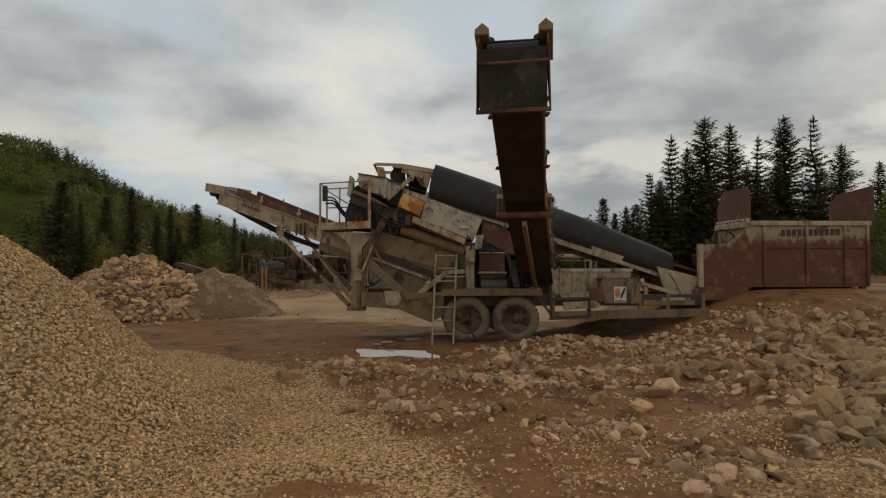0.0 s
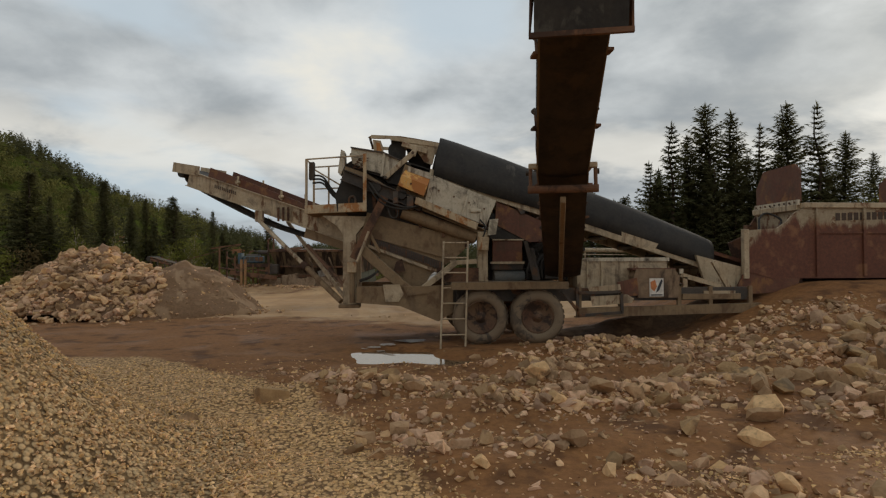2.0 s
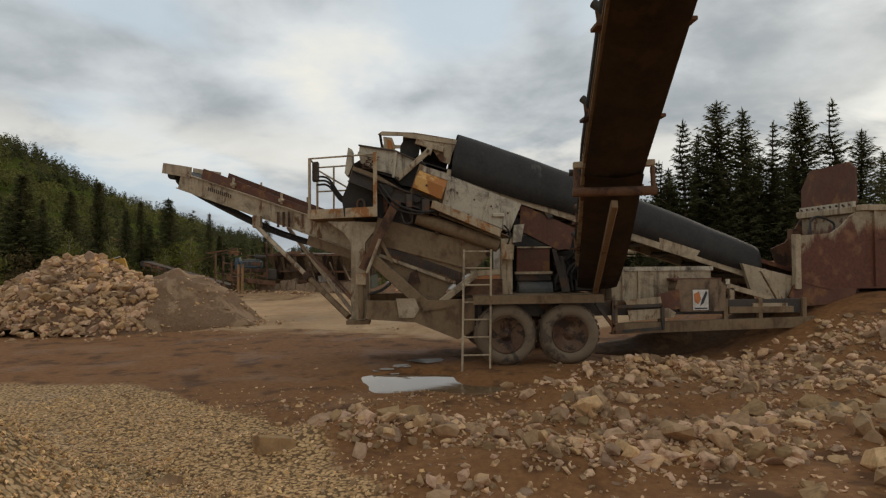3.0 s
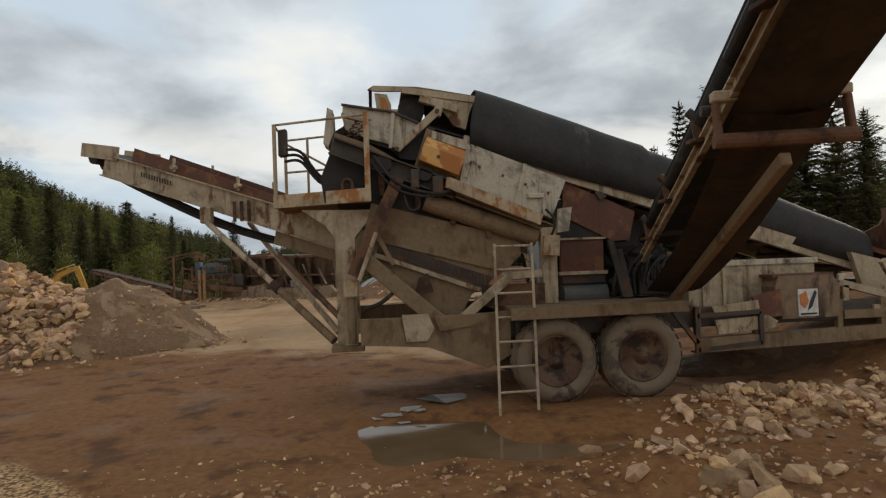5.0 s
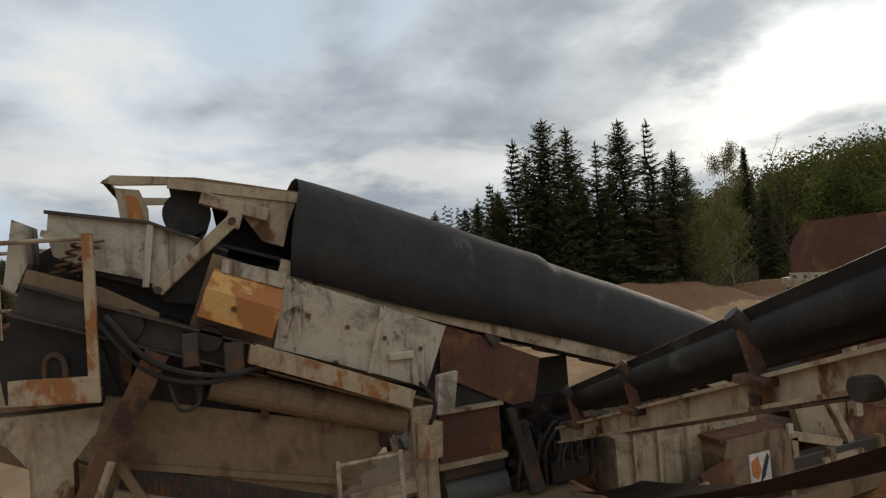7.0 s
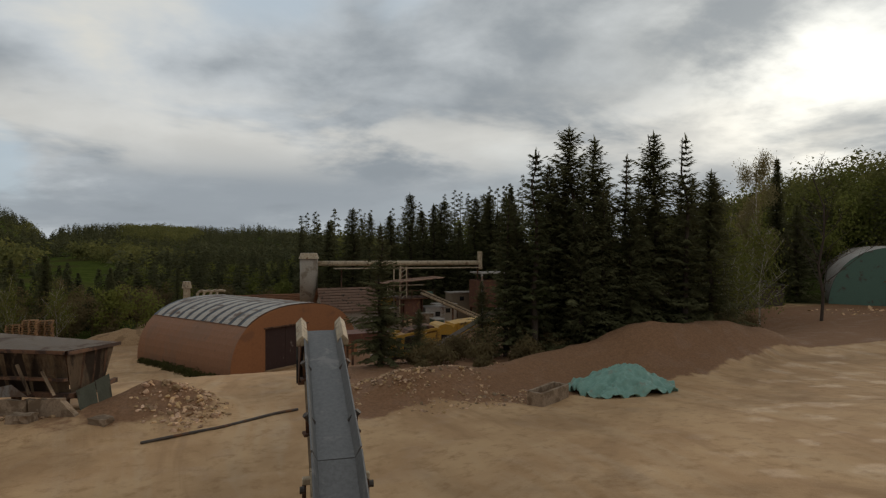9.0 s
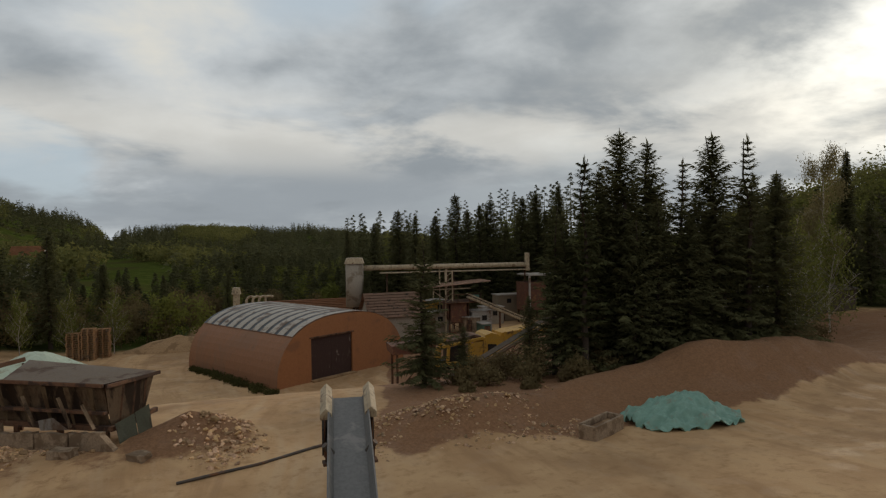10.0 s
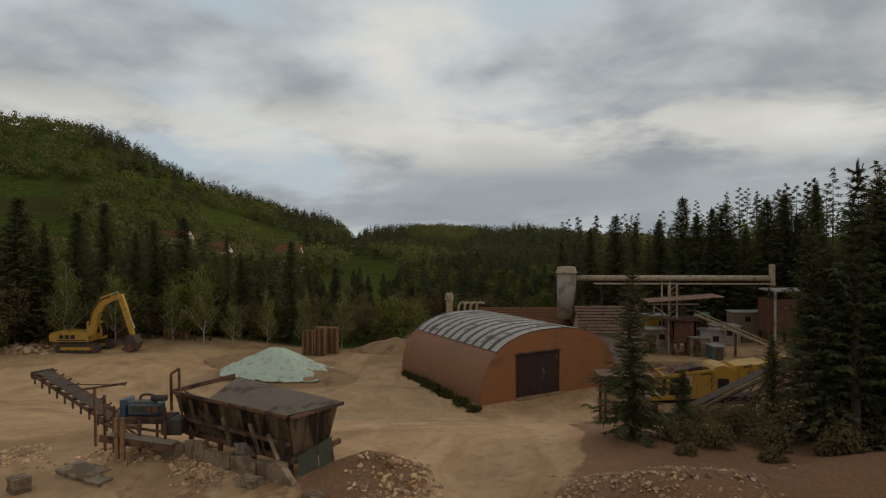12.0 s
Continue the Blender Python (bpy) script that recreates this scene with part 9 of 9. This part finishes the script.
def conifer_wood(name, spots, per, size, seed, label, material="spruce_far"):
    """Spruces with whorls of drooping boughs."""
    g = np.random.default_rng(seed)
    o, h, w = np.repeat(spots[:, :3], per, 0), np.repeat(spots[:, 3], per), np.repeat(spots[:, 4], per)
    tree = np.repeat(np.arange(len(spots)), per)
    n = len(h)
    whorl = np.floor(g.random(n) ** 0.9 * 34)
    t = 0.05 + 0.95 * (whorl + 0.8 * g.random(n)) / 34
    key = (tree * 131 + whorl * 17 + np.floor(g.random(n) * 7) * 7919).astype(np.int64)
    az = (key * 2654435761 % 100003) / 100003 * 6.2832 + g.normal(0, 0.12, n)
    reach = w * (1.03 - t) ** 0.85 * (0.75 + 0.55 * (key * 40503 % 9973) / 9973)
    u = g.random(n) ** 0.55
    out = np.stack([np.cos(az), np.sin(az), np.zeros(n)], 1)
    across = np.stack([-np.sin(az), np.cos(az), np.zeros(n)], 1)
    base = o + out * (reach * u)[:, None]
    base[:, 2] += h * t - reach * u * (0.45 - 0.5 * t)
    d = unit(out * g.uniform(0.4, 1, (n, 1)) + across * g.uniform(-1, 1, (n, 1)) + [0, 0, -0.25] + g.normal(0, 0.15, (n, 3)))
    side = unit(np.cross(d, g.normal(0, 0.45, (n, 3)) + [0, 0, 1]))
    s = size * (1.15 - 0.70 * t) * g.uniform(0.6, 1.3, n)
    # bare stems
    k = len(spots)
    base, d = np.concatenate([base, spots[:, :3]]), np.concatenate([d, np.tile([0, 0, 1.0], (k, 1))])
    side = np.concatenate([side, np.tile([0.9, -0.4, 0], (k, 1))])
    length, width = np.concatenate([s, spots[:, 3]]), np.concatenate([s * 0.30, spots[:, 3] * 0.012])
    tone = np.concatenate([g.random(k)[tree] ** 1.6, np.full(k, 0.1)])
    return leaf_mesh(name, base, d, side, length, width, tone, material, label, "woods")


def leafy_wood(name, spots, per, size, seed, label, material, lobes=7, fill=0.35, low=0.35):
    """Broadleaved trees: rounded masses of leaves facing outwards on a few lobes each."""
    g = np.random.default_rng(seed)
    k = len(spots)
    tree = np.repeat(np.arange(k), per)
    n = len(tree)
    h, w = spots[:, 3], spots[:, 4]
    lo = np.stack([g.uniform(-0.55, 0.55, (k, lobes)) * w[:, None], g.uniform(-0.55, 0.55, (k, lobes)) * w[:, None], g.uniform(low, 0.84, (k, lobes)) * h[:, None]], 2)
    lr = g.uniform(0.42, 0.75, (k, lobes)) * w[:, None]
    pick = g.integers(0, lobes, n)
    face = unit(g.normal(0, 1, (n, 3)))
    face[:, 2] = np.abs(face[:, 2]) * np.where(g.random(n) < 0.75, 1, -1)
    base = spots[tree, :3] + lo[tree, pick] + face * (lr[tree, pick] * (1 - fill * g.random(n) ** 2))[:, None]
    lean = unit(face + g.normal(0, 0.45, (n, 3)))
    d = unit(np.cross(lean, g.normal(0, 1, (n, 3))))
    side = np.cross(lean, d)
    s = size * g.uniform(0.6, 1.35, n)
    base, d = np.concatenate([base, spots[:, :3]]), np.concatenate([d, np.tile([0, 0, 1.0], (k, 1))])
    side = np.concatenate([side, np.tile([1.0, 0.1, 0], (k, 1))])
    length, width = np.concatenate([s, h * 0.7]), np.concatenate([s * 0.42, h * 0.011])
    tone = np.concatenate([g.random(k)[tree], np.full(k, 0.1)])
    return leaf_mesh(name, base, d, side, length, width, tone, material, label, "woods")


def grove(n, az0, az1, r0, r1, h0, h1, w, seed, keep=None):
    """Places, heights and half-widths of trees between two bearings and two distances."""
    g = np.random.default_rng(seed)
    az, r = np.radians(g.uniform(az0, az1, n)), g.uniform(r0, r1, n)
    x, y = 2.4 + r * np.sin(az), 17.5 + r * np.cos(az)
    if keep is not None:
        k = keep(x, y, np.degrees(az), r)
        x, y = x[k], y[k]
    h = g.uniform(h0, h1, len(x))
    return np.stack([x, y, terrain(x, y) - 0.3, h, h * w * g.uniform(0.8, 1.25, len(x))], 1)


def clear(x, y, az, r):
    """Keeps trees out of the yard, the halls and the works."""
    yard = (r < 74) & (x < 13)
    works = ((x >= -5) & (x < 13) & (y < 101)) | ((x >= 13) & (x < 44) & (y < 101)) | ((x > 36) & (x < 72) & (y < 62) & (y > 36))
    return ~(yard | works)


def groves(*gs):
    return np.concatenate([grove(*a) for a in gs])


conifer_wood("spruce_wood", groves((70, -52, -24, 78, 120, 9, 15, 0.19, 1, clear), (40, -25, -17, 78, 120, 6, 10, 0.2, 18, clear), (30, -17, -6, 80, 130, 4.5, 7.5, 0.2, 28, clear), (26, -7, 8, 86, 120, 6, 10, 0.2, 29, clear), (70, -5, 13, 100, 200, 6, 10, 0.2, 38, clear),
                                   (150, 8, 38, 88, 150, 11, 18, 0.17, 2, clear), (60, 40, 62, 56, 90, 7, 11, 0.2, 3, clear)), 900, 0.70, 4, "dark spruce wood behind the yard")
leafy_wood("spring_wood", groves((60, -52, -22, 74, 110, 6, 10, 0.30, 5, clear), (34, -22, 8, 74, 105, 3.5, 6.5, 0.34, 19, clear), (50, -6, 10, 100, 190, 4, 7, 0.34, 39, clear), (70, 8, 38, 100, 140, 8, 13, 0.28, 6, clear), (110, 42, 75, 58, 105, 6, 11, 0.32, 7, clear)), 800, 0.28, 8,
           "fresh green broadleaved trees at the wood's edge", "leaf", 8, 0.6, 0.2)
leafy_wood("bare_wood", groves((110, -50, -20, 72, 100, 4, 8, 0.34, 9, clear), (90, -20, 10, 72, 98, 3, 6, 0.36, 20, clear), (60, 10, 36, 96, 120, 4, 7, 0.34, 21, clear), (60, 36, 60, 44, 90, 3.5, 7, 0.36, 10, clear)), 620, 0.22, 11,
           "brownish budding thicket", "leaf_dull", 8, 0.8, 0.15)
brush = [(x, y, at_ground(x, y) - 0.2, h, h * 0.8) for x, y, h in ((10.6, 42.2, 0.9), (11.6, 41.4, 1.0), (12.6, 42.8, 1.3), (13.6, 41.2, 1.0), (14.6, 42.4, 1.5), (12.0, 44.6, 1.2), (14.2, 44.6, 1.4), (15.4, 40.6, 0.9), (10.2, 40.4, 0.5), (13.0, 39.6, 0.6), (16.0, 40.6, 1.1), (18.4, 41.4, 1.3), (21.0, 41.2, 1.2), (24.4, 41.0, 1.2), (28.2, 42.2, 1.5), (31.0, 42.6, 1.5), (33.4, 43.4, 1.4), (30.2, 45.4, 2.2), (34.5, 45.0, 1.8), (37.5, 45.5, 1.6))]
leafy_wood("undergrowth", np.array(brush), 1100, 0.13, 12, "brown undergrowth below the spruces", "leaf_dull", 8, 0.8, 0.15)


def hillside(dark):
    """Where spruce stands, broadleaved wood and meadows lie on the slopes, by bearing and by height over the eye."""
    def keep(x, y, az, r):
        el = np.degrees(np.arctan((terrain(x, y) - 8.3) / r)) + 0.25 * fractal(x, y, 60, 92, 2)
        crest = np.degrees(np.arctan(np.interp(az, RIDGE_AZ, RIDGE_EL)))
        wob = fractal(x, y, 90, 91, 3)
        a = az + 1.6 * wob
        strip = np.interp(a, [-24.5, -20.7, -15.7, -11.0, -6.5], [2.0, 0.9, -1.5, -2.7, -3.8])
        meadow = ((a < -34.8) & (el > -1.0) & (el < 4.4)) | ((a > -24.5) & (a < -6.5) & (np.abs(el - strip) < 0.9)) | ((a > -29) & (a < -24.5) & (el > 0.4) & (el < 2.0) & (wob < -0.05))
        spruce = ((a > -33.8) & (a < -26) & (el > crest - 3.4)) | ((a > -26) & (a < -19) & (el > crest - 1.1) & (wob > -0.05)) | ((a > -18.6) & (a < -13.2) & (el > -0.6)) | ((a > -12.8) & (a < -6.8) & (el > -1.6)) | ((a > -0.5) & (a < 12))
        spruce = spruce | ((wob > 0.30) & (el < crest - 2.0) & (az < 0))
        spruce = np.where((az > 40), wob > 0.15, spruce)
        return ~meadow & (spruce if dark else ~spruce)
    return keep


conifer_wood("hill_spruces", groves((5200, -60, 16, 190, 760, 7, 12, 0.24, 12, hillside(True)), (250, 44, 80, 90, 190, 8, 13, 0.2, 13, hillside(True))), 70, 2.0, 14, "dark spruce stands on the hillside")
leafy_wood("hill_broadleaves", groves((5600, -62, 16, 190, 760, 5, 9, 0.62, 15, hillside(False)), ), 75, 1.15, 17, "light green broadleaved wood on the hillside", "leaf_hill", 6, 0.2, 0.4)
leafy_wood("slope_wood", groves((300, 44, 80, 90, 170, 6, 10, 0.42, 16, hillside(False))), 260, 0.5, 18, "budding broadleaved wood on the slope beside the green hall", "leaf_hill", 9, 0.5, 0.2)
g = np.random.default_rng(33)
t = g.random(150)
x, y = 2.3 - 7.0 * t + g.normal(0, 0.25, 150), 62.6 + 13.0 * t + g.normal(0, 0.25, 150)
weeds = np.stack([x, y, terrain(x, y) - 0.1, g.uniform(0.2, 0.6, 150), g.uniform(0.25, 0.5, 150)], 1)
leafy_wood("weeds", weeds, 90, 0.11, 34, "dark green weeds along the foot of the hall", "weed", 5, 0.8, 0.1)
